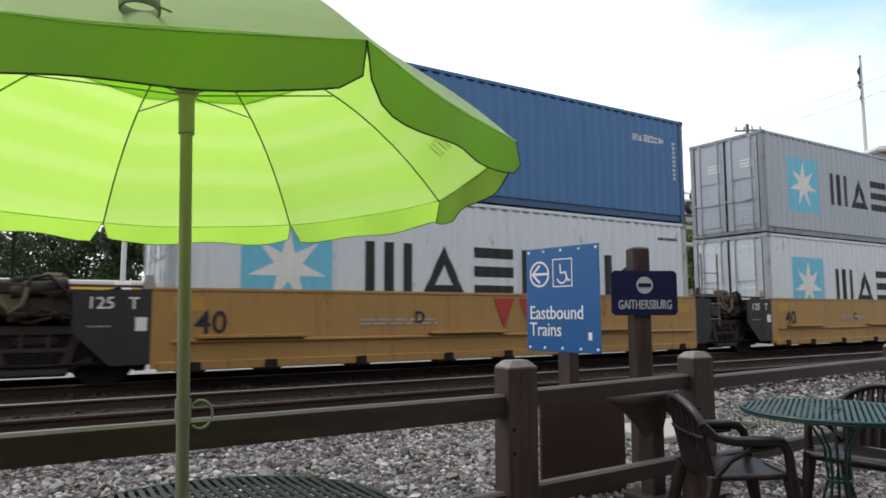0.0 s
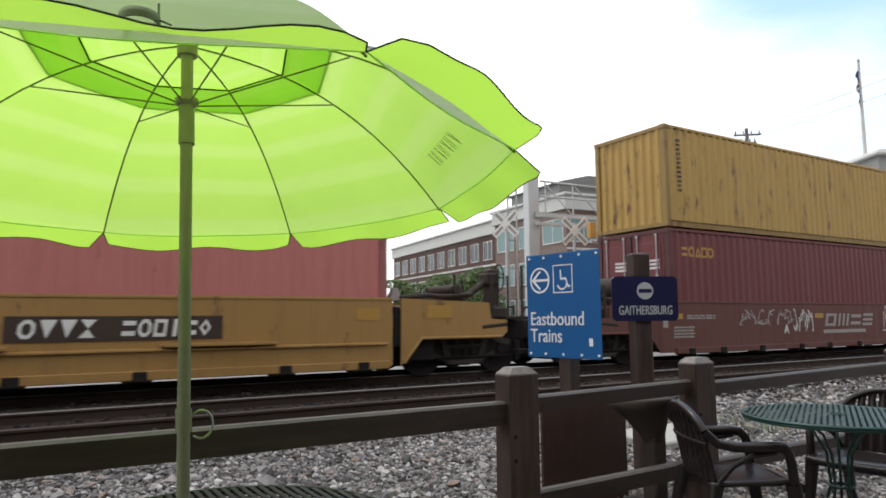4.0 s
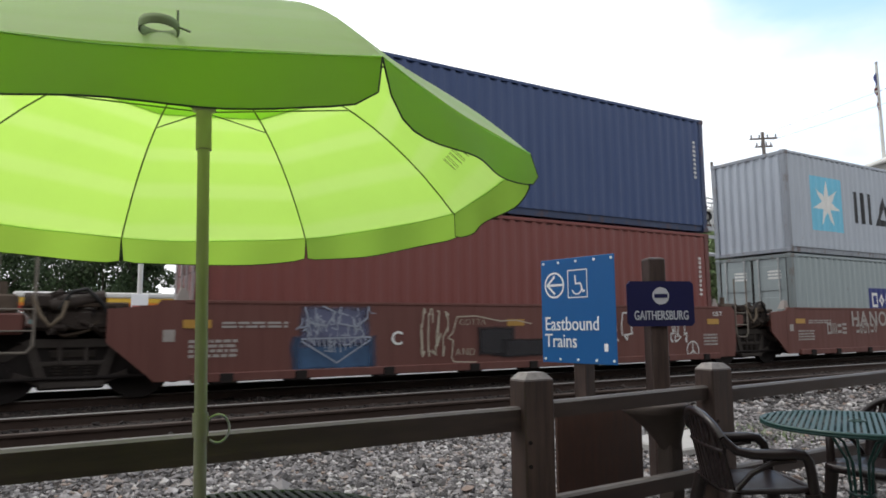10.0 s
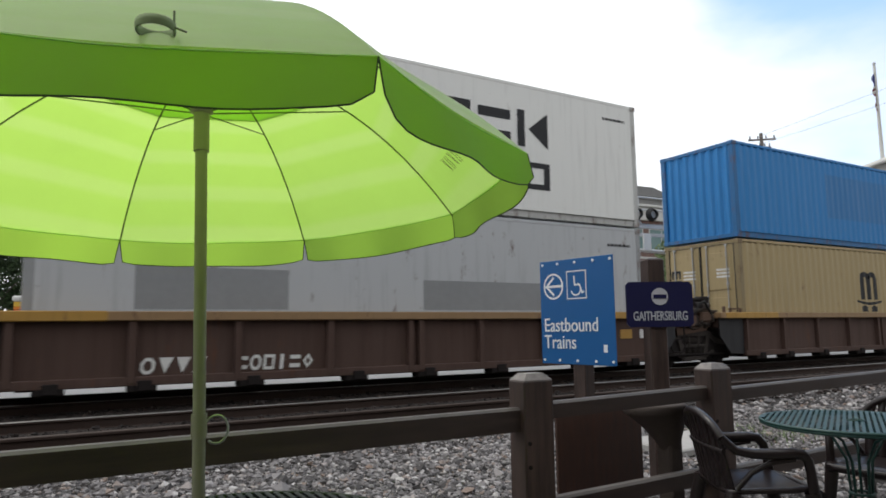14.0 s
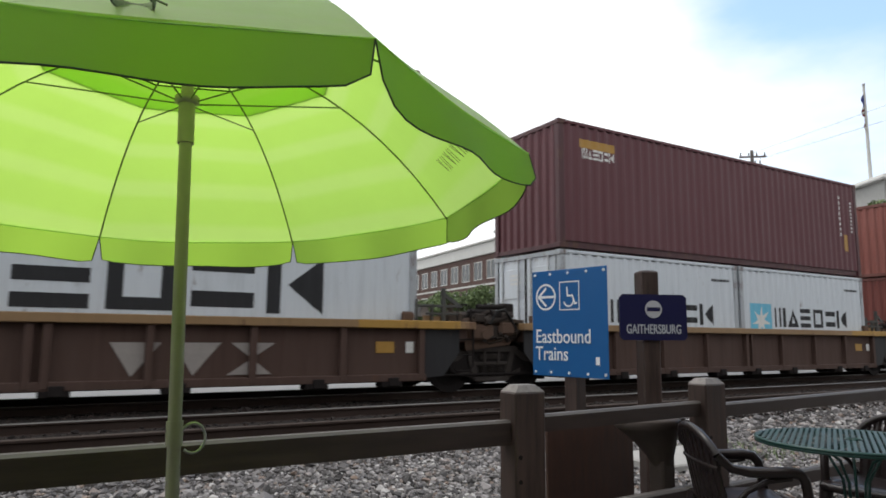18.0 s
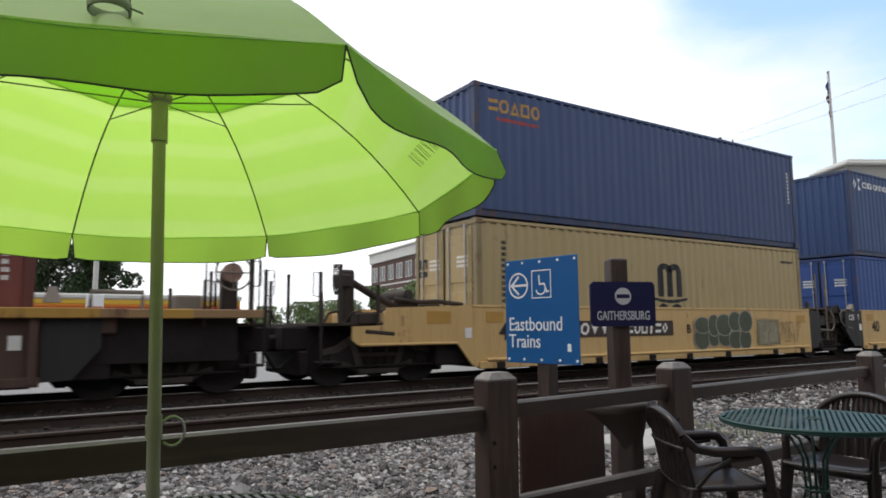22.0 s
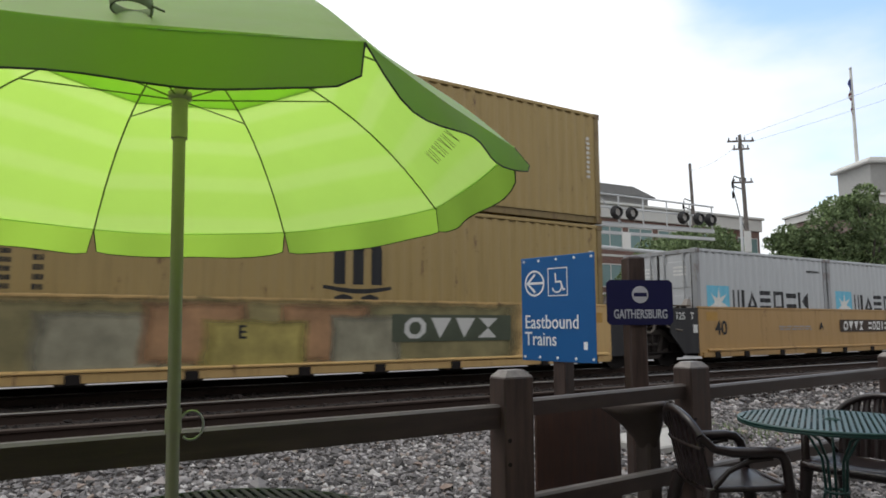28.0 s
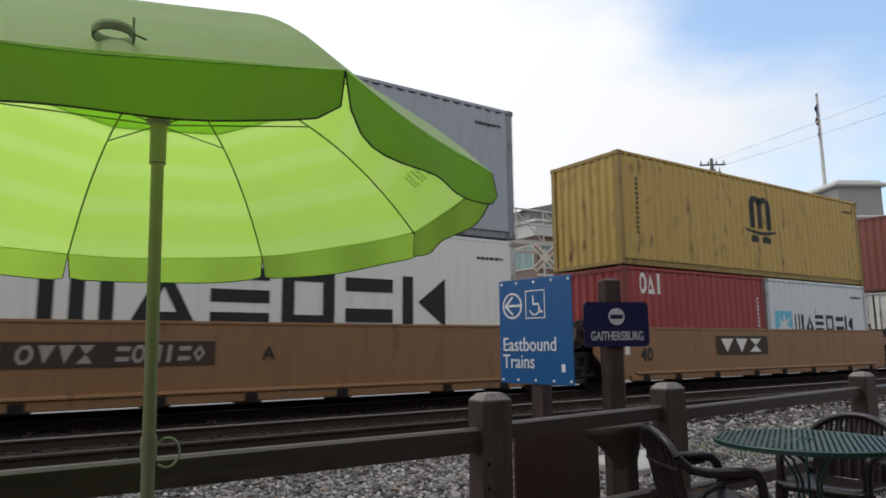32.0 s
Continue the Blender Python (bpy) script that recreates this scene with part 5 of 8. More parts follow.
# the consist from its head: place along the train, type of car, lower and upper load
H40, S40, S20 = dict(h=HC), dict(h=STD), dict(h=STD, length=6.058)
IN_WELL = "low in a well car"
STACKS = [
    (-13.79, "A", 0, [], None),
    (1.76, "A", 0, [("white_blue", H40, "door", "dry", big_name())], ("blue_mid", S40, "door", "dry", [("blocks", 10.4, 1.9, 1.1, 0.16, 6, WHITE_MARK)])),
    (17.29, "A", 0, [("white_blue", H40, "door", "dry", big_name())], ("grey_cool", H40, "door", "dry", big_name())),
    (32.84, "A", 1, [("pink", H40, "door", "dry", cai())], ("grey_pale", H40, "door", "dry", two_names())),
    (52.72, "B", -1, [("dark_red", H40, "door", "dry", [("blocks", 0.5, 2.2, 1.25, 0.26, 5, YELLOW_MARK)])], ("yellow_deep", S40, "corr", "dry", [("print", 0.45, 0.9, 0.14, 1.4, 12, BLACK_MARK)])),
    (68.27, "B", 0, [("grey_green", S40, "door", "dry", [("panel", 3.84, 0.98, 1.46, 0.72, NAVY_MARK), ("panel", 5.30, 1.0, 2.92, 0.66, ORANGE_MARK), ("blocks", 4.02, 1.12, 1.1, 0.44, "dro", WHITE_MARK), ("blocks", 5.5, 1.08, 2.5, 0.46, 8, DARKRED_MARK)])],
     ("yellow", H40, "corr", "dry", [("panel", 0.60, 0.55, 0.43, 1.86, PANEL_GREY), ("panel", 5.49, 0.85, 1.25, 1.0, PANEL_GREY)])),
    (83.80, "B", 0, [("white", H40, "cowl", "reefer", [("square", 0.45, 1.87, 0.52), ("blocks", 1.25, 1.96, 3.9, 0.36, 10, BLACK_MARK)])], ("red_brown", H40, "door", "dry", [("column", 0.66, 0.66, 0.19, 1.55, "hoviiv", WHITE_MARK)])),
    (99.36, "B", 0, [("brick_red", H40, "door", "dry", [])], ("blue_navy", H40, "corr", "dry", [("blocks", 0.9, 2.36, 1.75, 0.2, "odowoz", WHITE_MARK), ("blocks", 0.30, 2.25, 0.54, 0.40, "rx", WHITE_MARK)])),
    (114.92, "B", 1, [("grey_green", S40, "door", "dry", [("panel", 3.84, 0.98, 1.46, 0.72, NAVY_MARK), ("panel", 5.30, 1.0, 2.92, 0.66, ORANGE_MARK), ("blocks", 4.02, 1.12, 1.1, 0.44, "dro", WHITE_MARK), ("blocks", 5.5, 1.08, 2.5, 0.46, 8, DARKRED_MARK)])],
     ("grey_cool", H40, "corr", "dry", big_name())),
    (134.86, "C", -1, [("grey_worn", H40, "corr", "reefer", [("panel", 1.46, 1.0, 2.37, 0.66, PATCH_GREY), ("panel", 6.42, 1.0, 3.6, 0.56, PATCH_GREY)])], ("white", H40, "reefer", "reefer", two_names())),
    (150.60, "C", 0, [("sand", H40, "door", "dry", ["m"])], ("blue_bright", S40, "corr", "dry", [("panel", 4.2, 0.8, 4.9, 1.3, paint("blue_patch", (0.016, 0.165, 0.42), 0.15))])),
    (166.62, "C", 0, [("white_blue", H40, "door", "dry", big_name())], ("sand", H40, "door", "dry", ["m", ("print", 0.66, 0.7, 0.14, 1.6, 13, BLACK_MARK), ("print", 1.06, 0.9, 0.14, 1.3, 10, BLACK_MARK)])),
    (182.32, "C", 0, [("white_blue", S20, "door", "dry", twenty_name()), ("white_blue", S20, "door", "dry", twenty_name())], ("maroon", H40, "corr", "dry", [("panel", 0.62, 2.32, 1.1, 0.2, YELLOW_MARK), ("blocks", 0.72, 2.08, 1.0, 0.24, 6, WHITE_MARK), ("panel", 11.35, 0.75, 0.22, 0.5, YELLOW_MARK), ("print", 11.15, 1.2, 0.12, 1.3, 8, WHITE_MARK)])),
    (198.11, "C", 1, [("rust_red", H40, "corr", "dry", [])], ("red_brown", S40, "corr", "dry", [("column", 0.68, 0.5, 0.2, 1.6, "hoviiv", WHITE_MARK)])),
    (217.99, "D", -1, [("sand", H40, "door", "dry", ["m", ("print", 0.66, 0.9, 0.14, 1.6, 13, BLACK_MARK)])], ("blue_navy", H40, "corr", "dry", [("blocks", 0.39, 2.3, 1.5, 0.3, 5, YELLOW_MARK), ("print", 0.6, 2.12, 1.2, 0.12, 1, RED_MARK)])),
    (233.58, "D", 0, [("blue_royal", H40, "door", "dry", [("blocks", 4.98, 1.35, 2.0, 0.62, "woo", WHITE_MARK), ("panel", 4.98, 1.08, 2.0, 0.2, WHITE_MARK)])], ("blue_dull", H40, "corr", "dry", [("blocks", 0.95, 2.36, 2.2, 0.2, "odowoz", WHITE_MARK), ("blocks", 0.30, 2.25, 0.58, 0.40, "rx", WHITE_MARK)])),
    (249.19, "D", 0, [("red", S20, "corr", "dry", cai()), ("white_blue", S20, "door", "dry", twenty_name())], ("maroon", H40, "door", "dry", [("panel", 0.72, 2.3, 0.95, 0.2, YELLOW_MARK), ("blocks", 0.75, 2.06, 0.95, 0.24, 6, WHITE_MARK), ("panel", 11.35, 0.75, 0.22, 0.5, YELLOW_MARK)])),
    (264.69, "D", 0, [("mustard", H40, "door", "dry", ["m", ("print", 0.66, 0.9, 0.14, 1.6, 13, BLACK_MARK), ("print", 1.06, 1.0, 0.14, 1.4, 10, BLACK_MARK)])], ("mustard", S40, "door", "dry", ["m"])),
    (280.16, "D", 1, [("grey_pale", S20, "door", "dry", twenty_name()), ("grey_pale", S20, "corr", "dry", twenty_name())], None),
    (300.05, "E", -1, [("white", H40, "cowl", "reefer", ["wide"] + big_name())], ("grey_cool", H40, "corr", "dry", big_name())),
    (315.62, "E", 0, [("red", S20, "corr", "dry", cai()), ("white_blue", S20, "corr", "dry", twenty_name())], ("yellow", H40, "corr", "dry", ["m", ("print", 0.6, 0.8, 0.14, 1.5, 12, BLACK_MARK)])),
    (331.17, "E", 0, [("white", S40, "door", "dry", [])], ("red_brown", H40, "corr", "dry", [("blocks", 1.6, 1.2, 5.0, 0.9, 6, WHITE_MARK)])),
]
paint("paint_white", COLORS["white"], 0.3)


def load(spec, x, z, place):
    color, dims, end, style, marks = spec
    arch = "m" in marks
    ob = container(color, end=end, style=style, place=place, marks=[m for m in marks if m != "m"], **dims)
    if arch:
        big = 1.0 if color not in ("sand", "mustard") or place != IN_WELL else 0.86
        part("arch_emblem", drape(arch_m(big), BLACK_MARK, 5.6, 1.42 if big == 1.0 else 1.36, dims.get("length", 12.192)), None, ob, "black arched emblem")
    MOVING.append((ob, x, TRAIN_Y, z))


# ---- well cars ----
CAR_PAINT = {"A": paint("car_yellow", (0.34, 0.19, 0.052), 0.5), "B": paint("car_brown", (0.118, 0.038, 0.029), 0.3, 0.65), "C": paint("car_dark_brown", (0.075, 0.041, 0.031), 0.5, 0.8),
             "D": paint("car_pale_yellow", (0.54, 0.355, 0.14), 0.5), "E": paint("car_orange_brown", (0.25, 0.13, 0.057), 0.5)}
CAR_WORD = {"A": "dusty yellow", "B": "oxide brown", "C": "dark brown ribbed", "D": "pale yellow", "E": "orange-brown"}
SILL_YELLOW = paint("sill_yellow", (0.40, 0.225, 0.04), 0.7)
SILL_TAN = paint("sill_tan", (0.27, 0.165, 0.075), 0.6)
BOGIE = plain("dusty_bogie", (0.054, 0.046, 0.042), 0.85, 0, 0.5, 11, 0.05, 0.12)
WHEELSETS = []


def truck_geo(r):
    """Side frames, bolster and springs of a freight bogie centred on the origin at rail level."""
    g = Geo()
    for y in (-0.99, 0.87):
        g.prism([(-1.12, r + 0.06), (-1.1, r - 0.1), (-0.78, r - 0.12), (-0.42, 0.2), (0.42, 0.2), (0.78, r - 0.12), (1.1, r - 0.1), (1.12, r + 0.06), (0.8, r + 0.2), (0.4, 0.78), (-0.4, 0.78), (-0.8, r + 0.2)], y, y + 0.12)
        for x in (-0.16, 0.0, 0.16):
            g.cyl((x, y + 0.06, 0.22), (x, y + 0.06, 0.5), 0.06, 8)
        for x in (-0.89, 0.89):
            g.cyl((x, y - 0.04, r), (x, y + 0.1, r), 0.1, 10)
    g.box(-0.22, 0.22, -1.0, 1.0, 0.5, 0.74, 0.02)
    return g


def wheelset_geo(r):
    g = Geo()
    g.cyl((0, -0.9, 0), (0, 0.9, 0), 0.075, 10)
    for y, s in ((-0.78, -1), (0.78, 1)):
        prof = [(0.08, -0.06), (r * 0.8, -0.05), (r * 0.84, -0.07), (r, -0.07), (r + 0.0, 0.05), (r + 0.028, 0.06), (r + 0.028, 0.085), (r * 0.8, 0.06), (0.08, 0.06)]
        n = 24
        v, f = [], []
        for q, yy in prof:
            v += [(q * math.cos(2 * math.pi * i / n), y - s * (-yy), q * math.sin(2 * math.pi * i / n)) for i in range(n)]
        for k in range(len(prof) - 1):
            f += [(k * n + i, k * n + (i + 1) % n, (k + 1) * n + (i + 1) % n, (k + 1) * n + i) for i in range(n)]
        g.add(v, f, 0, False)
        for a in range(5):
            t = a * 2 * math.pi / 5
            g.cyl((r * 0.52 * math.cos(t), y + s * 0.03, r * 0.52 * math.sin(t)), (r * 0.52 * math.cos(t), y + s * 0.075, r * 0.52 * math.sin(t)), 0.055, 8)
    return g


WR = 0.46
SPRING = plain("grimy_springs", (0.03, 0.025, 0.022), 0.85, 0, 0.5, 11, 0.05, 0.12)


def side_frame(y):
    """An openwork casting: top bar, two raking legs, spring seat and pedestal jaws."""
    g = Geo()
    g.prism([(-0.60, 0.76), (0.60, 0.76), (0.66, 0.82), (0.58, 0.88), (-0.58, 0.88), (-0.66, 0.82)], y - 0.02, y + 0.06)
    for k in (-1, 1):
        q = [(k * 0.62, 0.84), (k * 0.50, 0.84), (k * 0.30, 0.26), (k * 0.42, 0.20)]
        g.prism(q if k > 0 else q[::-1], y, y + 0.055)
        q = [(k * 0.56, 0.88), (k * 0.52, 0.76), (k * 0.80, 0.58), (k * 1.12, 0.53), (k * 1.14, 0.63), (k * 0.86, 0.70)]
        g.prism(q if k < 0 else q[::-1], y + 0.01, y + 0.05)
        q = [(k * 0.36, 0.20), (k * 0.40, 0.30), (k * 0.72, 0.42), (k * 0.74, 0.34)]
        g.prism(q if k > 0 else q[::-1], y + 0.012, y + 0.05)
        g.box(k * 0.17 - 0.03, k * 0.17 + 0.03, y - 0.015, y + 0.03, 0.52, 0.78, 0.01)
    g.box(-0.42, 0.42, y - 0.02, y + 0.06, 0.17, 0.27, 0.02).box(-0.46, 0.46, y + 0.005, y + 0.05, 0.49, 0.56, 0.015)
    return g


def spring_nest(y):
    g = Geo().box(-0.48, 0.48, y + 0.055, y + 0.07, 0.2, 0.8)
    for x in (-0.2, 0.0, 0.2):
        for k in range(5):
            g.cyl((x, y + 0.045, 0.275 + 0.045 * k), (x, y + 0.045, 0.30 + 0.045 * k), 0.075, 10)
    return g.box(-0.3, 0.3, y, y + 0.05, 0.60, 0.72, 0.02)


RIGGING = (
    ("centre_sill", (-1.75, 1.75, 0.35, 0.75, 0.62, 1.05)), ("centre_sill", (-1.75, 1.75, -0.75, -0.35, 0.62, 1.05)), ("spring_plank", (-0.55, 0.55, -0.95, 0.95, 0.30, 0.66)),
    ("brake_beam", (-1.5, -1.32, -0.9, 0.9, 0.18, 0.62)), ("brake_beam", (1.32, 1.5, -0.9, 0.9, 0.18, 0.62)), ("brake_cylinder", (-0.45, 0.45, -0.6, -0.3, 0.12, 0.34)),
    ("brake_lever", (-0.7, 0.7, 0.7, 0.95, 0.2, 0.8)), ("brake_rod", (-1.2, 1.2, -1.08, -1.04, 0.29, 0.34)), ("brake_rod", (-0.7, 0.75, -1.04, -1.0, 0.80, 0.85)))


def add_truck(car, x):
    tr = part("truck", cached(("truck",), lambda: truck_geo(WR), "truck", STEEL_DARK), None, car, "dark steel bogie", pose(x, WIDE / 2, RAIL_TOP))
    for dx in (-0.89, 0.89):
        ws = part("wheelset", cached(("wset",), lambda: wheelset_geo(WR), "wheelset", WHEEL), None, tr, "steel wheels on an axle", pose(dx, 0, WR))
        WHEELSETS.append((ws, dx))
    for y in (-1.03, 0.985):
        part("side_frame", cached(("sframe", y), lambda: side_frame(y), "side_frame", BOGIE), None, tr, "dusty cast side frame")
        part("spring_nest", cached(("nest", y), lambda: spring_nest(y), "spring_nest", SPRING), None, tr, "grimy coil springs")
    for k, (name, q) in enumerate(RIGGING):
        part(name, cached(("rig", k), lambda: Geo().box(*q, 0.03), name, STEEL_DARK), None, tr)


def scrawl(seed, n, w, h, width=0.035):
    """Looping spray-paint strokes that spell nothing."""
    r = random.Random(seed)
    g = Geo()
    for i in range(n):
        cx, a0 = w * (i + 0.5) / n, r.uniform(0, 6)
        pts = []
        for k in range(14):
            t = k / 13
            pts.append((cx + w / n * 0.55 * math.cos(a0 + t * r.uniform(4, 7)) * (0.5 + 0.5 * t), h / 2 + h * 0.48 * math.sin(a0 * 2 + t * r.uniform(4, 6.5))))
        stroke(g, pts, width, 0.0 - 0.003 * i)
    return g


def well_car(kind, ends, index):
    """One unit of an articulated well car; origin at the left end of its container, at rail-bed level."""
    # car 18 takes a darker copy of the yellow, dimmed to follow the exposure
    mat = CAR_PAINT[kind] if index != 18 else paint("car_worn_orange", (0.40, 0.24, 0.085), 0.5)
    L, W = 12.192, WIDE
    car = thing("well_car", pose(0, 0, 0), f"{CAR_WORD[kind]} steel container well car riding on dark bogies", "rail car", "well cars of the train")
    zt, zb = (1.65, 0.43) if kind != "C" else (1.53, 0.475)
    if kind == "C":
        side = lambda: Geo().box(-0.2, L + 0.1, -0.10, -0.07, zb, zt - 0.1)
        part("side_sheet", cached((mat.name, "side"), side, "side_sheet", mat), None, car)
        part("side_sheet", cached((mat.name, "side2"), lambda: Geo().box(-0.2, L + 0.1, W + 0.07, W + 0.10, zb, zt - 0.1), "side_sheet", mat), None, car)
        for y in (-0.26, W + 0.06):
            part("top_chord", cached((mat.name, "top", y), lambda: Geo().box(-1.2, L + 1.15, y, y + 0.2, zt - 0.14, zt, 0.012), "top_chord", SILL_TAN), None, car, "worn tan top chord")
            for ex in (-1.0, L - 1.3):
                part("chord_end", cached((mat.name, "cend", y, ex), lambda: Geo().box(ex, ex + 2.1, y - 0.006, y + 0.206, zt - 0.144, zt + 0.005, 0.012), "chord_end", SILL_YELLOW), None, car, "yellow painted chord end")
            part("bottom_chord", cached((mat.name, "bot", y), lambda: Geo().box(-0.2, L + 0.1, y + 0.06, y + 0.2, zb - 0.03, zb + 0.1, 0.012), "bottom_chord", mat), None, car)
        for k, (low, y) in enumerate(((q, y) for q in ([(-1.1, 0.95), (-0.72, 0.52), (-0.2, 0.5), (-0.2, 1.39), (-1.1, 1.39)], [(L + 0.1, 0.5), (L + 0.5, 0.52), (L + 0.85, 0.95), (L + 0.85, 1.39), (L + 0.1, 1.39)]) for y in (-0.13, W + 0.1))):
            part("end_plate", cached((mat.name, "cep", k), lambda: Geo().prism(low, y, y + 0.03), "end_plate", BLACK_PAINT), None, car, "black end plate")
        rib = cached((mat.name, "rib"), lambda: Geo().box(-0.055, 0.055, -0.21, -0.095, zb, zt - 0.14, 0.008), "side_rib", mat)
        for i in range(9):
            rx = -0.1 + (L + 0.1) * i / 8
            part("side_rib", rib, None, car, m=pose(rx, 0, 0))
            if i == 4:
                part("side_rib", rib, None, car, m=pose(rx + 0.22, 0, 0))
            part("side_rib", rib, None, car, m=pose(rx, W, 0, 0, 0, 180))
    else:
        poly = [(-0.62, zb), (L + 0.55, zb), (L + 0.62, zb + 0.35), (L + 0.62, zt - 0.1), (L + 0.5, zt), (-0.55, zt), (-0.62, zt - 0.08)]
        low = [(-1.28, 1.02), (-0.62, zb), (-0.62, zt - 0.08), (-1.28, zt - 0.14)]
        if kind in "AD":
            poly = [(-0.2, zb), (L + 0.02, zb), (L + 0.02, zt), (-0.2, zt)]
            low = [(-1.25, 1.0), (-0.75, 0.5), (-0.2, 0.5), (-0.2, zt - 0.03), (-1.25, zt - 0.06)]
        for y, far in ((-0.16, 0), (W + 0.12, 1)):
            part("side_sheet", cached((mat.name, "side", far), lambda: Geo().prism(poly, y, y + 0.04), "side_sheet", mat), None, car)
            if ends != -1:
                part("end_plate", cached((mat.name, "lp", far), lambda: Geo().prism(low, y + 0.005, y + 0.045), "end_plate", BLACK_PAINT if kind in "AD" else mat), None, car)
            if kind in "AD" and ends < 1:
                mir = [(L + 0.02, 0.5), (L + 0.4, 0.5), (L + 0.62, 0.8), (L + 0.62, zt - 0.06), (L + 0.02, zt - 0.03)]
                part("end_plate", cached((mat.name, "rp", far, BLACK_PAINT.name), lambda: Geo().prism(mir, y + 0.005, y + 0.045), "end_plate", BLACK_PAINT), None, car)
            part("top_flange", cached((mat.name, "tf", far), lambda: Geo().box(-0.2, L, y - 0.015, y + 0.06, zt - 0.05, zt + 0.004, 0.008), "top_flange", mat), None, car)
            part("bottom_chord", cached((mat.name, "bc", far), lambda: Geo().box(-0.1, L - 0.05, y - 0.05 if not far else y, y + 0.05, zb - 0.04, zb + 0.1, 0.012), "bottom_chord", mat), None, car)
        if kind in "DE":
            part("rub_strip", cached((mat.name, "rubd"), lambda: Geo().prism([(-0.16, 0.53), (-0.235, 0.545), (-0.235, 0.565), (-0.16, 0.60)], 0.1, L - 0.1, 0, "yz"), "rub_strip", mat), None, car)
        elif kind != "B":
            part("rub_strip", cached((mat.name, "rub"), lambda: Geo().prism([(-0.16, 0.80), (-0.225, 0.815), (-0.225, 0.835), (-0.16, 0.86)], 0.1, L - 0.1, 0, "yz"), "rub_strip", mat), None, car)
        shelf = cached((mat.name, "shelf"), lambda: Geo().box(0, 1.75, -0.30, -0.16, 0.0, 0.05, 0.008), "step_strip", mat)
        for sx in (0.45, 4.6, 8.3) if kind not in "BDE" else ():
            part("step_strip", shelf, None, car, m=pose(sx, 0, 0.87))
    # cross frames and floor of the well, hanging brackets
    part("well_floor", cached(("wf",), lambda: Geo().box(0.2, L - 0.2, 0.1, W - 0.1, 0.42, 0.46).box(0.0, 0.5, 0.05, W - 0.05, 0.41, 0.56).box(L - 0.5, L, 0.05, W - 0.05, 0.41, 0.56), "well_floor", STEEL_DARK), None, car)
    brk = cached(("brk",), lambda: Geo().box(-0.2, 0.2, -0.2, 0.1, 0.345, 0.46, 0.02).box(-0.08, 0.12, -0.24, -0.1, 0.37, 0.52, 0.01), "bracket", STEEL_DARK)
    for bx in (0.4, 1.6, 3.2, 5.0, 6.4, 8.0, 10.2, 11.6):
        part("bracket", brk, None, car, m=pose(bx, 0, 0))
    # left end: platform, bolster and gear
    reach_l = -1.68 if ends != -1 else -3.55
    reach_r = L + 1.6 if ends != 1 else L + 3.4
    body = mat if kind in "BCE" or ends == -1 else BLACK_PAINT
    part("end_frame", cached((mat.name, "ef", reach_l, body.name), lambda: Geo().box(reach_l + 0.25, -0.15, 0.55, W - 0.55, 0.95, 1.30, 0.03).box(-1.05, -0.7, -0.1, W + 0.1, 1.15, 1.45, 0.03).box(-0.35, -0.12, -0.06, W + 0.06, 0.75, 1.5, 0.02), "end_frame", body), None, car)
    part("end_frame", cached((mat.name, "efr", reach_r, kind in "AD"), lambda: Geo().box(L + 0.15, reach_r - 0.2, 0.55, W - 0.55, 0.95, 1.30, 0.03).box(L + 0.7, L + 1.05, -0.1, W + 0.1, 1.15, 1.45, 0.03).box(L + 0.12, L + 0.35, -0.06, W + 0.06, 0.75, 1.5, 0.02), "end_frame", BLACK_PAINT if kind in "AD" else mat), None, car)
    if ends == -1:
        add_truck(car, -2.15)
        platform(car, kind, body, -3.55, -1, L)
    else:
        add_truck(car, -1.68)
        gear(car, kind)
    if ends == 1:
        add_truck(car, L + 1.8)
        platform(car, kind, mat, L + 3.4, 1, L)
    else:
        ladder(car, L, kind)
    return car


LADDER = plain("dusty_ladder_steel", (0.19, 0.165, 0.14), 0.7, 0.1, 0.4, 12)


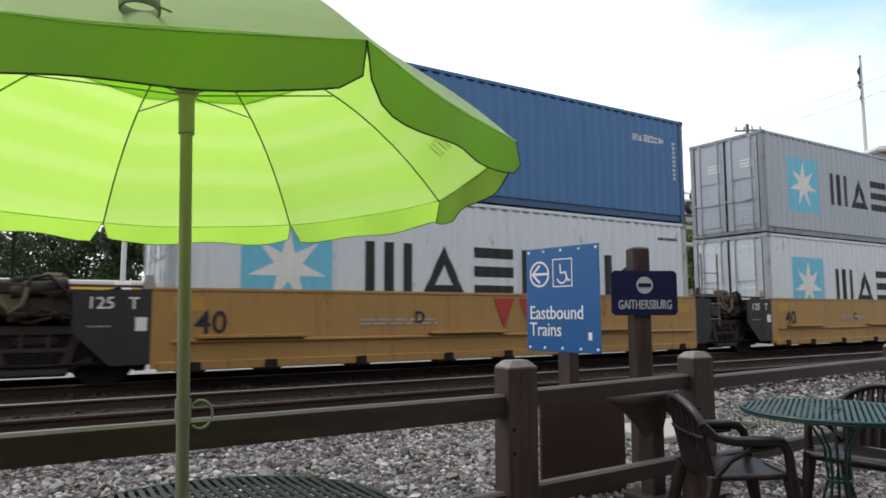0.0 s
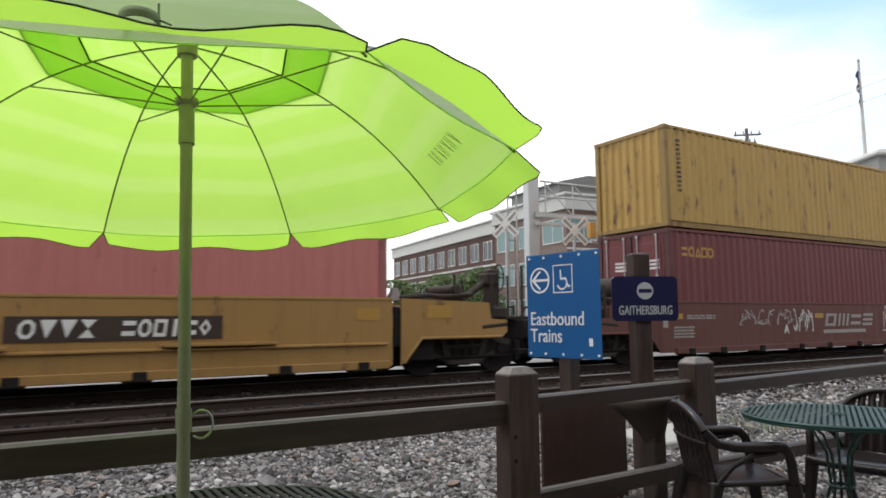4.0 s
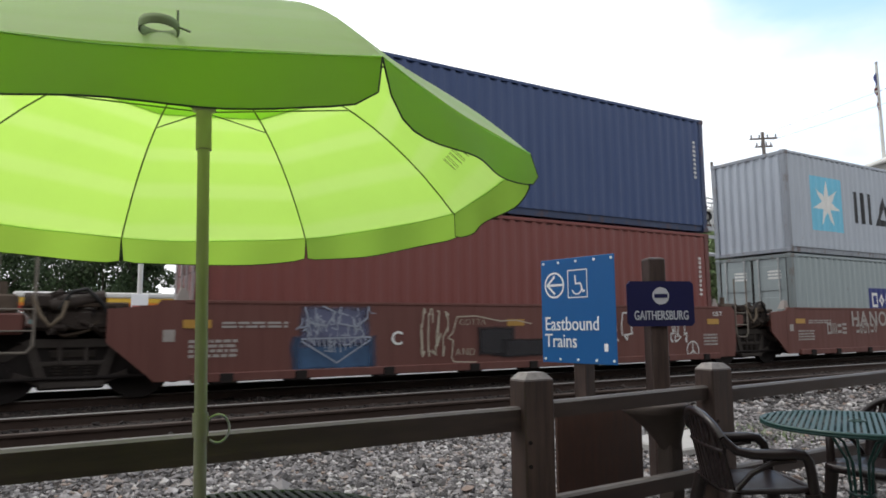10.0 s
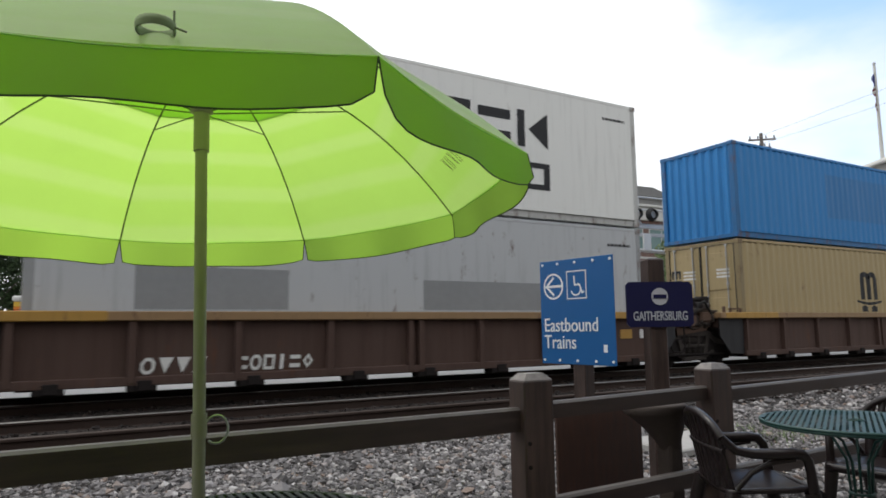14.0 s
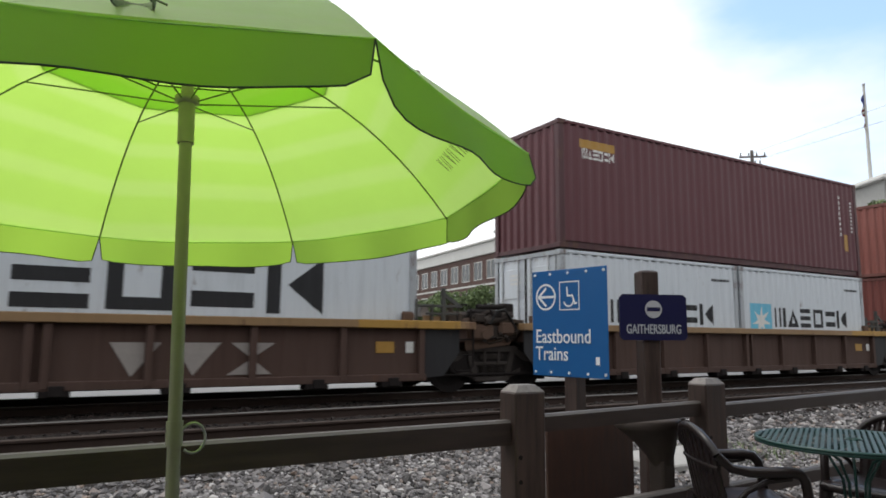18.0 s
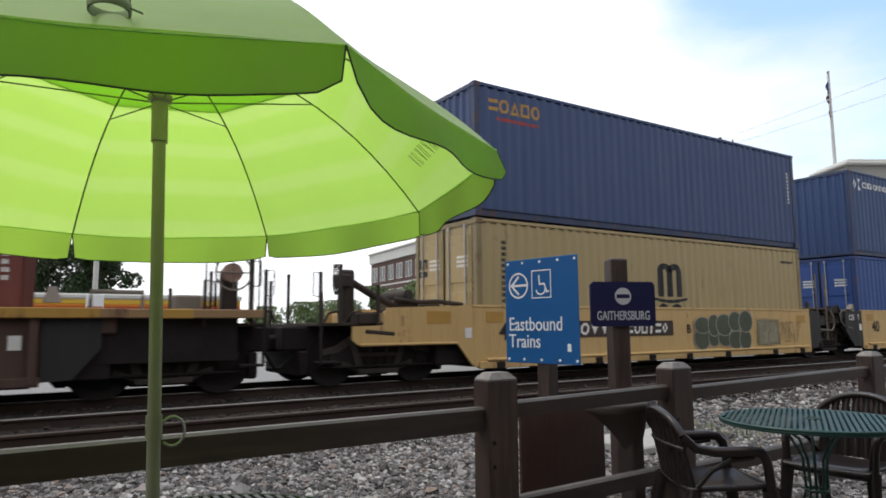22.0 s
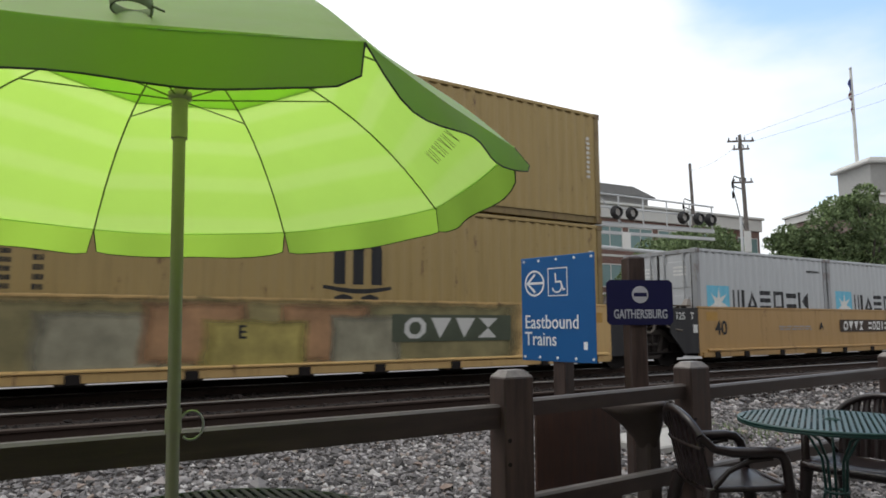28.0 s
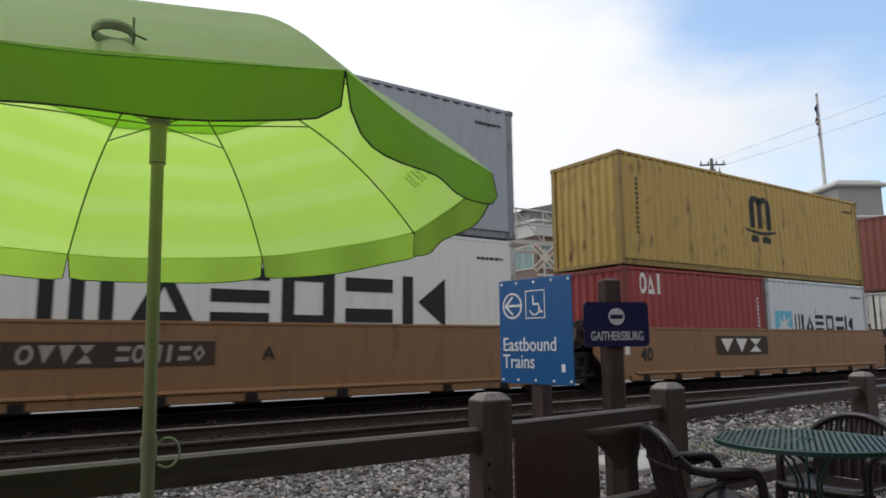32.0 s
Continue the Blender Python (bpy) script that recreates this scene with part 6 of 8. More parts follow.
def ladder(car, L, kind):
    """Stiles and rungs at the end of a car: straight on A, one bent loop on D, short bent ones elsewhere."""
    x, y = L + 0.72, -0.11
    if kind == "A":
        for q in (0.38, 1.0):
            part("stile", cached(("stile", q), lambda: Geo().box(L + q - 0.028, L + q + 0.028, y, y + 0.02, 0.92, 2.75, 0.006), "stile", STILE), None, car, "dusty tan ladder stile")
        for z in (1.10, 1.48, 1.85, 2.25):
            part("rung", cached(("rungA",), lambda: Geo().cyl((L + 0.36, y - 0.01, 0), (L + 1.02, y - 0.01, 0), 0.013, 6), "rung", LADDER), None, car, "dusty ladder rung", pose(0, 0, z))
    elif kind == "D":
        loop = [(L + 0.58, y, 2.75), (L + 0.57, y, 1.10), (L + 0.62, y, 1.04), (L + 1.38, y, 1.02), (L + 1.49, y, 1.09), (L + 1.53, y, 1.22), (L + 1.50, y, 1.45), (L + 1.42, y + 0.05, 1.62)]
        part("ladder", cached(("ladD",), lambda: Geo().tube(loop, 0.024, 8), "ladder", LADDER), None, car, "dusty bent steel grab loop")
        part("stile", cached(("stileD",), lambda: Geo().box(L + 1.06, L + 1.12, y - 0.02, y + 0.015, 0.72, 2.75, 0.006), "stile", STILE), None, car, "dusty tan upright")
        part("rung", cached(("rungD",), lambda: Geo().cyl((L + 0.57, y, 1.42), (L + 1.1, y, 1.42), 0.012, 6), "rung", STEEL_DARK), None, car)
    else:
        high, low, mat = (1.55, 0.6, STEEL_DARK) if kind == "C" else (2.35, 0.9, LADDER)
        t = part("ladder", cached(("lad", high), lambda: Geo().tube([(x, y, high), (x, y, low + 0.1), (x + 0.08, y, low), (x + 0.38, y, low), (x + 0.46, y, low + 0.1), (x + 0.46, y, high)], 0.02, 8), "ladder", mat), None, car, "dusty bent steel ladder")
        for z in (low + 0.3, low + 0.6):
            part("rung", cached(("rung", high), lambda: Geo().cyl((x, y, 0), (x + 0.46, y, 0), 0.012, 6), "rung", mat), None, t, m=pose(0, 0, z))


STILE = plain("tan_stile_steel", (0.15, 0.115, 0.08), 0.75, 0.1, 0.4, 12)
RACK = plain("dusty_grey_rack", (0.075, 0.075, 0.07), 0.7, 0.2, 0.4, 12)
RUST_GEAR = plain("rusty_castings", (0.105, 0.062, 0.042), 0.85, 0, 0.6, 8)


def gear(car, kind):
    """Hoses, reservoir and brackets over a shared bogie."""
    def make():
        g = Geo()
        g.cyl((-1.55, 0.5, 1.5), (-1.55, 1.9, 1.5), 0.13, 10)
        g.box(-1.4, -0.95, 0.25, 0.9, 1.3, 1.62, 0.03).box(-2.1, -1.75, 0.1, 0.5, 1.2, 1.55, 0.03).box(-2.3, -1.0, -0.02, 0.06, 1.54, 1.6, 0.01)
        for i in range(4):
            y = 0.1 + 0.25 * i
            g.tube([(-2.35, y, 1.55), (-2.1, y + 0.05, 1.25), (-1.8, y, 1.12), (-1.5, y - 0.06, 1.2), (-1.25, y, 1.5)], 0.022, 6)
        return g
    part("brake_gear", cached(("gear",), make, "brake_gear", plain("grimy_gear", (0.05, 0.033, 0.022), 0.8, 0, 0.5, 9)), None, car, "grimy brown brake gear and hoses")
    grime = plain("oily_gear", (0.035, 0.025, 0.02), 0.8, 0, 0.6, 9)
    dust = plain("dusty_gear", (0.10, 0.074, 0.055), 0.85, 0, 0.5, 9)
    part("valve_box", cached(("gv",), lambda: Geo().box(-2.75, -2.4, 0.15, 0.6, 1.45, 1.72, 0.03).cyl((-2.6, 0.3, 1.72), (-2.6, 0.3, 1.9), 0.06, 8), "valve_box", dust), None, car, "dusty valve box")
    part("reservoir", cached(("gr",), lambda: Geo().cyl((-2.35, 0.9, 1.62), (-1.3, 0.9, 1.62), 0.16, 12).cyl((-2.2, 0.9, 1.4), (-2.2, 0.9, 1.7), 0.05, 6).cyl((-1.45, 0.9, 1.4), (-1.45, 0.9, 1.7), 0.05, 6), "reservoir", grime), None, car, "grimy air reservoir")
    for k, (hx, w, top) in enumerate(((-2.6, 0.3, 1.87),) if kind == "C" else ((-2.05, 0.6, 1.74),)):
        part("grab_hoop", cached(("gh", k, kind == "C"), lambda: Geo().tube([(hx, 0.02, 1.4), (hx, 0.02, top - 0.1), (hx + 0.08, 0.02, top), (hx + w - 0.08, 0.02, top), (hx + w, 0.02, top - 0.1), (hx + w, 0.02, 1.4)], 0.018, 6), "grab_hoop", STEEL_DARK), None, car, "dark bent grab rail")
    def cluster():
        r = random.Random(17)
        g = Geo().box(-2.2, -1.1, 0.05, 0.5, 1.2, 1.5, 0.05)
        for i in range(30):
            w, h = r.uniform(0.06, 0.2), r.uniform(0.06, 0.2)
            cx, cz = r.uniform(-2.15, -1.1), r.uniform(1.1, 1.66)
            if i % 2:
                g.box(cx - w * 0.6, cx + w * 0.6, r.uniform(-0.05, 0.15), 0.45, cz - h * 0.5, cz + h * 0.5, 0.02)
            else:
                g.cyl((cx - w, r.uniform(-0.05, 0.2), cz), (cx + w * r.uniform(0.4, 1.4), r.uniform(0, 0.25), cz + r.uniform(-0.2, 0.2)), r.uniform(0.016, 0.05), 8)
        return g.cyl((-2.0, 0.0, 1.55), (-1.3, 0.05, 1.7), 0.09, 10)
    part("valve_manifold", cached(("clus",), cluster, "valve_manifold", grime), None, car, "rusty brake valve manifold")
    part("hose_loop", cached(("hl",), lambda: Geo().tube([(-1.9, -0.05, 1.5), (-1.75, -0.08, 1.75), (-1.55, -0.08, 1.8), (-1.35, -0.05, 1.6), (-1.2, 0.0, 1.35)], 0.03, 6), "hose_loop", RUBBER), None, car, "black rubber hose loop")
    part("joint_casting", cached(("jc",), lambda: Geo().box(-2.15, -1.2, 0.8, 1.65, 1.2, 1.5, 0.06).cyl((-1.68, 1.2, 1.3), (-1.68, 1.2, 1.62), 0.3, 14), "joint_casting", dust), None, car, "rusty articulated joint casting")
    if kind in "AD":
        part("walkway", cached(("walkw",), lambda: Geo().box(-3.15, -0.3, -0.02, 0.26, 1.655, 1.685, 0.005).tube([(-2.9, 0.1, 1.64), (-2.3, 0.12, 1.45), (-1.7, 0.12, 1.35), (-1.1, 0.12, 1.45), (-0.6, 0.1, 1.64)], 0.035, 6), "walkway", dust), None, car, "dusty grating walkway")
        for k, hx in enumerate((-2.6, -2.05)):
            part("ladder_rod", cached(("lrod", k), lambda: Geo().cyl((hx, WIDE + 0.08, 1.2), (hx, WIDE + 0.08, 2.75), 0.03, 8), "ladder_rod", STEEL_DARK), None, car, "dark upright rod")
    if kind == "C":
        def rack():
            g = Geo().box(-3.56, -2.5, 0.0, 0.05, 1.80, 1.85, 0.008).box(-3.56, -3.50, -0.01, 0.06, 1.40, 1.94, 0.008).box(-3.3, -2.6, 0.0, 0.04, 1.66, 1.70, 0.008)
            g.box(-2.97, -2.89, -0.02, 0.06, 1.40, 2.17, 0.01).box(-3.2, -3.16, 0.0, 0.05, 1.5, 1.82)
            return g.prism([(-2.89, 2.08), (-2.89, 1.99), (-2.62, 1.82), (-2.55, 1.86)], 0.0, 0.04)
        part("step_rack", cached(("crack",), rack, "step_rack", RACK), None, car, "grey steel step rack with a braced post")
        part("rack_plate", cached(("crackp",), lambda: Geo().box(-3.36, -2.94, 0.06, 0.09, 1.46, 1.64, 0.01), "rack_plate", SILL_TAN), None, car, "dusty yellow plate")
        part("casting_cover", cached(("ccov",), lambda: Geo().prism([(-2.36, 0.98), (-1.30, 1.10), (-1.02, 1.42), (-1.12, 1.62), (-2.28, 1.62), (-2.42, 1.36)], 0.10, 0.32).box(-2.30, -1.75, -0.02, 0.2, 1.18, 1.5, 0.05).box(-1.62, -1.22, -0.04, 0.2, 1.28, 1.58, 0.06).cyl((-1.98, -0.06, 1.3), (-1.98, 0.1, 1.3), 0.1, 10), "casting_cover", RUST_GEAR), None, car, "rusty brown joint casting")
        part("valve_block", cached(("cblk",), lambda: Geo().box(-2.22, -1.55, 0.02, 0.35, 1.60, 1.80, 0.05).box(-1.5, -1.24, 0.0, 0.3, 1.62, 1.93, 0.04).cyl((-2.1, 0.1, 1.84), (-1.4, 0.1, 1.86), 0.05, 8).cyl((-1.85, 0.0, 1.7), (-1.62, 0.0, 1.7), 0.09, 10), "valve_block", STEEL_DARK), None, car, "dark valve block")
        part("chord_loop", cached(("cloop",), lambda: Geo().box(-0.75, -0.32, -0.2, -0.15, 1.60, 1.64, 0.008).box(-0.75, -0.70, -0.2, -0.15, 1.52, 1.64).box(-0.37, -0.32, -0.2, -0.15, 1.52, 1.64).box(-1.0, -0.92, -0.2, -0.14, 1.52, 1.68, 0.01), "chord_loop", RUST_GEAR), None, car, "rusty loop on the chord")
        part("corner_bracket", cached(("cbrk",), lambda: Geo().box(-3.86, -3.62, -0.1, 0.0, 1.52, 1.70, 0.03), "corner_bracket", RUST_GEAR), None, car, "rusty corner bracket")
    else:
        part("cone_guide", cached(("cone",), lambda: Geo().add([(-0.12, 0.1, 1.62), (0.12, 0.1, 1.62), (0.05, 0.1, 1.85), (-0.05, 0.1, 1.85), (-0.12, 0.3, 1.62), (0.12, 0.3, 1.62), (0.05, 0.2, 1.85), (-0.05, 0.2, 1.85)], [(0, 1, 2, 3), (4, 7, 6, 5), (0, 3, 7, 4), (1, 5, 6, 2), (3, 2, 6, 7)]), "cone_guide", GREY_MARK), None, car, "pale corner guide", pose(-0.2, 0, 0))
    if kind == "D":
        part("pale_hose", cached(("phD",), lambda: Geo().tube([(-1.11, -0.1, 1.63), (-1.36, -0.13, 1.64), (-1.5, -0.13, 1.54), (-1.46, -0.13, 1.3), (-1.33, -0.13, 1.16), (-1.1, -0.13, 1.10), (-0.85, -0.175, 1.06)], 0.024, 6), "pale_hose", LADDER), None, car, "dusty pale brake hose")
    elif kind != "C":
        part("pale_hose", cached(("phose",), lambda: Geo().tube([(-2.22, -0.1, 1.68), (-2.12, -0.13, 1.42), (-2.0, -0.13, 1.26), (-1.85, -0.13, 1.4), (-1.8, -0.1, 1.62)], 0.03, 6), "pale_hose", STILE), None, car, "dusty tan brake hose")
    if kind == "A":
        part("dusty_casting", cached(("dcast",), lambda: Geo().prism([(-2.24, 1.62), (-2.1, 1.38), (-1.95, 1.30), (-1.82, 1.45), (-1.76, 1.66)], 0.0, 0.2).box(-1.6, -1.32, 0.0, 0.3, 1.50, 1.72, 0.05).box(-1.62, -1.36, 0.3, 0.6, 1.7, 1.86, 0.03), "dusty_casting", STILE), None, car, "dusty tan casting")
    part("cone_guide", CACHE[("cone",)], None, car, "pale corner guide", pose(12.192 + 0.22, 0, 0))


def platform(car, kind, mat, x, s, L):
    """The outer end of a car: deck, side plates over the bogie, reservoir, hand brake, posts, coupler. s points outwards."""
    W = WIDE

    def at(d):
        return L + d if s > 0 else -d

    def span(d0, d1, y0, y1, z0, z1, c=0.0, g=None):
        a, b = sorted((at(d0), at(d1)))
        return (g or Geo()).box(a, b, y0, y1, z0, z1, c)

    end = x - L if s > 0 else -x
    grime = plain("oily_gear", (0.035, 0.025, 0.02), 0.8, 0, 0.6, 9)
    key = (mat.name, kind, s)
    part("coupler", cached(("coup", s), lambda: span(end + 0.15, end + 0.42, 1.02, 1.42, 0.80, 1.10, 0.06, span(end - 0.3, end + 0.28, 1.1, 1.34, 0.84, 1.06, 0.04)), "coupler", STEEL_DARK), None, car, "dark knuckle coupler")
    part("air_hose", cached(("hose", s), lambda: Geo().tube([(at(end), 0.55, 0.95), (at(end + 0.12), 0.57, 0.78), (at(end + 0.3), 0.65, 0.52), (at(end + 0.5), 0.85, 0.50)], 0.032, 8), "air_hose", RUBBER), None, car, "black rubber air hose")
    part("draft_sill", cached(("dsill", s), lambda: span(0.3, end, 0.85, W - 0.85, 0.82, 1.26, 0.04), "draft_sill", STEEL_DARK), None, car, "black draft sill")
    part("end_bulkhead", cached(("bulk", s), lambda: span(0.25, 1.0, 0.0, W, 0.48, 1.26, 0.03), "end_bulkhead", STEEL_DARK), None, car, "black end bulkhead")
    part("end_deck", cached(key + ("deck",), lambda: span(0.2, end - 0.1, 0.0, W, 1.25, 1.31, 0.01), "end_deck", grime), None, car, "grimy end deck")
    part("step_plate", cached(("stepp", s), lambda: span(end - 0.5, end - 0.12, -0.1, 0.2, 0.60, 0.64, 0.01, span(end - 0.16, end - 0.12, -0.1, -0.06, 0.6, 1.28)), "step_plate", STEEL_DARK), None, car, "dark stirrup step")
    if kind == "C":
        for y in (-0.26, W + 0.06):
            part("deck_edge", cached(key + ("edge", y), lambda: span(1.15, end - 0.2, y + 0.01, y + 0.19, 1.385, 1.525, 0.012), "deck_edge", SILL_TAN), None, car, "worn tan deck edge")
            part("edge_patch", cached(key + ("epat", y), lambda: span(1.5, 2.1, y + 0.004, y + 0.196, 1.38, 1.529, 0.012), "edge_patch", SILL_YELLOW), None, car, "faded yellow deck edge")
        part("side_apron", cached(("apron", s), lambda: span(0.8, 2.85, -0.02, 0.03, 0.72, 1.39), "side_apron", STEEL_DARK), None, car, "black side apron")
        part("tool_frame", cached(("tool", s), lambda: Geo().tube([(at(0.7), 0.0, 1.5), (at(0.7), 0.0, 1.78), (at(1.4), 0.0, 1.78), (at(1.4), 0.0, 1.5)], 0.035, 6), "tool_frame", LADDER), None, car, "dusty bent frame")
        part("valve_box", cached(("vbox", s), lambda: span(1.9, 2.3, 0.1, 0.5, 1.5, 1.76, 0.03), "valve_box", LADDER), None, car, "dusty valve box")
        hub, zc = at(2.75), 2.13
        part("brake_stand", cached(("bstc", s), lambda: Geo().box(hub - 0.13, hub + 0.13, 0.1, 0.35, 1.4, 2.2, 0.04), "brake_stand", grime), None, car, "grimy brake housing")
        part("brake_hub", cached(("bhub", s), lambda: Geo().cyl((hub, -0.02, zc), (hub, 0.1, zc), 0.16, 16), "brake_hub", plain("faded_pink_housing", (0.30, 0.19, 0.15), 0.7, 0, 0.4, 9)), None, car, "faded round gear housing")
        part("brake_wheel", cached(("bwc", s), lambda: Geo().tube([(hub + 0.29 * math.cos(t), -0.06, zc + 0.29 * math.sin(t)) for t in np.linspace(0, 6.283, 25)[:-1]], 0.017, 6, 0, True).cyl((hub - 0.28, -0.06, zc), (hub + 0.28, -0.06, zc), 0.012, 6).cyl((hub, -0.06, zc - 0.28), (hub, -0.06, zc + 0.28), 0.012, 6), "brake_wheel", LADDER), None, car, "dusty hand brake wheel")
        for k, d in enumerate((2.32, 3.02)):
            part("grab_hoop", cached(("hoopc", s, k), lambda: Geo().tube([(at(d), -0.04, 1.5), (at(d), -0.04, 2.38), (at(d + 0.16), -0.04, 2.38), (at(d + 0.16), -0.04, 1.5)], 0.014, 6), "grab_hoop", STEEL_DARK), None, car, "dark bent grab rail")
    else:
        d0 = 0.2 if kind in "AD" else 0.62
        zt = 1.65
        far = 2.60 if s > 0 else 2.85
        poly = [(d0, 0.43), (d0 + 0.4, 0.90), (far - 0.13, 0.90), (far, 1.0), (far, 1.24), (2.22, 1.26), (2.16, 1.58), (d0, zt - 0.004)]
        poly = [(at(d), z) for d, z in poly]
        if s < 0:
            poly = poly[::-1]
        for y in (-0.155, W + 0.115):
            part("end_plate", cached(key + ("bodyend", y), lambda: Geo().prism(poly, y, y + 0.04), "end_plate", mat), None, car)
        part("sill_lip", cached(key + ("lip",), lambda: Geo().tube([(at(d0 + 0.05), -0.175, 0.47), (at(d0 + 0.42), -0.175, 0.91), (at(far - 0.15), -0.175, 0.91)], 0.03, 6), "sill_lip", mat), None, car)
        part("body_box", cached(key + ("bbox",), lambda: span(0.3, 2.1, 0.0, W, 1.3, 1.52, 0.02), "body_box", mat), None, car)
        part("yellow_plate", cached(("yplate", s), lambda: span(0.75, 1.3, -0.164, -0.158, 1.28, 1.52), "yellow_plate", YELLOW_MARK), None, car, "yellow reflector plate")
        rr = {"B": 0.24, "E": 0.17}.get(kind, 0.11)
        part("reservoir", cached(("resv", s, kind), lambda: Geo().cyl((at(1.55), 0.1, 1.72 + rr), (at(1.55), 1.0, 1.72 + rr), rr, 16).cyl((at(1.55), 0.06, 1.72 + rr), (at(1.55), 0.1, 1.72 + rr), rr * 0.7, 16), "reservoir", grime), None, car, "dark round air reservoir")
        part("saddle", cached(("sadl", s), lambda: span(1.3, 1.8, 0.15, 0.95, 1.5, 1.74, 0.03).box(at(0.95) - 0.2, at(0.95) + 0.2, 0.2, 0.7, 1.5, 1.68, 0.03), "saddle", grime), None, car)
        part("brake_pipe", cached(("bpip", s), lambda: Geo().tube([(at(0.3), 0.1, 1.66), (at(0.9), 0.1, 1.72), (at(1.3), 0.12, 1.70), (at(1.9), 0.05, 1.75)], 0.045, 8), "brake_pipe", grime), None, car, "grimy brake pipe")
        part("brace", cached(("bracd", s), lambda: Geo().tube([(at(1.75), 0.3, 1.62), (at(2.2), 0.4, 1.85), (at(2.62), 0.5, 2.1)], 0.07, 6), "brace", grime), None, car)
        hub = at(2.68)
        part("brake_stand", cached(key + ("bst",), lambda: Geo().box(hub - 0.12, hub + 0.12, 0.35, 0.65, 1.3, 2.3, 0.04).box(hub - 0.2, hub + 0.05, 0.3, 0.7, 1.95, 2.22, 0.04), "brake_stand", grime), None, car)
        wx = hub + s * 0.2
        part("brake_wheel", cached(("bwheel", s), lambda: Geo().tube([(wx + 0.07 * math.cos(t), 0.5 + 0.28 * math.cos(t), 2.12 + 0.28 * math.sin(t)) for t in np.linspace(0, 6.283, 21)[:-1]], 0.017, 6, 0, True).cyl((wx - 0.07, 0.22, 2.12), (wx + 0.07, 0.78, 2.12), 0.012, 6).cyl((wx, 0.5, 1.84), (wx, 0.5, 2.4), 0.012, 6), "brake_wheel", STEEL_DARK), None, car, "dark hand brake wheel")
        part("side_gear", cached(("sgear", s), lambda: span(2.25, 2.7, -0.05, 0.3, 1.26, 1.5, 0.04).cyl((at(2.0), -0.12, 1.1), (at(2.6), -0.12, 1.15), 0.05, 8), "side_gear", grime), None, car, "grimy side gear")
    for k, (d, top) in enumerate(((2.3, 2.0), (3.05, 2.35), (end - 0.12, 2.2))):
        for y in (-0.1, W + 0.06):
            part("grab_post", cached(("gpost", s, k, y), lambda: Geo().box(at(d) - 0.03, at(d) + 0.03, y, y + 0.05, 1.25, top, 0.008), "grab_post", grime), None, car, "dark upright grab post")
        part("grab_loop", cached(("gloop", s, k), lambda: Geo().tube([(at(d), -0.09, top - 0.45), (at(d + 0.14), -0.09, top - 0.42), (at(d + 0.14), -0.09, top - 0.02), (at(d), -0.09, top - 0.02)], 0.012, 6), "grab_loop", STEEL_DARK), None, car, "thin bent grab iron")
    for k in range(3):
        hx = at(end - 0.25 - 0.45 * k)
        part("air_pipe", cached(("pipe", s, k), lambda: Geo().tube([(hx, 0.1 + 0.1 * k, 1.3), (hx + 0.1, 0.1, 1.48), (hx + 0.3, 0.15, 1.52), (hx + 0.42, 0.3, 1.35)], 0.025, 6), "air_pipe", grime), None, car, "grimy bent pipe")


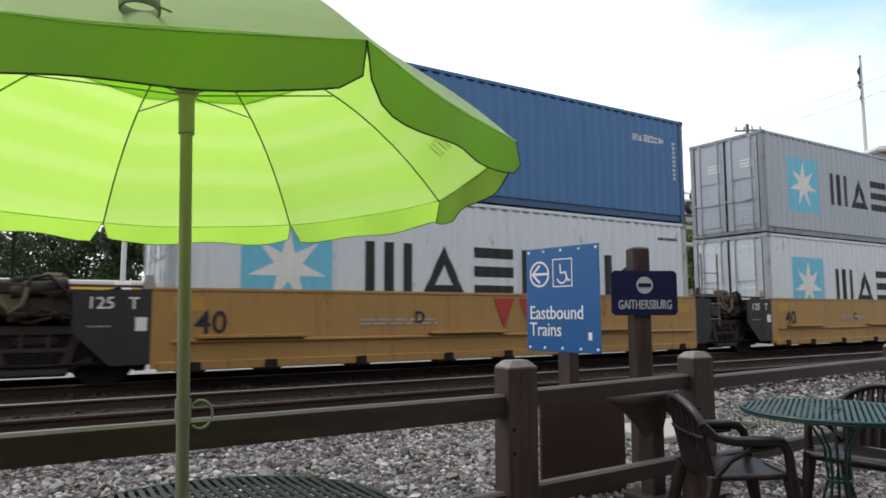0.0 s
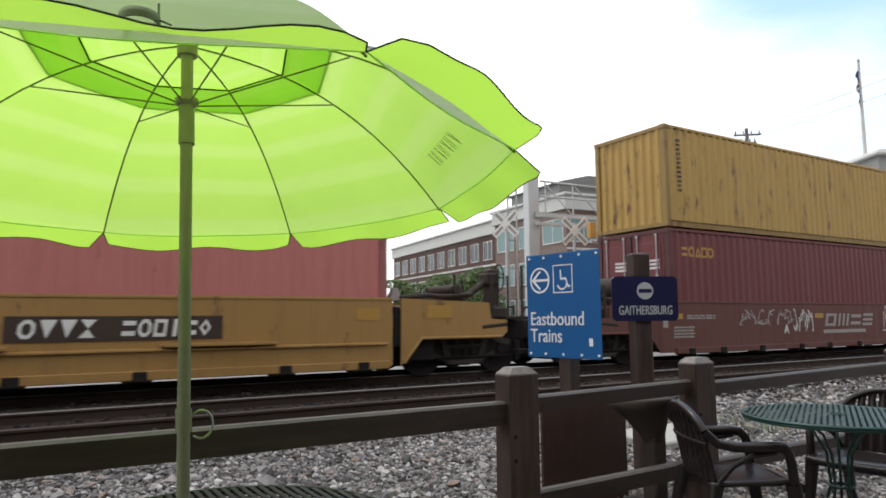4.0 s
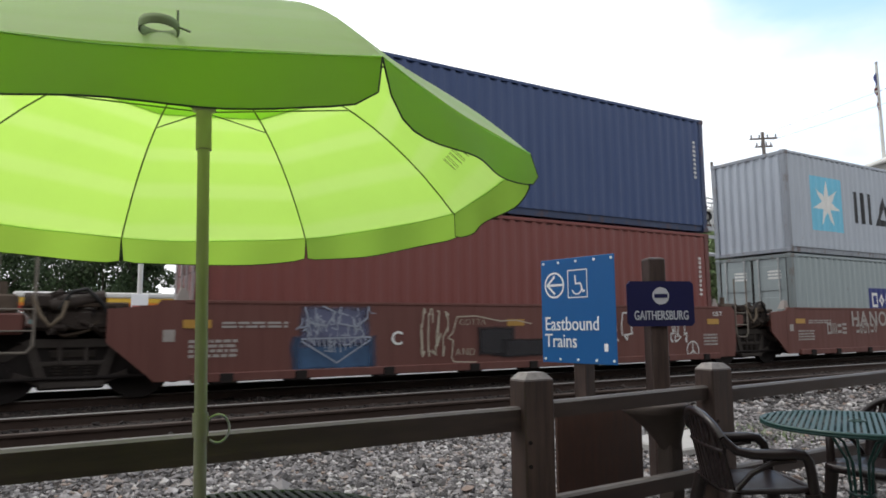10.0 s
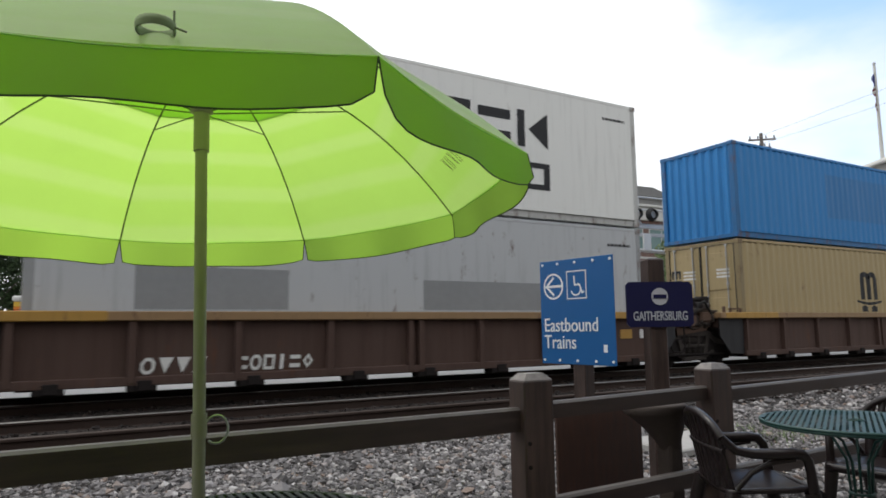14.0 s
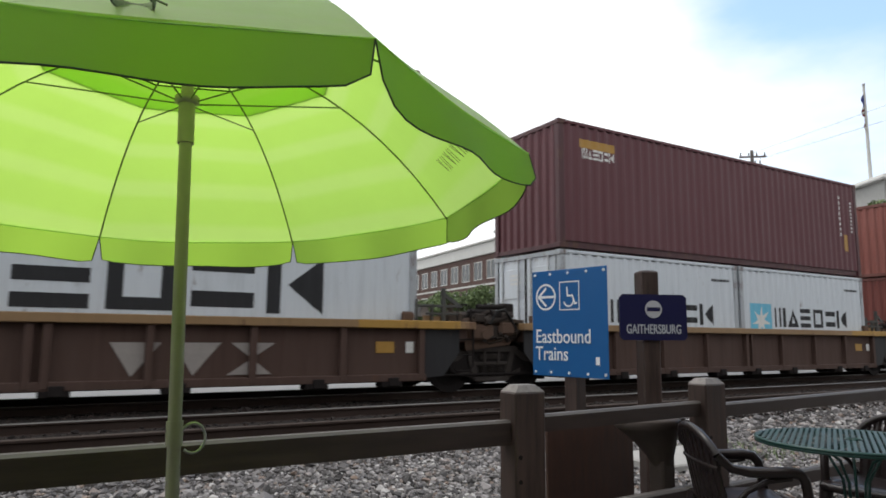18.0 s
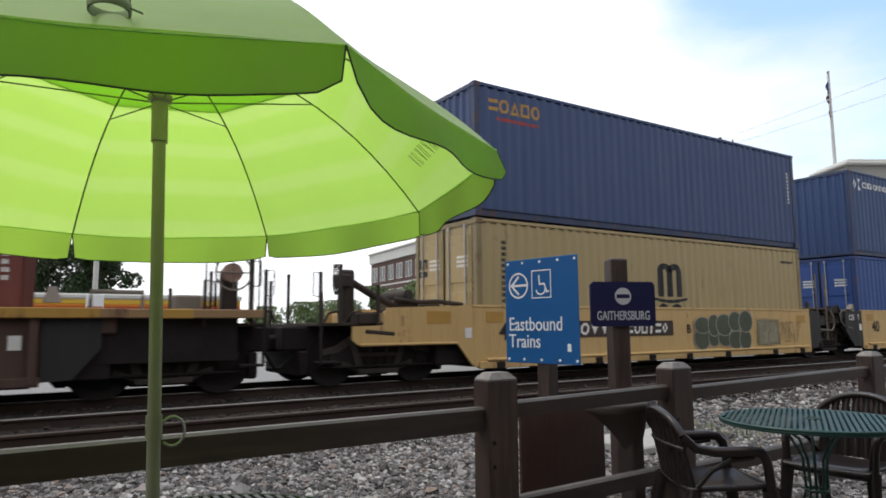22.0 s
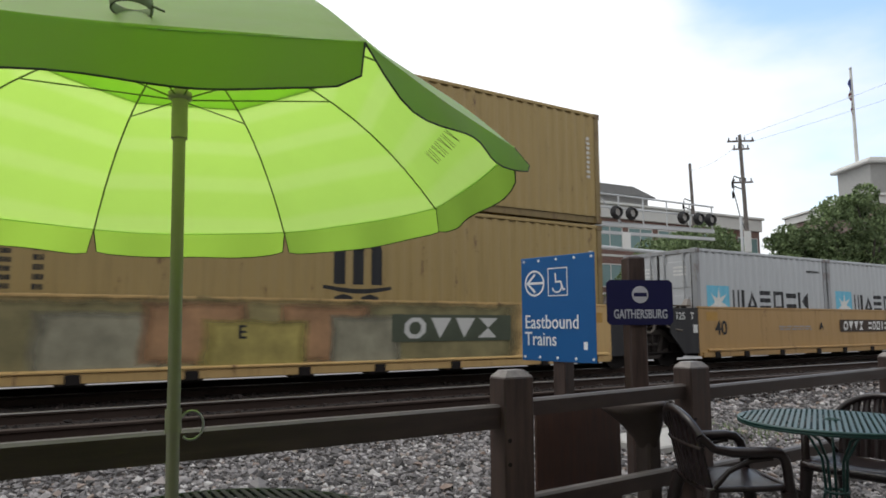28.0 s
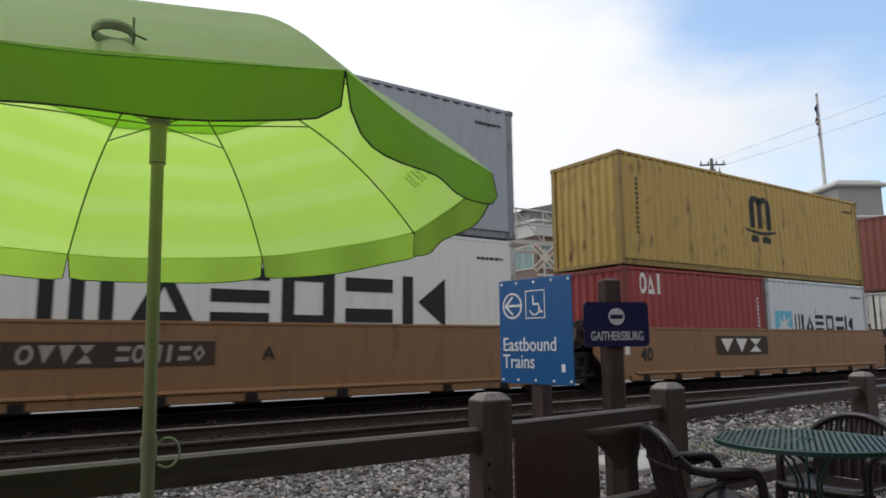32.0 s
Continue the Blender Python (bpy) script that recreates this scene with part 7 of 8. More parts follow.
def car_marks(car, kind, i):
    """Numbers, reflectors, spray paint and name shapes on the side of a car."""
    y = -0.172 if kind != "C" else -0.115
    if kind in "AD":
        letters("stencil", "40", 0.50, BLACK_MARK, car, 0.42, y, 0.95, "black stencil 40", 0.006)
        if ENDS[i] != -1:
            letters("stencil", "125", 0.245, WHITE_MARK, car, -1.07, y + 0.005, 1.33, "white stencil 125", 0.002)
            letters("stencil", "T", 0.245, WHITE_MARK, car, -0.52, y + 0.005, 1.33, "white stencil T", 0.002)
        if kind == "A":
            part("data_label", cached(("data",), lambda: bars(1, 0.3, 0.04, 9), "data_label", GREY_MARK), None, car, "faded print bar", pose(-1.05, y + 0.005, 1.06))
        part("data_plate", cached(("dplate",), lambda: Geo().box(0, 0.16, -0.002, 0, 0, 0.2), "data_plate", WHITE_MARK), None, car, "white data plate", pose(-0.42, y + 0.005, 1.0))
        part("reflector", cached(("refl",), lambda: Geo().box(0, 0.45, -0.002, 0, 0, 0.22), "reflector", YELLOW_MARK), None, car, "yellow reflector", pose(0.1, y + 0.0035, 1.30))
        part("reflector", CACHE[("refl",)], None, car, "yellow reflector", pose(11.5, y + 0.0035, 1.25))
        part("data_label", cached(("dataB",), lambda: bars(2, 1.6, 0.14, 12), "data_label", GREY_MARK), None, car, "faded print bars", pose(3.2, y, 1.05))
    if kind == "E":
        letters("stencil", "40", 0.45, BLACK_MARK, car, 0.3, y, 0.85, "dull black stencil 40", 0.006)
        part("reflector", cached(("refl2",), lambda: Geo().box(0, 0.5, -0.003, 0, 0, 0.24), "reflector", YELLOW_MARK), None, car, "yellow reflector", pose(-1.15, y, 1.32))
        part("data_plate", cached(("dplate",), lambda: Geo().box(0, 0.16, -0.002, 0, 0, 0.2), "data_plate", WHITE_MARK), None, car, "white data plate", pose(-0.25, y, 1.0))
    if kind == "B":
        if ENDS[i] != 1:
            letters("stencil", "125 T", 0.15, WHITE_MARK, car, 11.95, y - 0.002, 1.42, "white stencil 125 T", 0.002)
        for rx in (-0.24, 5.82, 9.75, 11.75):
            part("reflector", cached(("reflB",), lambda: Geo().box(0, 0.42, -0.003, 0, 0, 0.13), "reflector", YELLOW_MARK), None, car, "yellow reflector", pose(rx, y, 1.22))
        part("data_label", cached(("dataC",), lambda: bars(2, 1.06, 0.12, 15), "data_label", GREY_MARK), None, car, "faded print bars", pose(0.34, y, 1.22))
        part("data_label", cached(("dataD",), lambda: bars(4, 0.74, 0.30, 16), "data_label", GREY_MARK), None, car, "small faded print bars", pose(-0.15, y, 0.77))
        part("data_plate", cached(("dplateE",), lambda: Geo().box(0, 0.17, -0.003, 0, 0, 0.18), "data_plate", GREY_MARK), None, car, "pale square plate", pose(-0.52, y, 1.02))
        part("data_print", cached(("dplateB",), lambda: bars(4, 0.5, 0.3, 4), "data_print", GREY_MARK), None, car, "faded data plate bars", pose(11.6, y, 0.72))
    if kind == "C":
        part("reflector", cached(("reflC",), lambda: Geo().box(0, 0.36, -0.003, 0, 0, 0.2), "reflector", YELLOW_MARK), None, car, "yellow reflector", pose(11.3, y, 0.95))
        part("data_plate", cached(("dplateC",), lambda: Geo().box(0, 0.16, -0.003, 0, 0, 0.2), "data_plate", WHITE_MARK), None, car, "white data plate", pose(11.9, y, 0.95))
    if i in EXTRA:
        for k, e in enumerate(EXTRA[i]):
            yy = y - 0.003 - 0.002 * k
            if e[0] == "blocks":
                _, bx, bz, w, h, n, mm, slant = e
                name_blocks(car, bx, yy, bz, w, h, n, mm, slant)
            elif e[0] == "plate":
                _, bx, bz, w, h, mm = e
                part("painted_panel", Geo().box(bx, bx + w, yy - 0.001, yy, bz, bz + h), mm, car)
            elif e[0] == "spray":
                _, bx, bz, w, h, n, mm, seed, wd = e
                part("spray_paint", scrawl(seed, n, w, h, wd), mm, car, "looping spray paint strokes", pose(bx, yy, bz))
            elif e[0] == "bubble":
                _, bx, bz, size, body, wide = e
                for mm, bold, dy in ((BLACK_MARK, 0.15, 0.0), (SPRAY_WHITE, 0.095, 0.006)):
                    ob = letters("graffiti", body, size, mm, car, bx, yy - 0.008 - dy, bz, "fat sprayed graffiti letters", bold)
                    ob.matrix_basis = ob.matrix_basis @ Matrix.Diagonal((wide / 2.9, 1, 1, 1))
            elif e[0] == "strokes":
                _, bx, bz, w, h, body, mm, wd = e
                g = Geo()
                for q, ch in enumerate(body):
                    for line in STROKES[ch]:
                        stroke(g, [((q + px * 0.72) * w / len(body), pz * h) for px, pz in line], wd, -0.0005 * q)
                part("spray_paint", g, mm, car, f"tall sprayed letters {body[:-1]} and a boxed sign", pose(bx, yy, bz))
            elif e[0] == "sprayed":
                _, bx, bz, size, body, mm = e
                px = bx
                for ch in body:
                    ob = letters("graffiti", ch, size, mm, car, px, yy, bz, f"thin sprayed letter {ch}", -0.004 if size < 0.5 else 0.012)
                    px += max(v.co.x for v in ob.data.vertices) + 0.10 * size
            elif e[0] == "peace":
                _, bx, bz, q = e
                g = Geo()
                stroke(g, [(q * math.cos(t), q * math.sin(t)) for t in np.linspace(0, 6.4, 20)], 0.03)
                for t in (-1.571, 1.571, -2.4, -0.74):
                    stroke(g, [(0, 0), (q * math.cos(t), q * math.sin(t))], 0.03)
                part("spray_paint", g, SPRAY_WHITE, car, "sprayed peace sign", pose(bx, yy, bz))
            elif e[0] == "bubbles":
                _, bx, bz, w, h = e
                r = random.Random(5)
                for q in range(10):
                    cx, cz = bx + w * (0.1 + 0.2 * (q % 5)) + r.uniform(-0.05, 0.05), bz + h * (0.28 + 0.42 * (q // 5)) + r.uniform(-0.06, 0.06)
                    ra, rb = w * r.uniform(0.095, 0.14), h * r.uniform(0.2, 0.3)
                    for tone, k, dy in ((GREY_MARK, 1.1, 0.0), (SPRAY_DARK, 1.0, 0.0015)):
                        v = [(cx + ra * k * math.cos(t), yy - dy - 0.003 * q, cz + rb * k * math.sin(t)) for t in np.linspace(0, 2 * math.pi, 17)[:-1]]
                        part("spray_paint", Geo().add(v, [tuple(range(16))]), tone, car, "dark bubble of spray paint")
            elif e[0] == "hatch":
                _, bx, bz, w, h, mm = e
                r = random.Random(91)
                g = Geo()
                for q in range(34):
                    px, pz = r.uniform(0, w), h * (0.42 + 0.58 * r.random())
                    stroke(g, [(px, pz), (px + r.uniform(-0.05, 0.05), pz - r.uniform(0.05, 0.22)), (px + r.uniform(-0.14, 0.14), pz - r.uniform(0.05, 0.2))], r.uniform(0.012, 0.026), -0.0004 * q)
                for q in range(14):
                    t = q / 13
                    stroke(g, [(w * t, h * 0.44), (w * (t + 0.02), h * (0.44 - 0.26 * (1 - abs(2 * t - 1))))], 0.018, -0.014 - 0.0004 * q)
                for line in (((0, 0.44), (1, 0.46)), ((0, 0.4), (0.5, 0.02), (1, 0.4)), ((0.04, 0.98), (0.1, 0.72), (0.35, 0.66), (0.48, 0.9), (0.3, 1.0)), ((0.56, 0.98), (0.54, 0.7), (0.8, 0.64), (0.96, 0.8), (0.98, 1.0))):
                    stroke(g, [(w * a, h * b) for a, b in line], 0.026, -0.021)
                part("spray_paint", g, mm, car, "pale hatched spray strokes", pose(bx, yy, bz))
            elif e[0] == "spots":
                _, bx, bz, w, h = e
                r = random.Random(12)
                g = Geo()
                for q in range(26):
                    px, pz, rad = r.uniform(0, w), h * r.choice((r.uniform(0.7, 1.0), r.uniform(0.35, 0.55))), r.uniform(0.02, 0.05)
                    g.add([(px + rad * math.cos(t), -0.0004 * q, pz + rad * math.sin(t)) for t in np.linspace(0, 6.283, 11)[:-1]], [tuple(range(10))])
                part("spray_paint", g, PATCH_GREY, car, "grey paint spots on the letters", pose(bx, yy - 0.022, bz))
            elif e[0] == "balloon":
                _, bx, bz, w, h, mm = e
                g = Geo()
                stroke(g, [(w, 0.80 * h), (w * 0.8, 0.88 * h), (w * 0.6, 0.86 * h), (w * 0.3, 0.97 * h), (w * 0.08, 0.95 * h), (w * 0.02, 0.6 * h), (w * -0.03, 0.52 * h), (w * 0.03, 0.46 * h), (w * 0.01, 0.1 * h), (w * 0.04, 0.02 * h), (w * 0.3, 0.0)], 0.022)
                part("spray_paint", g, mm, car, "thin sprayed outline", pose(bx, yy, bz))
            elif e[0] == "letter":
                _, bx, bz, size, body, mm = e
                letters("stencil", body, size, mm, car, bx, yy, bz, f"stencilled letter {body}", 0.005)


STROKES = {"Z": (((0.1, 0.95), (1, 1), (0, 0), (1, 0.05)),), "E": (((1, 1), (0, 1), (0, 0), (1, 0)), ((0, 0.5), (0.8, 0.5))), "N": (((0, 0), (0, 1), (1, 0), (1, 1)),), "K": (((0, 0), (0, 1)), ((0.9, 1), (0.05, 0.5), (1, 0))), "O": (((0, 0), (1, 0), (1, 1), (0, 1), (0, 0)), ((0.5, 0), (0.5, 1)), ((0.12, 0.12), (0.5, 0.52), (0.88, 0.12)))}


def soft_spray(name, color):
    """Spray paint that thins out towards the edge of its patch."""
    n = Nodes(name)
    sep = n.tree.nodes.new("ShaderNodeSeparateXYZ")
    n.link(n.coord.outputs["Generated"], sep.inputs["Vector"])

    def maths(op, a, b):
        m = n.tree.nodes.new("ShaderNodeMath")
        m.operation = op
        for i, q in enumerate((a, b)):
            if isinstance(q, (int, float)):
                m.inputs[i].default_value = q
            else:
                n.link(q, m.inputs[i])
        return m.outputs["Value"]

    d = [maths("ABSOLUTE", maths("SUBTRACT", sep.outputs[k], 0.5), 0.0) for k in ("X", "Z")]
    reach = maths("ADD", maths("MAXIMUM", d[0], d[1]), maths("MULTIPLY", n.noise(1.6, detail=5), 0.16))
    tone = n.noise(2.2, detail=5)
    n.done(n.mix(n.grey(tone, 0.35, 0.7), color, tuple(k * 0.6 for k in color)), 0.7)
    clear_bsdf = n.tree.nodes.new("ShaderNodeBsdfTransparent")
    m = n.tree.nodes.new("ShaderNodeMixShader")
    n.link(n.grey(reach, 0.42, 0.56), m.inputs["Fac"])
    n.link(n.bsdf.outputs["BSDF"], m.inputs[1])
    n.link(clear_bsdf.outputs["BSDF"], m.inputs[2])
    n.link(m.outputs["Shader"], n.tree.nodes["Material Output"].inputs["Surface"])
    return n.mat


SPRAY_BLUE = soft_spray("spray_blue", (0.03, 0.23, 0.44))
SPRAY_WHITE = plain("spray_white", (0.6, 0.6, 0.58), 0.6, 0, 0.3, 6, 0)
SPRAY_DARK = plain("spray_dark_green", (0.07, 0.085, 0.055), 0.7, 0, 0.6, 5, 0)
SPRAY_GREEN = soft_spray("spray_dull_green", (0.27, 0.235, 0.115))
SPRAY_OLIVE = soft_spray("spray_pale_olive", (0.37, 0.31, 0.14))
SPRAY_SLATE = soft_spray("spray_slate", (0.12, 0.13, 0.22))
SPRAY_MUD = plain("spray_mud", (0.23, 0.16, 0.08), 0.7, 0, 0.5, 6, 0)
SPRAY_MIST = soft_spray("spray_mist", (0.34, 0.32, 0.23))
SPRAY_ROSE = soft_spray("spray_rose", (0.47, 0.27, 0.14))
SPRAY_LEMON = soft_spray("spray_lemon", (0.47, 0.39, 0.12))
SPRAY_DENIM = soft_spray("spray_denim", (0.045, 0.10, 0.20))
SPRAY_NIGHT = soft_spray("spray_night", (0.022, 0.020, 0.024))
SPRAY_PALE = plain("spray_pale_blue", (0.30, 0.33, 0.40), 0.7, 0, 0.5, 6, 0)
SPRAY_CREAM = plain("spray_cream", (0.42, 0.38, 0.30), 0.7, 0, 0.4, 6, 0)
NUM_PLATE = plain("brown_number_field", (0.045, 0.028, 0.02), 0.7, 0, 0.3, 9, 0)
EXTRA = {
    1: [("letter", 4.3, 1.08, 0.30, "D", BLACK_MARK), ("blocks", 6.1, 0.95, 1.9, 0.6, 3, RED_MARK, 0.0)],
    2: [("letter", 3.9, 1.05, 0.30, "C", BLACK_MARK), ("blocks", 6.0, 0.95, 1.9, 0.6, 3, RED_MARK, 0.0)],
    3: [("letter", 5.3, 1.05, 0.30, "B", BLACK_MARK), ("plate", 6.3, 0.98, 2.9, 0.36, NUM_PLATE), ("blocks", 6.45, 1.03, 1.0, 0.26, 4, WHITE_MARK, 0.12), ("blocks", 7.75, 1.03, 1.3, 0.26, "zodizr", WHITE_MARK, 0.12)],
    4: [("blocks", 6.3, 0.98, 2.7, 0.36, "dwzh", GREY_MARK, 0.3), ("plate", 6.2, 0.78, 2.3, 0.1, GREY_MARK), ("letter", 4.3, 0.82, 0.32, "A", WHITE_MARK), ("spray", 4.7, 0.85, 1.0, 0.62, 4, SPRAY_WHITE, 5, 0.03), ("spray", 2.3, 1.05, 2.4, 0.4, 6, GREY_MARK, 8, 0.03), ("spray", 9.5, 0.78, 2.2, 0.8, 5, SPRAY_WHITE, 9, 0.035)],
    5: [("plate", 1.15, 0.72, 1.7, 0.42, SPRAY_BLUE), ("plate", 1.75, 0.85, 1.1, 0.55, SPRAY_BLUE), ("plate", 2.0, 1.05, 0.9, 0.5, SPRAY_DENIM), ("plate", 6.3, 0.62, 1.35, 0.45, SPRAY_BLUE), ("plate", 6.2, 0.85, 1.0, 0.45, SPRAY_BLUE), ("plate", 6.2, 1.0, 0.8, 0.55, SPRAY_DENIM), ("plate", 2.3, 0.42, 4.5, 1.24, SPRAY_DENIM), ("bubble", 2.62, 0.62, 1.2, "SCP2", 4.0), ("spots", 2.75, 0.66, 3.8, 0.85), ("spray", 1.05, 1.0, 1.15, 0.5, 3, GREY_MARK, 4, 0.022), ("spray", 7.5, 1.0, 1.9, 0.45, 7, GREY_MARK, 3, 0.025)],
    6: [("blocks", 6.6, 1.0, 2.9, 0.36, "dwzh", GREY_MARK, 0.3), ("plate", 6.31, 0.78, 2.5, 0.12, GREY_MARK), ("spray", 10.1, 0.55, 1.5, 1.05, 6, SPRAY_WHITE, 21, 0.04), ("sprayed", 4.98, 1.16, 0.29, "BA5", SPRAY_WHITE), ("sprayed", 4.86, 0.89, 0.29, "FOOD", SPRAY_WHITE), ("spray", 2.6, 1.1, 1.5, 0.45, 3, GREY_MARK, 23, 0.04), ("spray", 1.4, 0.65, 1.3, 0.5, 3, GREY_MARK, 24, 0.02)],
    7: [("plate", 1.42, 0.47, 1.62, 0.62, SPRAY_DENIM), ("plate", 1.56, 0.86, 1.36, 0.74, SPRAY_SLATE), ("hatch", 1.63, 0.6, 1.22, 0.97, SPRAY_PALE), ("letter", 3.27, 0.9, 0.34, "C", WHITE_MARK), ("spray", 3.86, 0.66, 0.6, 0.9, 4, SPRAY_CREAM, 32, 0.025), ("plate", 5.05, 0.62, 1.0, 0.62, SPRAY_NIGHT), ("plate", 5.6, 0.6, 1.6, 0.38, SPRAY_NIGHT), ("balloon", 4.5, 0.54, 1.9, 0.9, SPRAY_CREAM), ("sprayed", 4.69, 1.24, 0.17, "GOTTA", SPRAY_CREAM), ("sprayed", 4.6, 0.67, 0.2, "AND", SPRAY_CREAM), ("spray", 8.0, 0.85, 1.2, 0.65, 3, SPRAY_WHITE, 33, 0.035), ("spray", 10.1, 0.8, 0.9, 0.75, 4, SPRAY_WHITE, 34, 0.03), ("peace", 11.16, 0.62, 0.2)],
    8: [("blocks", 1.2, 0.92, 1.0, 0.3, "dwzh", GREY_MARK, 0.0), ("blocks", 2.65, 0.92, 1.15, 0.3, "zodizr", GREY_MARK, 0.0), ("sprayed", 2.42, 1.14, 0.60, "HANOS", GREY_MARK), ("letter", 4.45, 0.95, 0.3, "B", WHITE_MARK), ("spray", 4.6, 0.95, 0.8, 0.6, 4, SPRAY_WHITE, 42, 0.025), ("blocks", 6.9, 1.0, 2.5, 0.34, "dwzh", GREY_MARK, 0.3), ("spray", 6.4, 0.6, 2.8, 0.5, 7, GREY_MARK, 43, 0.04), ("strokes", 9.88, 0.98, 2.12, 0.62, "ZENKO", GREY_MARK, 0.055), ("plate", 9.2, 0.66, 1.5, 0.03, GREY_MARK), ("plate", 11.0, 0.66, 1.2, 0.03, GREY_MARK)],
    9: [("blocks", 1.55, 0.6, 1.0, 0.24, 4, WHITE_MARK, 0.1), ("blocks", 2.95, 0.6, 1.3, 0.24, "zodizr", WHITE_MARK, 0.1)],
    11: [("blocks", 7.0, 0.62, 2.6, 0.5, 3, GREY_MARK, 0.1)],
    14: [("plate", 2.51, 0.97, 3.37, 0.36, NUM_PLATE), ("blocks", 2.7, 1.02, 1.25, 0.26, 4, WHITE_MARK, 0.12), ("blocks", 4.2, 1.02, 1.5, 0.26, "zodizr", WHITE_MARK, 0.12), ("letter", 6.4, 1.02, 0.3, "B", BLACK_MARK), ("bubbles", 6.75, 0.58, 2.4, 0.95), ("plate", 9.4, 0.6, 1.2, 0.8, SPRAY_MIST), ("spray", 9.6, 0.7, 2.0, 0.6, 7, SPRAY_MUD, 71, 0.022)],
    15: [("plate", 3.5, 0.88, 2.0, 0.56, NUM_PLATE), ("blocks", 3.65, 0.96, 1.7, 0.4, 3, WHITE_MARK, 0.08), ("letter", 8.75, 0.98, 0.32, "C", BLACK_MARK), ("spray", 6.6, 1.05, 2.0, 0.4, 8, RED_MARK, 61, 0.02)],
    16: [("plate", 3.25, 0.85, 2.5, 0.58, NUM_PLATE), ("blocks", 3.5, 0.94, 2.0, 0.4, 3, WHITE_MARK, 0.08), ("letter", 8.9, 1.0, 0.3, "D", BLACK_MARK)],
    17: [("plate", -0.15, 0.40, 3.9, 1.27, SPRAY_GREEN), ("plate", 3.2, 0.40, 3.0, 1.27, SPRAY_OLIVE), ("plate", 5.8, 0.40, 3.9, 1.27, SPRAY_GREEN), ("plate", 1.0, 0.45, 1.9, 1.0, SPRAY_MIST), ("plate", 2.4, 0.6, 1.7, 1.0, SPRAY_ROSE), ("plate", 4.5, 0.5, 1.8, 1.1, SPRAY_ROSE), ("plate", 3.3, 0.42, 1.9, 0.9, SPRAY_LEMON), ("plate", 5.4, 0.42, 1.5, 1.0, SPRAY_MIST), ("letter", 3.9, 1.0, 0.3, "E", BLACK_MARK), ("plate", 6.66, 0.9, 2.7, 0.5, SPRAY_DARK), ("blocks", 6.9, 0.96, 2.2, 0.38, 4, SPRAY_WHITE, 0.1)],
    18: [("plate", 6.31, 0.98, 3.3, 0.36, NUM_PLATE), ("blocks", 6.5, 1.03, 1.2, 0.26, 4, WHITE_MARK, 0.12), ("blocks", 7.95, 1.03, 1.5, 0.26, "zodizr", WHITE_MARK, 0.12), ("letter", 5.2, 1.05, 0.3, "A", BLACK_MARK)],
    19: [("plate", 2.98, 0.98, 2.85, 0.36, NUM_PLATE), ("blocks", 3.15, 1.03, 1.0, 0.26, 4, GREY_MARK, 0.12), ("blocks", 4.4, 1.03, 1.3, 0.26, "zodizr", GREY_MARK, 0.12), ("letter", 6.6, 1.05, 0.3, "A", BLACK_MARK)],
    20: [("plate", 3.32, 0.95, 2.4, 0.5, NUM_PLATE), ("blocks", 3.5, 1.02, 2.0, 0.36, 3, WHITE_MARK, 0.08)],
}

ENDS = [row[2] for row in STACKS]
for i, (sx, kind, ends, lower, upper) in enumerate(STACKS):
    car = well_car(kind, ends, i)
    car_marks(car, kind, i)
    MOVING.append((car, sx, TRAIN_Y, 0.0))
    x, h = sx, 0.0
    for spec in lower:
        load(spec, x, DECK, IN_WELL)
        x += spec[1].get("length", 12.192) + 0.076
        h = spec[1]["h"]
    if upper:
        load(upper, sx, DECK + h + 0.04, "stacked on another container")


# ---- beyond the tracks ----
def brick_material(name="red_brick", k=1.0):
    n = Nodes(name)
    t = n.tree.nodes.new("ShaderNodeTexBrick")
    t.inputs["Scale"].default_value = 1.0
    t.inputs["Brick Width"].default_value, t.inputs["Row Height"].default_value, t.inputs["Mortar Size"].default_value = 0.23, 0.075, 0.008
    t.inputs["Color1"].default_value, t.inputs["Color2"].default_value, t.inputs["Mortar"].default_value = (0.145 * k, 0.07 * k, 0.056 * k, 1), (0.20 * k, 0.10 * k, 0.08 * k, 1), (0.24 * k, 0.22 * k, 0.20 * k, 1)
    m = n.tree.nodes.new("ShaderNodeMapping")
    m.inputs["Rotation"].default_value = (radians(90), 0, 0)
    n.link(n.coord.outputs["Object"], m.inputs["Vector"])
    n.link(m.outputs["Vector"], t.inputs["Vector"])
    a = n.noise(0.4, detail=4)
    c = n.mix(n.scale(n.grey(a, 0.4, 0.7), 0.4), t.outputs["Color"], (0.13 * k, 0.06 * k, 0.05 * k))
    return n.done(c, 0.85)


BRICK = brick_material()
TRIM_WHITE = plain("pale_trim", (0.58, 0.58, 0.56), 0.7, 0, 0.2, 2)
ROOF_GREY = plain("roof_grey", (0.22, 0.22, 0.22), 0.8, 0, 0.3, 3)
GLASS = plain("window_glass", (0.17, 0.27, 0.27), 0.12, 0.0, 0.3, 0.3, 0.0)
STUCCO = plain("grey_stucco", (0.33, 0.33, 0.32), 0.85, 0, 0.25, 3)


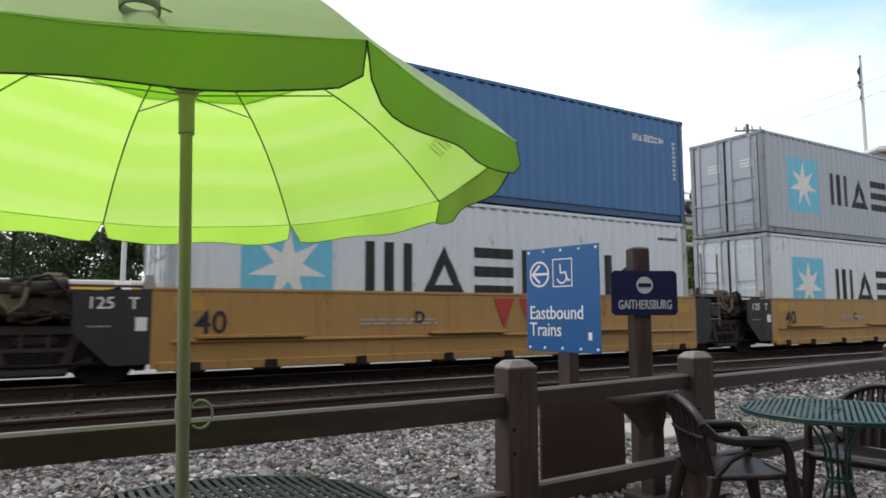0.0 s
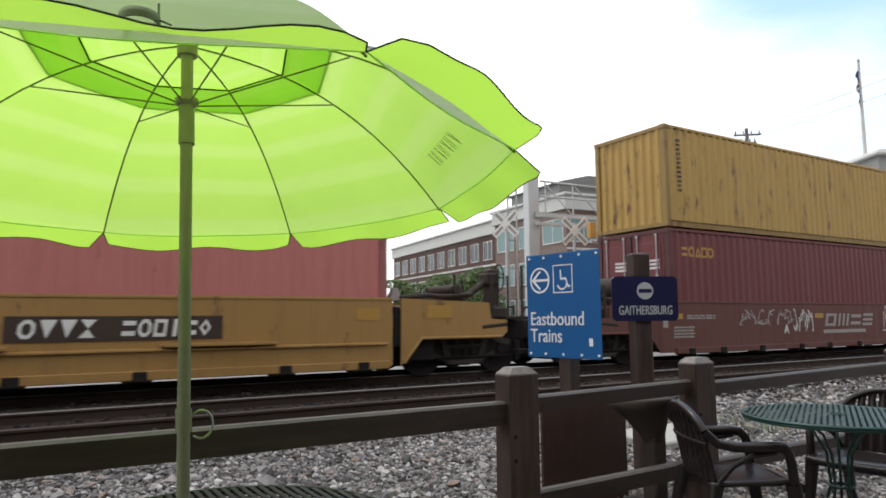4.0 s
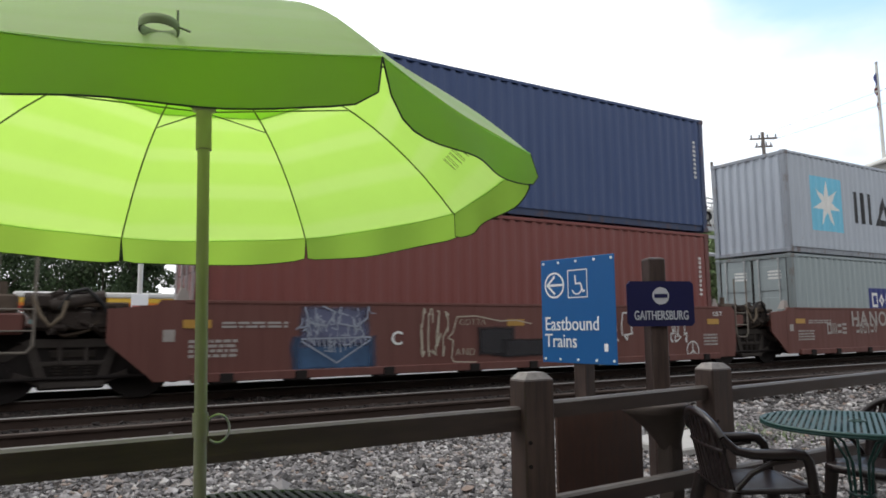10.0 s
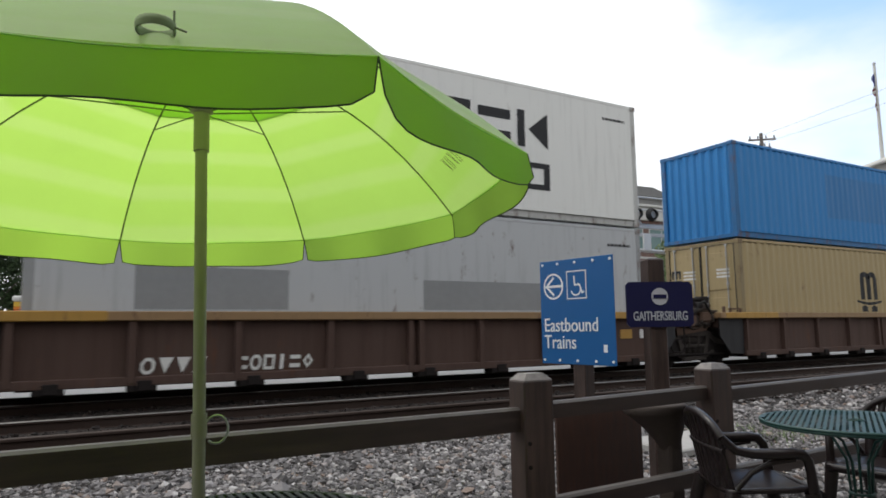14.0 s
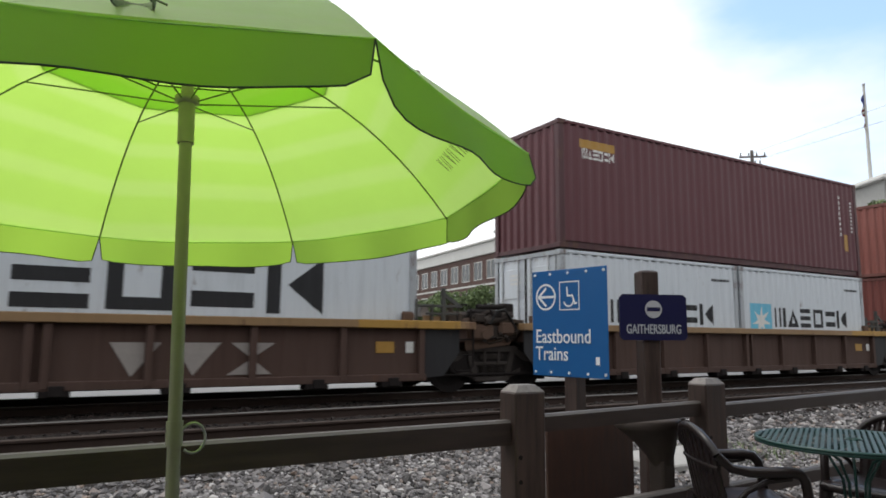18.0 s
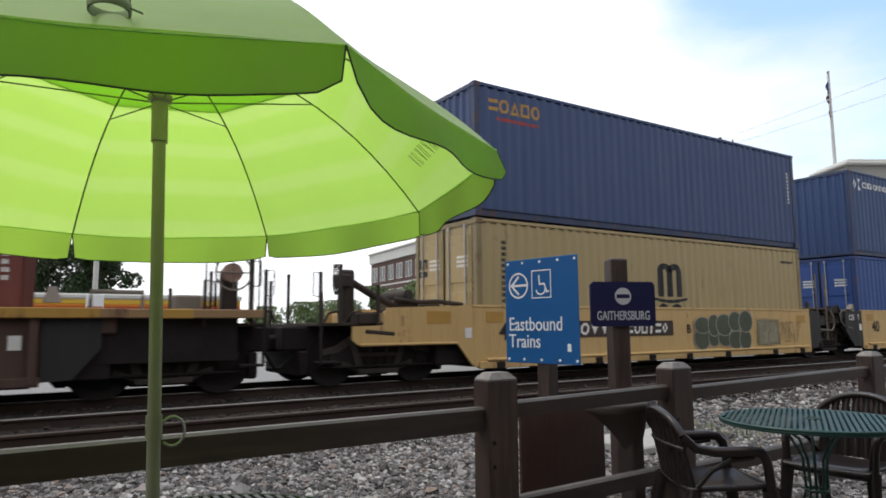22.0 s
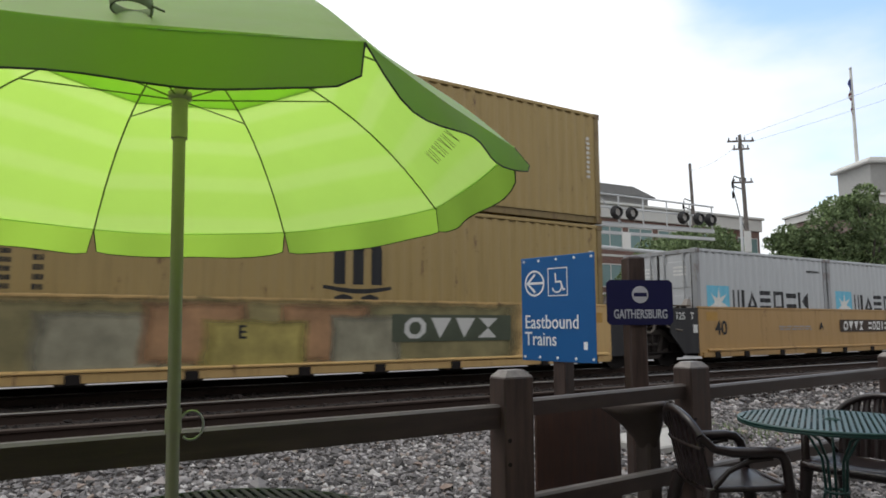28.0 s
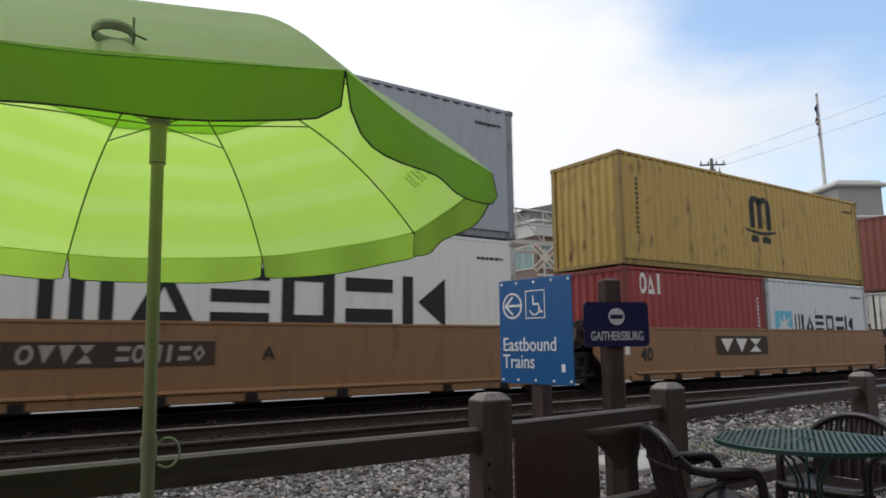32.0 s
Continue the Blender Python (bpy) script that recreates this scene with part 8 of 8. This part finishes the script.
def building(m, w, d, h, floors, bays, label, band=1.2, base=BRICK, wide=0.76, glass=None, side=0):
    """A block with a front in the local x-z plane facing -y; windows are recessed panes in frames."""
    t = thing("building", m, label, "building")
    part("wall", Geo().box(0, w, 0, d, 0, h - band), base, t)
    part("cornice", Geo().box(-0.25, w + 0.25, -0.25, d + 0.25, h - band, h - 0.25, 0.05).box(-0.45, w + 0.45, -0.45, d + 0.45, h - 0.25, h, 0.05), TRIM_WHITE, t, "pale cornice band")
    part("roof", Geo().box(0.2, w - 0.2, 0.2, d - 0.2, h, h + 0.12), ROOF_GREY, t)
    fh = (h - band - 0.4) / floors
    bw = w / bays
    ww, wh = bw * wide, fh * 0.56
    frame_me = Geo().box(-ww / 2 - 0.1, ww / 2 + 0.1, -0.06, 0.02, -0.1, 0.0).box(-ww / 2 - 0.1, ww / 2 + 0.1, -0.06, 0.02, wh, wh + 0.1).box(-ww / 2 - 0.1, -ww / 2, -0.06, 0.02, 0, wh).box(ww / 2, ww / 2 + 0.1, -0.06, 0.02, 0, wh).box(-0.05, 0.05, -0.05, 0.02, 0, wh).mesh("window_frame", TRIM_WHITE)
    pane_me = Geo().box(-ww / 2, ww / 2, -0.02, 0.01, 0, wh).mesh("pane", glass or GLASS)
    for f in range(floors):
        part("floor_band", Geo().box(0, w, -0.05, 0, 0.35 + f * fh, 0.55 + f * fh), TRIM_WHITE, t)
        for b in range(bays):
            win = part("window", frame_me, None, t, "", pose((b + 0.5) * bw, 0, 1.15 + f * fh))
            part("pane", pane_me, None, win)
        for b in range(side):
            win = part("window", frame_me, None, t, "", pose(0, d - (b + 0.5) * d / side, 1.15 + f * fh, 0, 0, -90))
            part("pane", pane_me, None, win)
    return t


def leaf_material(name, dark, light):
    n = Nodes(name)
    g = n.tree.nodes.new("ShaderNodeNewGeometry")
    c = n.ramp(g.outputs["Random Per Island"], [(0.0, dark), (1.0, light)])
    big = n.noise(0.5, detail=3)
    c = n.mix(n.scale(n.grey(big, 0.4, 0.65), 0.5), c, tuple(k * 0.5 for k in dark))
    return n.done(c, 0.6, spec=0.2)


LEAVES = [leaf_material("leaves_mid", (0.10, 0.145, 0.065), (0.25, 0.33, 0.15)), leaf_material("leaves_deep", (0.028, 0.05, 0.024), (0.075, 0.115, 0.05))]
BARK = wood("bark", (0.04, 0.032, 0.026), (0.10, 0.085, 0.07), (1, 1, 0.2))


def tree(x, y, h, spread, seed, mat=0, n=5200, leaf=0.17, label="leafy broad green tree"):
    r = np.random.default_rng(seed)
    t = thing("tree", pose(x, y, 0, 0, 0, seed * 47), label, "tree", "trees")
    trunk = Geo().tube([(0, 0, -0.1), (0.08, 0.05, h * 0.2), (-0.05, 0.1, h * 0.42), (0.05, 0, h * 0.7)], [h * 0.03, h * 0.024, h * 0.018, h * 0.006], 9)
    part("trunk", trunk, BARK, t)
    clumps = []
    for i in range(9):
        a, z = i * 2.4 + r.uniform(-0.3, 0.3), h * r.uniform(0.42, 0.86)
        q = spread * r.uniform(0.35, 0.95) * math.sin(min(1.0, (1.04 - z / h) * 2.3) * 1.45)
        p = Vector((q * math.cos(a), q * math.sin(a), z))
        s = Vector((0, 0.05, h * r.uniform(0.22, 0.5)))
        part("limb", Geo().tube([s, s.lerp(p, 0.5) + Vector((0, 0, h * 0.04)), p], [h * 0.012, h * 0.008, h * 0.003], 6), BARK, t)
        for k in range(3):
            clumps.append((p + Vector(r.normal(0, spread * 0.2, 3)), spread * r.uniform(0.2, 0.42)))
    clumps += [(Vector((0, 0, h * 0.88)), spread * 0.4), (Vector((0.2, 0.1, h * 0.62)), spread * 0.6), (Vector((-0.1, 0.2, h * 0.45)), spread * 0.55)]
    c = np.array([p for p, _ in clumps])
    rad = np.array([q for _, q in clumps])
    pick = r.choice(len(clumps), n, p=rad ** 2 / (rad ** 2).sum())
    d = r.normal(size=(n, 3))
    d /= np.linalg.norm(d, axis=1)[:, None]
    pos = c[pick] + d * (rad[pick] * r.uniform(0.45, 1.08, n) ** 0.6)[:, None] * np.array([1, 1, 0.8])
    pos[:, 2] = np.clip(pos[:, 2], h * 0.16, h * 1.02)
    u = r.normal(size=(n, 3))
    u /= np.linalg.norm(u, axis=1)[:, None]
    w = np.cross(u, r.normal(size=(n, 3)))
    w /= np.linalg.norm(w, axis=1)[:, None]
    s = (leaf * r.uniform(0.6, 1.4, n))[:, None]
    v = np.stack([pos - u * s, pos - w * s * 0.55, pos + u * s, pos + w * s * 0.55], 1).reshape(-1, 3)
    me = bpy.data.meshes.new("crown")
    me.from_pydata(v.tolist(), [], (np.arange(n)[:, None] * 4 + np.arange(4)[None]).tolist())
    me.materials.append(LEAVES[mat])
    crown = new("crown", me)
    crown.parent = t
    tagged(crown, kind="stuff")
    return t


# far trees to the left of the crossing, in a row
for i, (x, y, h, s) in enumerate(((-3.5, 62, 8.0, 3.4), (0.5, 64, 8.8, 3.8), (3.6, 60, 8.2, 3.2), (6.1, 58, 8.8, 2.5), (-9, 66, 9, 4))):
    tree(x, y, h, s, 11 + i, 1, 9000, 0.13, "dark green tree in a row beyond the road")
# low trees on the skyline and before the long building
for i, (x, y, h, sp) in enumerate(((25, 74, 3.6, 2.8), (31, 76, 4.2, 3.2), (36.5, 80, 4.6, 3.4), (30.5, 57, 5.0, 2.2), (34.2, 56, 5.6, 2.4), (37.6, 54.5, 6.2, 2.5), (46.5, 40.5, 6.6, 2.4), (43.8, 38.5, 6.0, 2.2))):
    tree(x, y, h, sp, 51 + i, 0, 5000, 0.14, "low dark green tree on the skyline")
# trees by the crossing
for i, (x, y, h, s) in enumerate(((38.5, 27.5, 7.4, 2.6), (41.6, 24.6, 7.7, 2.6), (43.6, 22.6, 9.7, 2.5), (44.9, 21.4, 10.7, 2.0), (36.9, 29.3, 7.4, 2.7), (40.5, 31.5, 8.2, 2.8))):
    tree(x, y, h, s, 31 + i, 0, 11000, 0.115, "full green street tree beyond the crossing")

building(pose(40.5, 45.0, 0, 0, 0, -4), 27, 12, 12.6, 3, 7, "brick block with pale bands and wide windows", 1.5, side=3)
building(pose(46.9, 91, 0, 0, 0, -97), 35, 14, 12.3, 3, 11, "long brick building with white cornice and paired windows", 1.6, base=brick_material("dark_brown_brick", 0.55), wide=0.58, glass=plain("dark_window_glass", (0.05, 0.06, 0.065), 0.12, 0.0, 0.3, 0.3, 0.0))
tower = building(pose(66, 31, 0, 0, 0, -30), 26, 14, 13.2, 3, 6, "brick building with a pale rooftop turret", 1.0)
part("turret", Geo().box(0.9, 5.4, 1.0, 6.0, 13.2, 16.3, 0.05), STUCCO, tower, "pale stucco turret")
part("turret_roof", Geo().box(0.4, 5.9, 0.5, 6.5, 16.3, 16.65, 0.1).box(0.9, 5.4, 0.9, 6.1, 16.65, 16.95, 0.1), TRIM_WHITE, tower, "pale flat turret roof")
part("roof_railing", Geo().box(9.4, 9.5, 1.0, 1.1, 13.2, 17.6).box(10.4, 10.5, 1.0, 1.1, 13.2, 17.6).box(9.4, 10.5, 1.0, 1.1, 17.0, 17.1).box(9.4, 10.5, 1.0, 1.1, 16.3, 16.4), GALV, tower)
# houses on the roof of the brick block
roofhouse = thing("roof_storey", pose(41.5, 47.0, 11.9, 0, 0, -4), "grey set-back roof storey with pale walls", "building")
part("wall", Geo().box(0, 12, 0, 8, 0.12, 2.0), STUCCO, roofhouse)
part("roof", Geo().prism([(-0.6, 2.0), (12.6, 2.0), (9.5, 2.9), (3.0, 2.9)], -0.6, 8.6), ROOF_GREY, roofhouse)

# signal bridge over the crossing
WHITE_STEEL = plain("silver_paint", (0.52, 0.53, 0.54), 0.45, 0.3, 0.2, 12)
DISC = plain("black_signal_disc", (0.012, 0.012, 0.013), 0.5)
gantry = thing("signal_gantry", pose(15.1, 18.6, 0, 0, 0, -8.5), "silver steel cantilever signal bridge with railings and lamps", "signal gantry")
GL = 8.6
part("mast", Geo().box(-0.22, 0.22, -0.2, 0.2, 0, 6.35, 0.03), WHITE_STEEL, gantry)
for z in (4.55, 4.85):
    part("beam", Geo().box(0, GL, -0.35, -0.25, z, z + 0.12, 0.01), WHITE_STEEL, gantry)
part("walkway", Geo().box(0, GL, -0.3, 0.4, 4.98, 5.03), GALV, gantry)
for z0, z1 in ((6.15, 5.92), (5.6, 5.5)):
    part("handrail", Geo().cyl((0.2, -0.32, z0), (GL, -0.32, z1), 0.035, 6), WHITE_STEEL, gantry)
for i in range(8):
    px = 0.4 + i * (GL - 0.5) / 7
    part("railing_post", Geo().cyl((px, -0.32, 4.9), (px, -0.32, 6.14 - 0.027 * px), 0.03, 6), WHITE_STEEL, gantry)
for i in range(3):
    part("brace", Geo().cyl((0.4 + i * 1.25, -0.32, 6.05), (1.5 + i * 1.25, -0.32, 5.0), 0.025, 6), WHITE_STEEL, gantry)
part("ladder", Geo().cyl((-0.6, 0, 0), (-0.6, 0, 7.0), 0.03, 6).cyl((-0.95, 0, 0), (-0.95, 0, 6.6), 0.03, 6).box(-0.95, -0.6, -0.02, 0.02, 2.0, 2.04).box(-0.95, -0.6, -0.02, 0.02, 3.0, 3.04).box(-0.95, -0.6, -0.02, 0.02, 4.0, 4.04).box(-0.95, -0.6, -0.02, 0.02, 5.0, 5.04).box(-0.95, -0.6, -0.02, 0.02, 6.0, 6.04), GALV, gantry)
lamp_me = Geo().lathe([(0.26, 0.0), (0.26, 0.03), (0.18, 0.04), (0.18, 0.2), (0.16, 0.2), (0.15, 0.05), (0.0, 0.05)], 20).mesh("signal_lamp", DISC)
# pale grey paints the reflection seen in the unlit lens
lens_me = Geo().cyl((0, 0, 0.05), (0, 0, 0.07), 0.15, 14).mesh("lens", plain("pale_lens", (0.5, 0.48, 0.46), 0.15))
for px in (3.6, 4.3, 6.8, 7.6, 8.2):
    lamp = part("signal_lamp", lamp_me, None, gantry, "black round flashing signal, unlit", pose(px, -0.5, 5.35, 90, 0, 0))
    part("lens", lens_me, None, lamp)


def crossbuck(x, y, z, s, turn):
    t = thing("crossing_sign", pose(x, y, 0, 0, 0, turn), "white crossbuck railway crossing sign on a silver mast", "sign", "crossing signs")
    part("mast", Geo().cyl((0, 0.08, 0), (0, 0.08, z + 0.3), 0.05, 8), WHITE_STEEL, t)
    for k, a in enumerate((45, -45)):
        arm = part("blade", Geo().box(-s, s, -0.012 - 0.012 * k, -0.012 * k, -0.11, 0.11, 0.004), WHITE_MARK, t, "white blade", pose(0, 0, z, 0, a, 0))
        part("print_bar", Geo().box(-s * 0.9, -s * 0.25, -0.016 - 0.012 * k, -0.013 - 0.012 * k, -0.045, 0.045).box(s * 0.25, s * 0.9, -0.016 - 0.012 * k, -0.013 - 0.012 * k, -0.045, 0.045), GREY_MARK, arm, "dark print bars")
    return t


crossbuck(15.45, 16.75, 4.18, 0.6, -20)
crossbuck(13.05, 17.4, 4.35, 0.55, -55)
arm = thing("crossing_signal", pose(0, 0, 0), "white tubular signal outrigger on a slim silver mast", "signal")
part("tube", Geo().cyl((16.6, 17.2, 3.95), (24.9, 16.7, 3.82), 0.07, 8), WHITE_STEEL, arm)
part("mast", Geo().cyl((24.9, 16.7, 0), (24.9, 16.7, 5.6), 0.055, 10), WHITE_STEEL, arm)
part("sign_plate", Geo().box(18.2, 18.6, 16.9, 16.94, 3.9, 4.5, 0.01), WHITE_MARK, arm, "small white plate")
part("amber_box", Geo().box(16.4, 16.7, 17.0, 17.2, 4.05, 4.6, 0.02), plain("amber_box", (0.55, 0.3, 0.08), 0.5), arm, "amber signal box")

TIMBER = wood("pole_timber", (0.085, 0.07, 0.062), (0.19, 0.165, 0.15), (1, 1, 0.1))


def utility_pole(x, y, h, turn, arms, label):
    t = thing("utility_pole", pose(x, y, 0, 0, 0, turn), label, "utility pole", "utility poles")
    part("pole", Geo().cyl((0, 0, 0), (-0.3, 0, h), 0.16, 10, 0, 0.1), TIMBER, t)
    for z, w in arms:
        a = part("crossarm", Geo().box(-w - 0.25, w - 0.25, -0.05, 0.05, z - 0.05, z + 0.05, 0.01), TIMBER, t)
        for k in range(4):
            part("insulator", Geo().lathe([(0.03, 0), (0.05, 0.06), (0.03, 0.1), (0.045, 0.16), (0.0, 0.2)], 8, at=(-w - 0.15 + k * (2 * w - 0.2) / 3, 0, z + 0.07)), DISC, a)
    part("marker_box", Geo().box(-0.38, 0.02, -0.22, -0.1, h * 0.43, h * 0.53, 0.02), TRIM_WHITE, t, "pale box on the pole")
    for z in (h * 0.78, h * 0.73):
        part("pole_bracket", Geo().tube([(-0.2, 0, z), (-0.75, 0, z + 0.25), (-0.85, 0, z - 0.1)], 0.04, 6).cyl((-0.85, 0, z - 0.1), (-0.85, 0, z - 0.5), 0.07, 8), STEEL_DARK, t, "dark bracket and fuse")
    part("cable", Geo().tube([(-0.8, 0, h * 0.72), (-0.5, 0, h * 0.6), (-0.1, 0, h * 0.5), (0.1, -0.2, 0.5)], 0.03, 5), RUBBER, t)
    return t


utility_pole(37.5, 24.6, 12.9, -40, ((12.5, 0.8), (12.0, 0.5), (9.9, 0.6)), "tall timber utility pole with crossarms and cables")
utility_pole(39.8, 30.1, 12.5, -40, (), "timber utility pole without crossarms")
for k, (a, b, sag) in enumerate((((37.28, 24.8, 12.75), (52, -4, 22.5), 0.5), ((37.29, 24.79, 12.25), (50, -4, 20.0), 0.6), ((37.28, 24.8, 12.4), (39.6, 30.28, 12.0), 0.3))):
    pts = [Vector(a).lerp(Vector(b), q) - Vector((0, 0, sag * 4 * q * (1 - q))) for q in np.linspace(0, 1, 13)]
    solid("power_line", Geo().tube(pts, 0.007, 5), RUBBER, "thin dark overhead power line", "power line", "power lines")

flagpole = thing("flagpole", pose(69.9, 33.8, 0.6), "white flagpole with a limp striped flag", "flagpole")
part("pole", Geo().cyl((0, 0, 13.2), (0, 0, 26.2), 0.2, 10, 0, 0.12), TRIM_WHITE, flagpole)
part("ball", Geo().lathe([(0.0, -0.15), (0.12, -0.1), (0.15, 0), (0.1, 0.12), (0.0, 0.15)], 10, at=(0, 0, 26.35)), GALV, flagpole)
g = Geo()
for i in range(17):
    w, o = 0.16 + 0.34 * math.sin(math.pi * min(1.0, (i + 1) / 14) ** 0.8), 0.12 * math.sin(i * 1.1)
    g.v += [(-0.12, 0, 25.3 - 0.25 * i), (-0.12 - w, o, 25.1 - 0.25 * i)]
g.f, g.m, g.s = [(2 * i, 2 * i + 1, 2 * i + 3, 2 * i + 2) for i in range(16)], [0 if i < 5 else 1 + i % 2 for i in range(16)], [False] * 16
part("flag", g, [NAVY_MARK, plain("flag_red", (0.14, 0.02, 0.03), 0.8), TRIM_WHITE], flagpole, "limp flag in navy, red and white")

# beyond the tracks to the left: a white-armed post and a low forecourt canopy
post = thing("white_post", pose(2.65, 25.2, 0), "slim white post with a short crosspiece", "post")
part("shaft", Geo().cyl((0, 0, 0), (0, 0, 3.95), 0.085, 8), TRIM_WHITE, post)
part("crosspiece", Geo().box(-0.42, 0.42, -0.05, 0.05, 3.8, 3.98, 0.01), TRIM_WHITE, post)
part("sign_board", Geo().box(-0.27, 0.27, -0.12, -0.09, 1.75, 2.4, 0.01), SIGN_WHITE, post, "small pale sign board")
part("sign_band", Geo().box(-0.24, 0.24, -0.126, -0.121, 1.80, 2.0), plain("sign_pink", (0.45, 0.16, 0.15), 0.5), post, "faded red band on the sign")
canopy = thing("forecourt_canopy", pose(-1.0, 25.8, 0.10), "long low white forecourt canopy with yellow, orange and red bands", "canopy")
BANDS = ((1.80, 1.90, plain("band_red", (0.42, 0.05, 0.03), 0.45, 0, 0.15, 3), "red_band"), (1.90, 2.0, plain("band_orange", (0.62, 0.20, 0.03), 0.45, 0, 0.15, 3), "orange_band"), (2.0, 2.17, plain("band_yellow", (0.66, 0.42, 0.05), 0.45, 0, 0.15, 3), "yellow_band"))
for z0, z1, mm, nm in BANDS:
    part(nm, Geo().box(0, 8.7, 0, 5.0, z0, z1, 0.02), mm, canopy)
part("roof", Geo().box(-0.05, 8.75, -0.05, 5.05, 2.17, 2.36, 0.05), TRIM_WHITE, canopy, "white flat roof edge")
for cx in (1.2, 4.35, 7.5):
    part("column", Geo().box(cx - 0.12, cx + 0.12, 1.2, 1.44, -0.02, 1.81, 0.02), STUCCO, canopy, "grey canopy column")
kiosk = thing("kiosk", pose(-1.6, 31.5, 0.0), "plain grey kiosk behind the forecourt canopy", "building")
part("wall", Geo().box(0, 10.0, 0, 4.0, 0.0, 1.9, 0.03), plain("kiosk_grey", (0.13, 0.125, 0.12), 0.8, 0, 0.3, 3), kiosk)
for wx in (0.8, 3.4, 6.6):
    part("window", Geo().box(wx, wx + 1.7, -0.03, 0.0, 0.7, 1.6, 0.01), GLASS, kiosk, "dull shop window")

# sparse weeds in the gravel beyond the fence
r = random.Random(8)
g = Geo()
for i in range(260):
    x, y = 6.9 + r.gauss(0, 0.45), 4.95 + r.gauss(0, 0.4)
    a, l, w = r.uniform(0, 6.28), r.uniform(0.03, 0.08), r.uniform(0.004, 0.009)
    dx, dy = math.cos(a), math.sin(a)
    g.add([(x - dy * w, y + dx * w, 0.0), (x + dy * w, y - dx * w, 0.0), (x + dx * l * 0.7, y + dy * l * 0.7, l)], [(0, 1, 2)])
solid("weeds", g, LEAVES[0], "sparse low green weeds in the gravel", "weeds", kind="stuff")

# unseen wall and overhang added behind the camera: close the place, block sky light
SHADE_WALL = plain("station_wall", (0.30, 0.25, 0.20), 0.85, 0, 0.3, 3)
solid("wall_south", Geo().box(-14, 12, -3.6, -3.3, 0, 5.2), SHADE_WALL, "plain station wall behind the patio", "wall", kind="structure")
solid("eaves", Geo().box(-14, 12, -3.3, -0.7, 3.3, 3.5), SHADE_WALL, "plain eaves over the patio edge", "eaves", kind="structure")


# ---- what moves ----
# the train's way along the track, one value each second
TRAVEL = [0.0, 9.93, 19.81, 29.65, 39.45, 49.21, 58.92, 68.59, 78.21, 87.80, 97.35, 106.87, 116.35, 125.80, 135.22, 144.62, 153.99,
          163.34, 172.67, 181.99, 191.29, 200.59, 209.88, 219.18, 228.46, 237.75, 247.05, 256.34, 265.64, 274.95, 284.26, 293.57, 302.89]
# how far the front and the right-hand flaps of the umbrella are blown up, in degrees
GUST_FRONT = [(0, 4), (1, 2), (1.5, 15), (2, 48), (2.5, 85), (3, 98), (3.5, 72), (4.5, 80), (5.5, 80), (6, 44), (6.5, 14), (7, 18), (7.5, 22), (8, 16), (9, 2), (12, 3), (16, 0), (18, 6), (20, 2), (23, 5), (25, 6), (28, 8), (30, 2), (32, 0)]
GUST_RIGHT = [(0, 0), (1, 0), (1.5, 8), (2, 30), (2.5, 110), (3, 165), (3.5, 120), (4.5, 95), (5.5, 70), (6, 35), (6.5, 12), (7, 6), (8, 2), (10, 6), (12, 10), (14, 2), (17, 16), (18, 4), (22, 10), (23, 22), (24, 16), (25, 45), (25.5, 12), (28, 24), (30, 6), (32, 0)]
GUST_BACK = [(0, 48), (0.6, 40), (1, 14), (1.5, 18), (2, 40), (2.5, 68), (3, 104), (3.5, 84), (5.5, 26), (6.5, 8), (8, 6), (9, 4), (11, 8), (12, 16), (13, 30), (14, 18), (17, 30), (18, 22), (19, 16), (22, 12), (24, 14), (28, 22), (30, 12), (32, 14)]
GUST_SIDE = [(0, -8), (1, 0), (1.5, 6), (2, 14), (2.5, 60), (3, 70), (3.5, 62), (5.5, 40), (6, 22), (6.5, 4), (9, 0), (12, 4), (17, 6), (18, 0), (24, 2), (25, 16), (25.5, 4), (28, 6), (32, -4)]


# wheels turn by the way they roll, a quarter turn at most from row to row
SPIN = {}
for dx in (-0.89, 0.89):
    SPIN[dx] = [(f / 15, pose(dx, 0, WR) @ Matrix.Rotation(-np.interp(f / 15, range(33), TRAVEL) / WR, 4, "Y")) for f in range(481)]


def motions():
    for ob, x, y, z in MOVING:
        walk(ob, [(t, pose(x - s, y, z)) for t, s in enumerate(TRAVEL)])
    for ws, dx in WHEELSETS:
        walk(ws, SPIN[dx])
    for k, (ob, hinge) in enumerate(valances):
        rows = GUST_FRONT if k in (7, 6) else GUST_RIGHT if k == 0 else GUST_SIDE if k == 1 else [(t, a + (5 if k > 2 else 0)) for t, a in GUST_BACK]
        walk(ob, [(t, hinge @ pose(0, 0, 0, a * (-1) + 2.0 * math.sin(3.1 * t + k), 0, 0)) for t, a in rows])


motions()
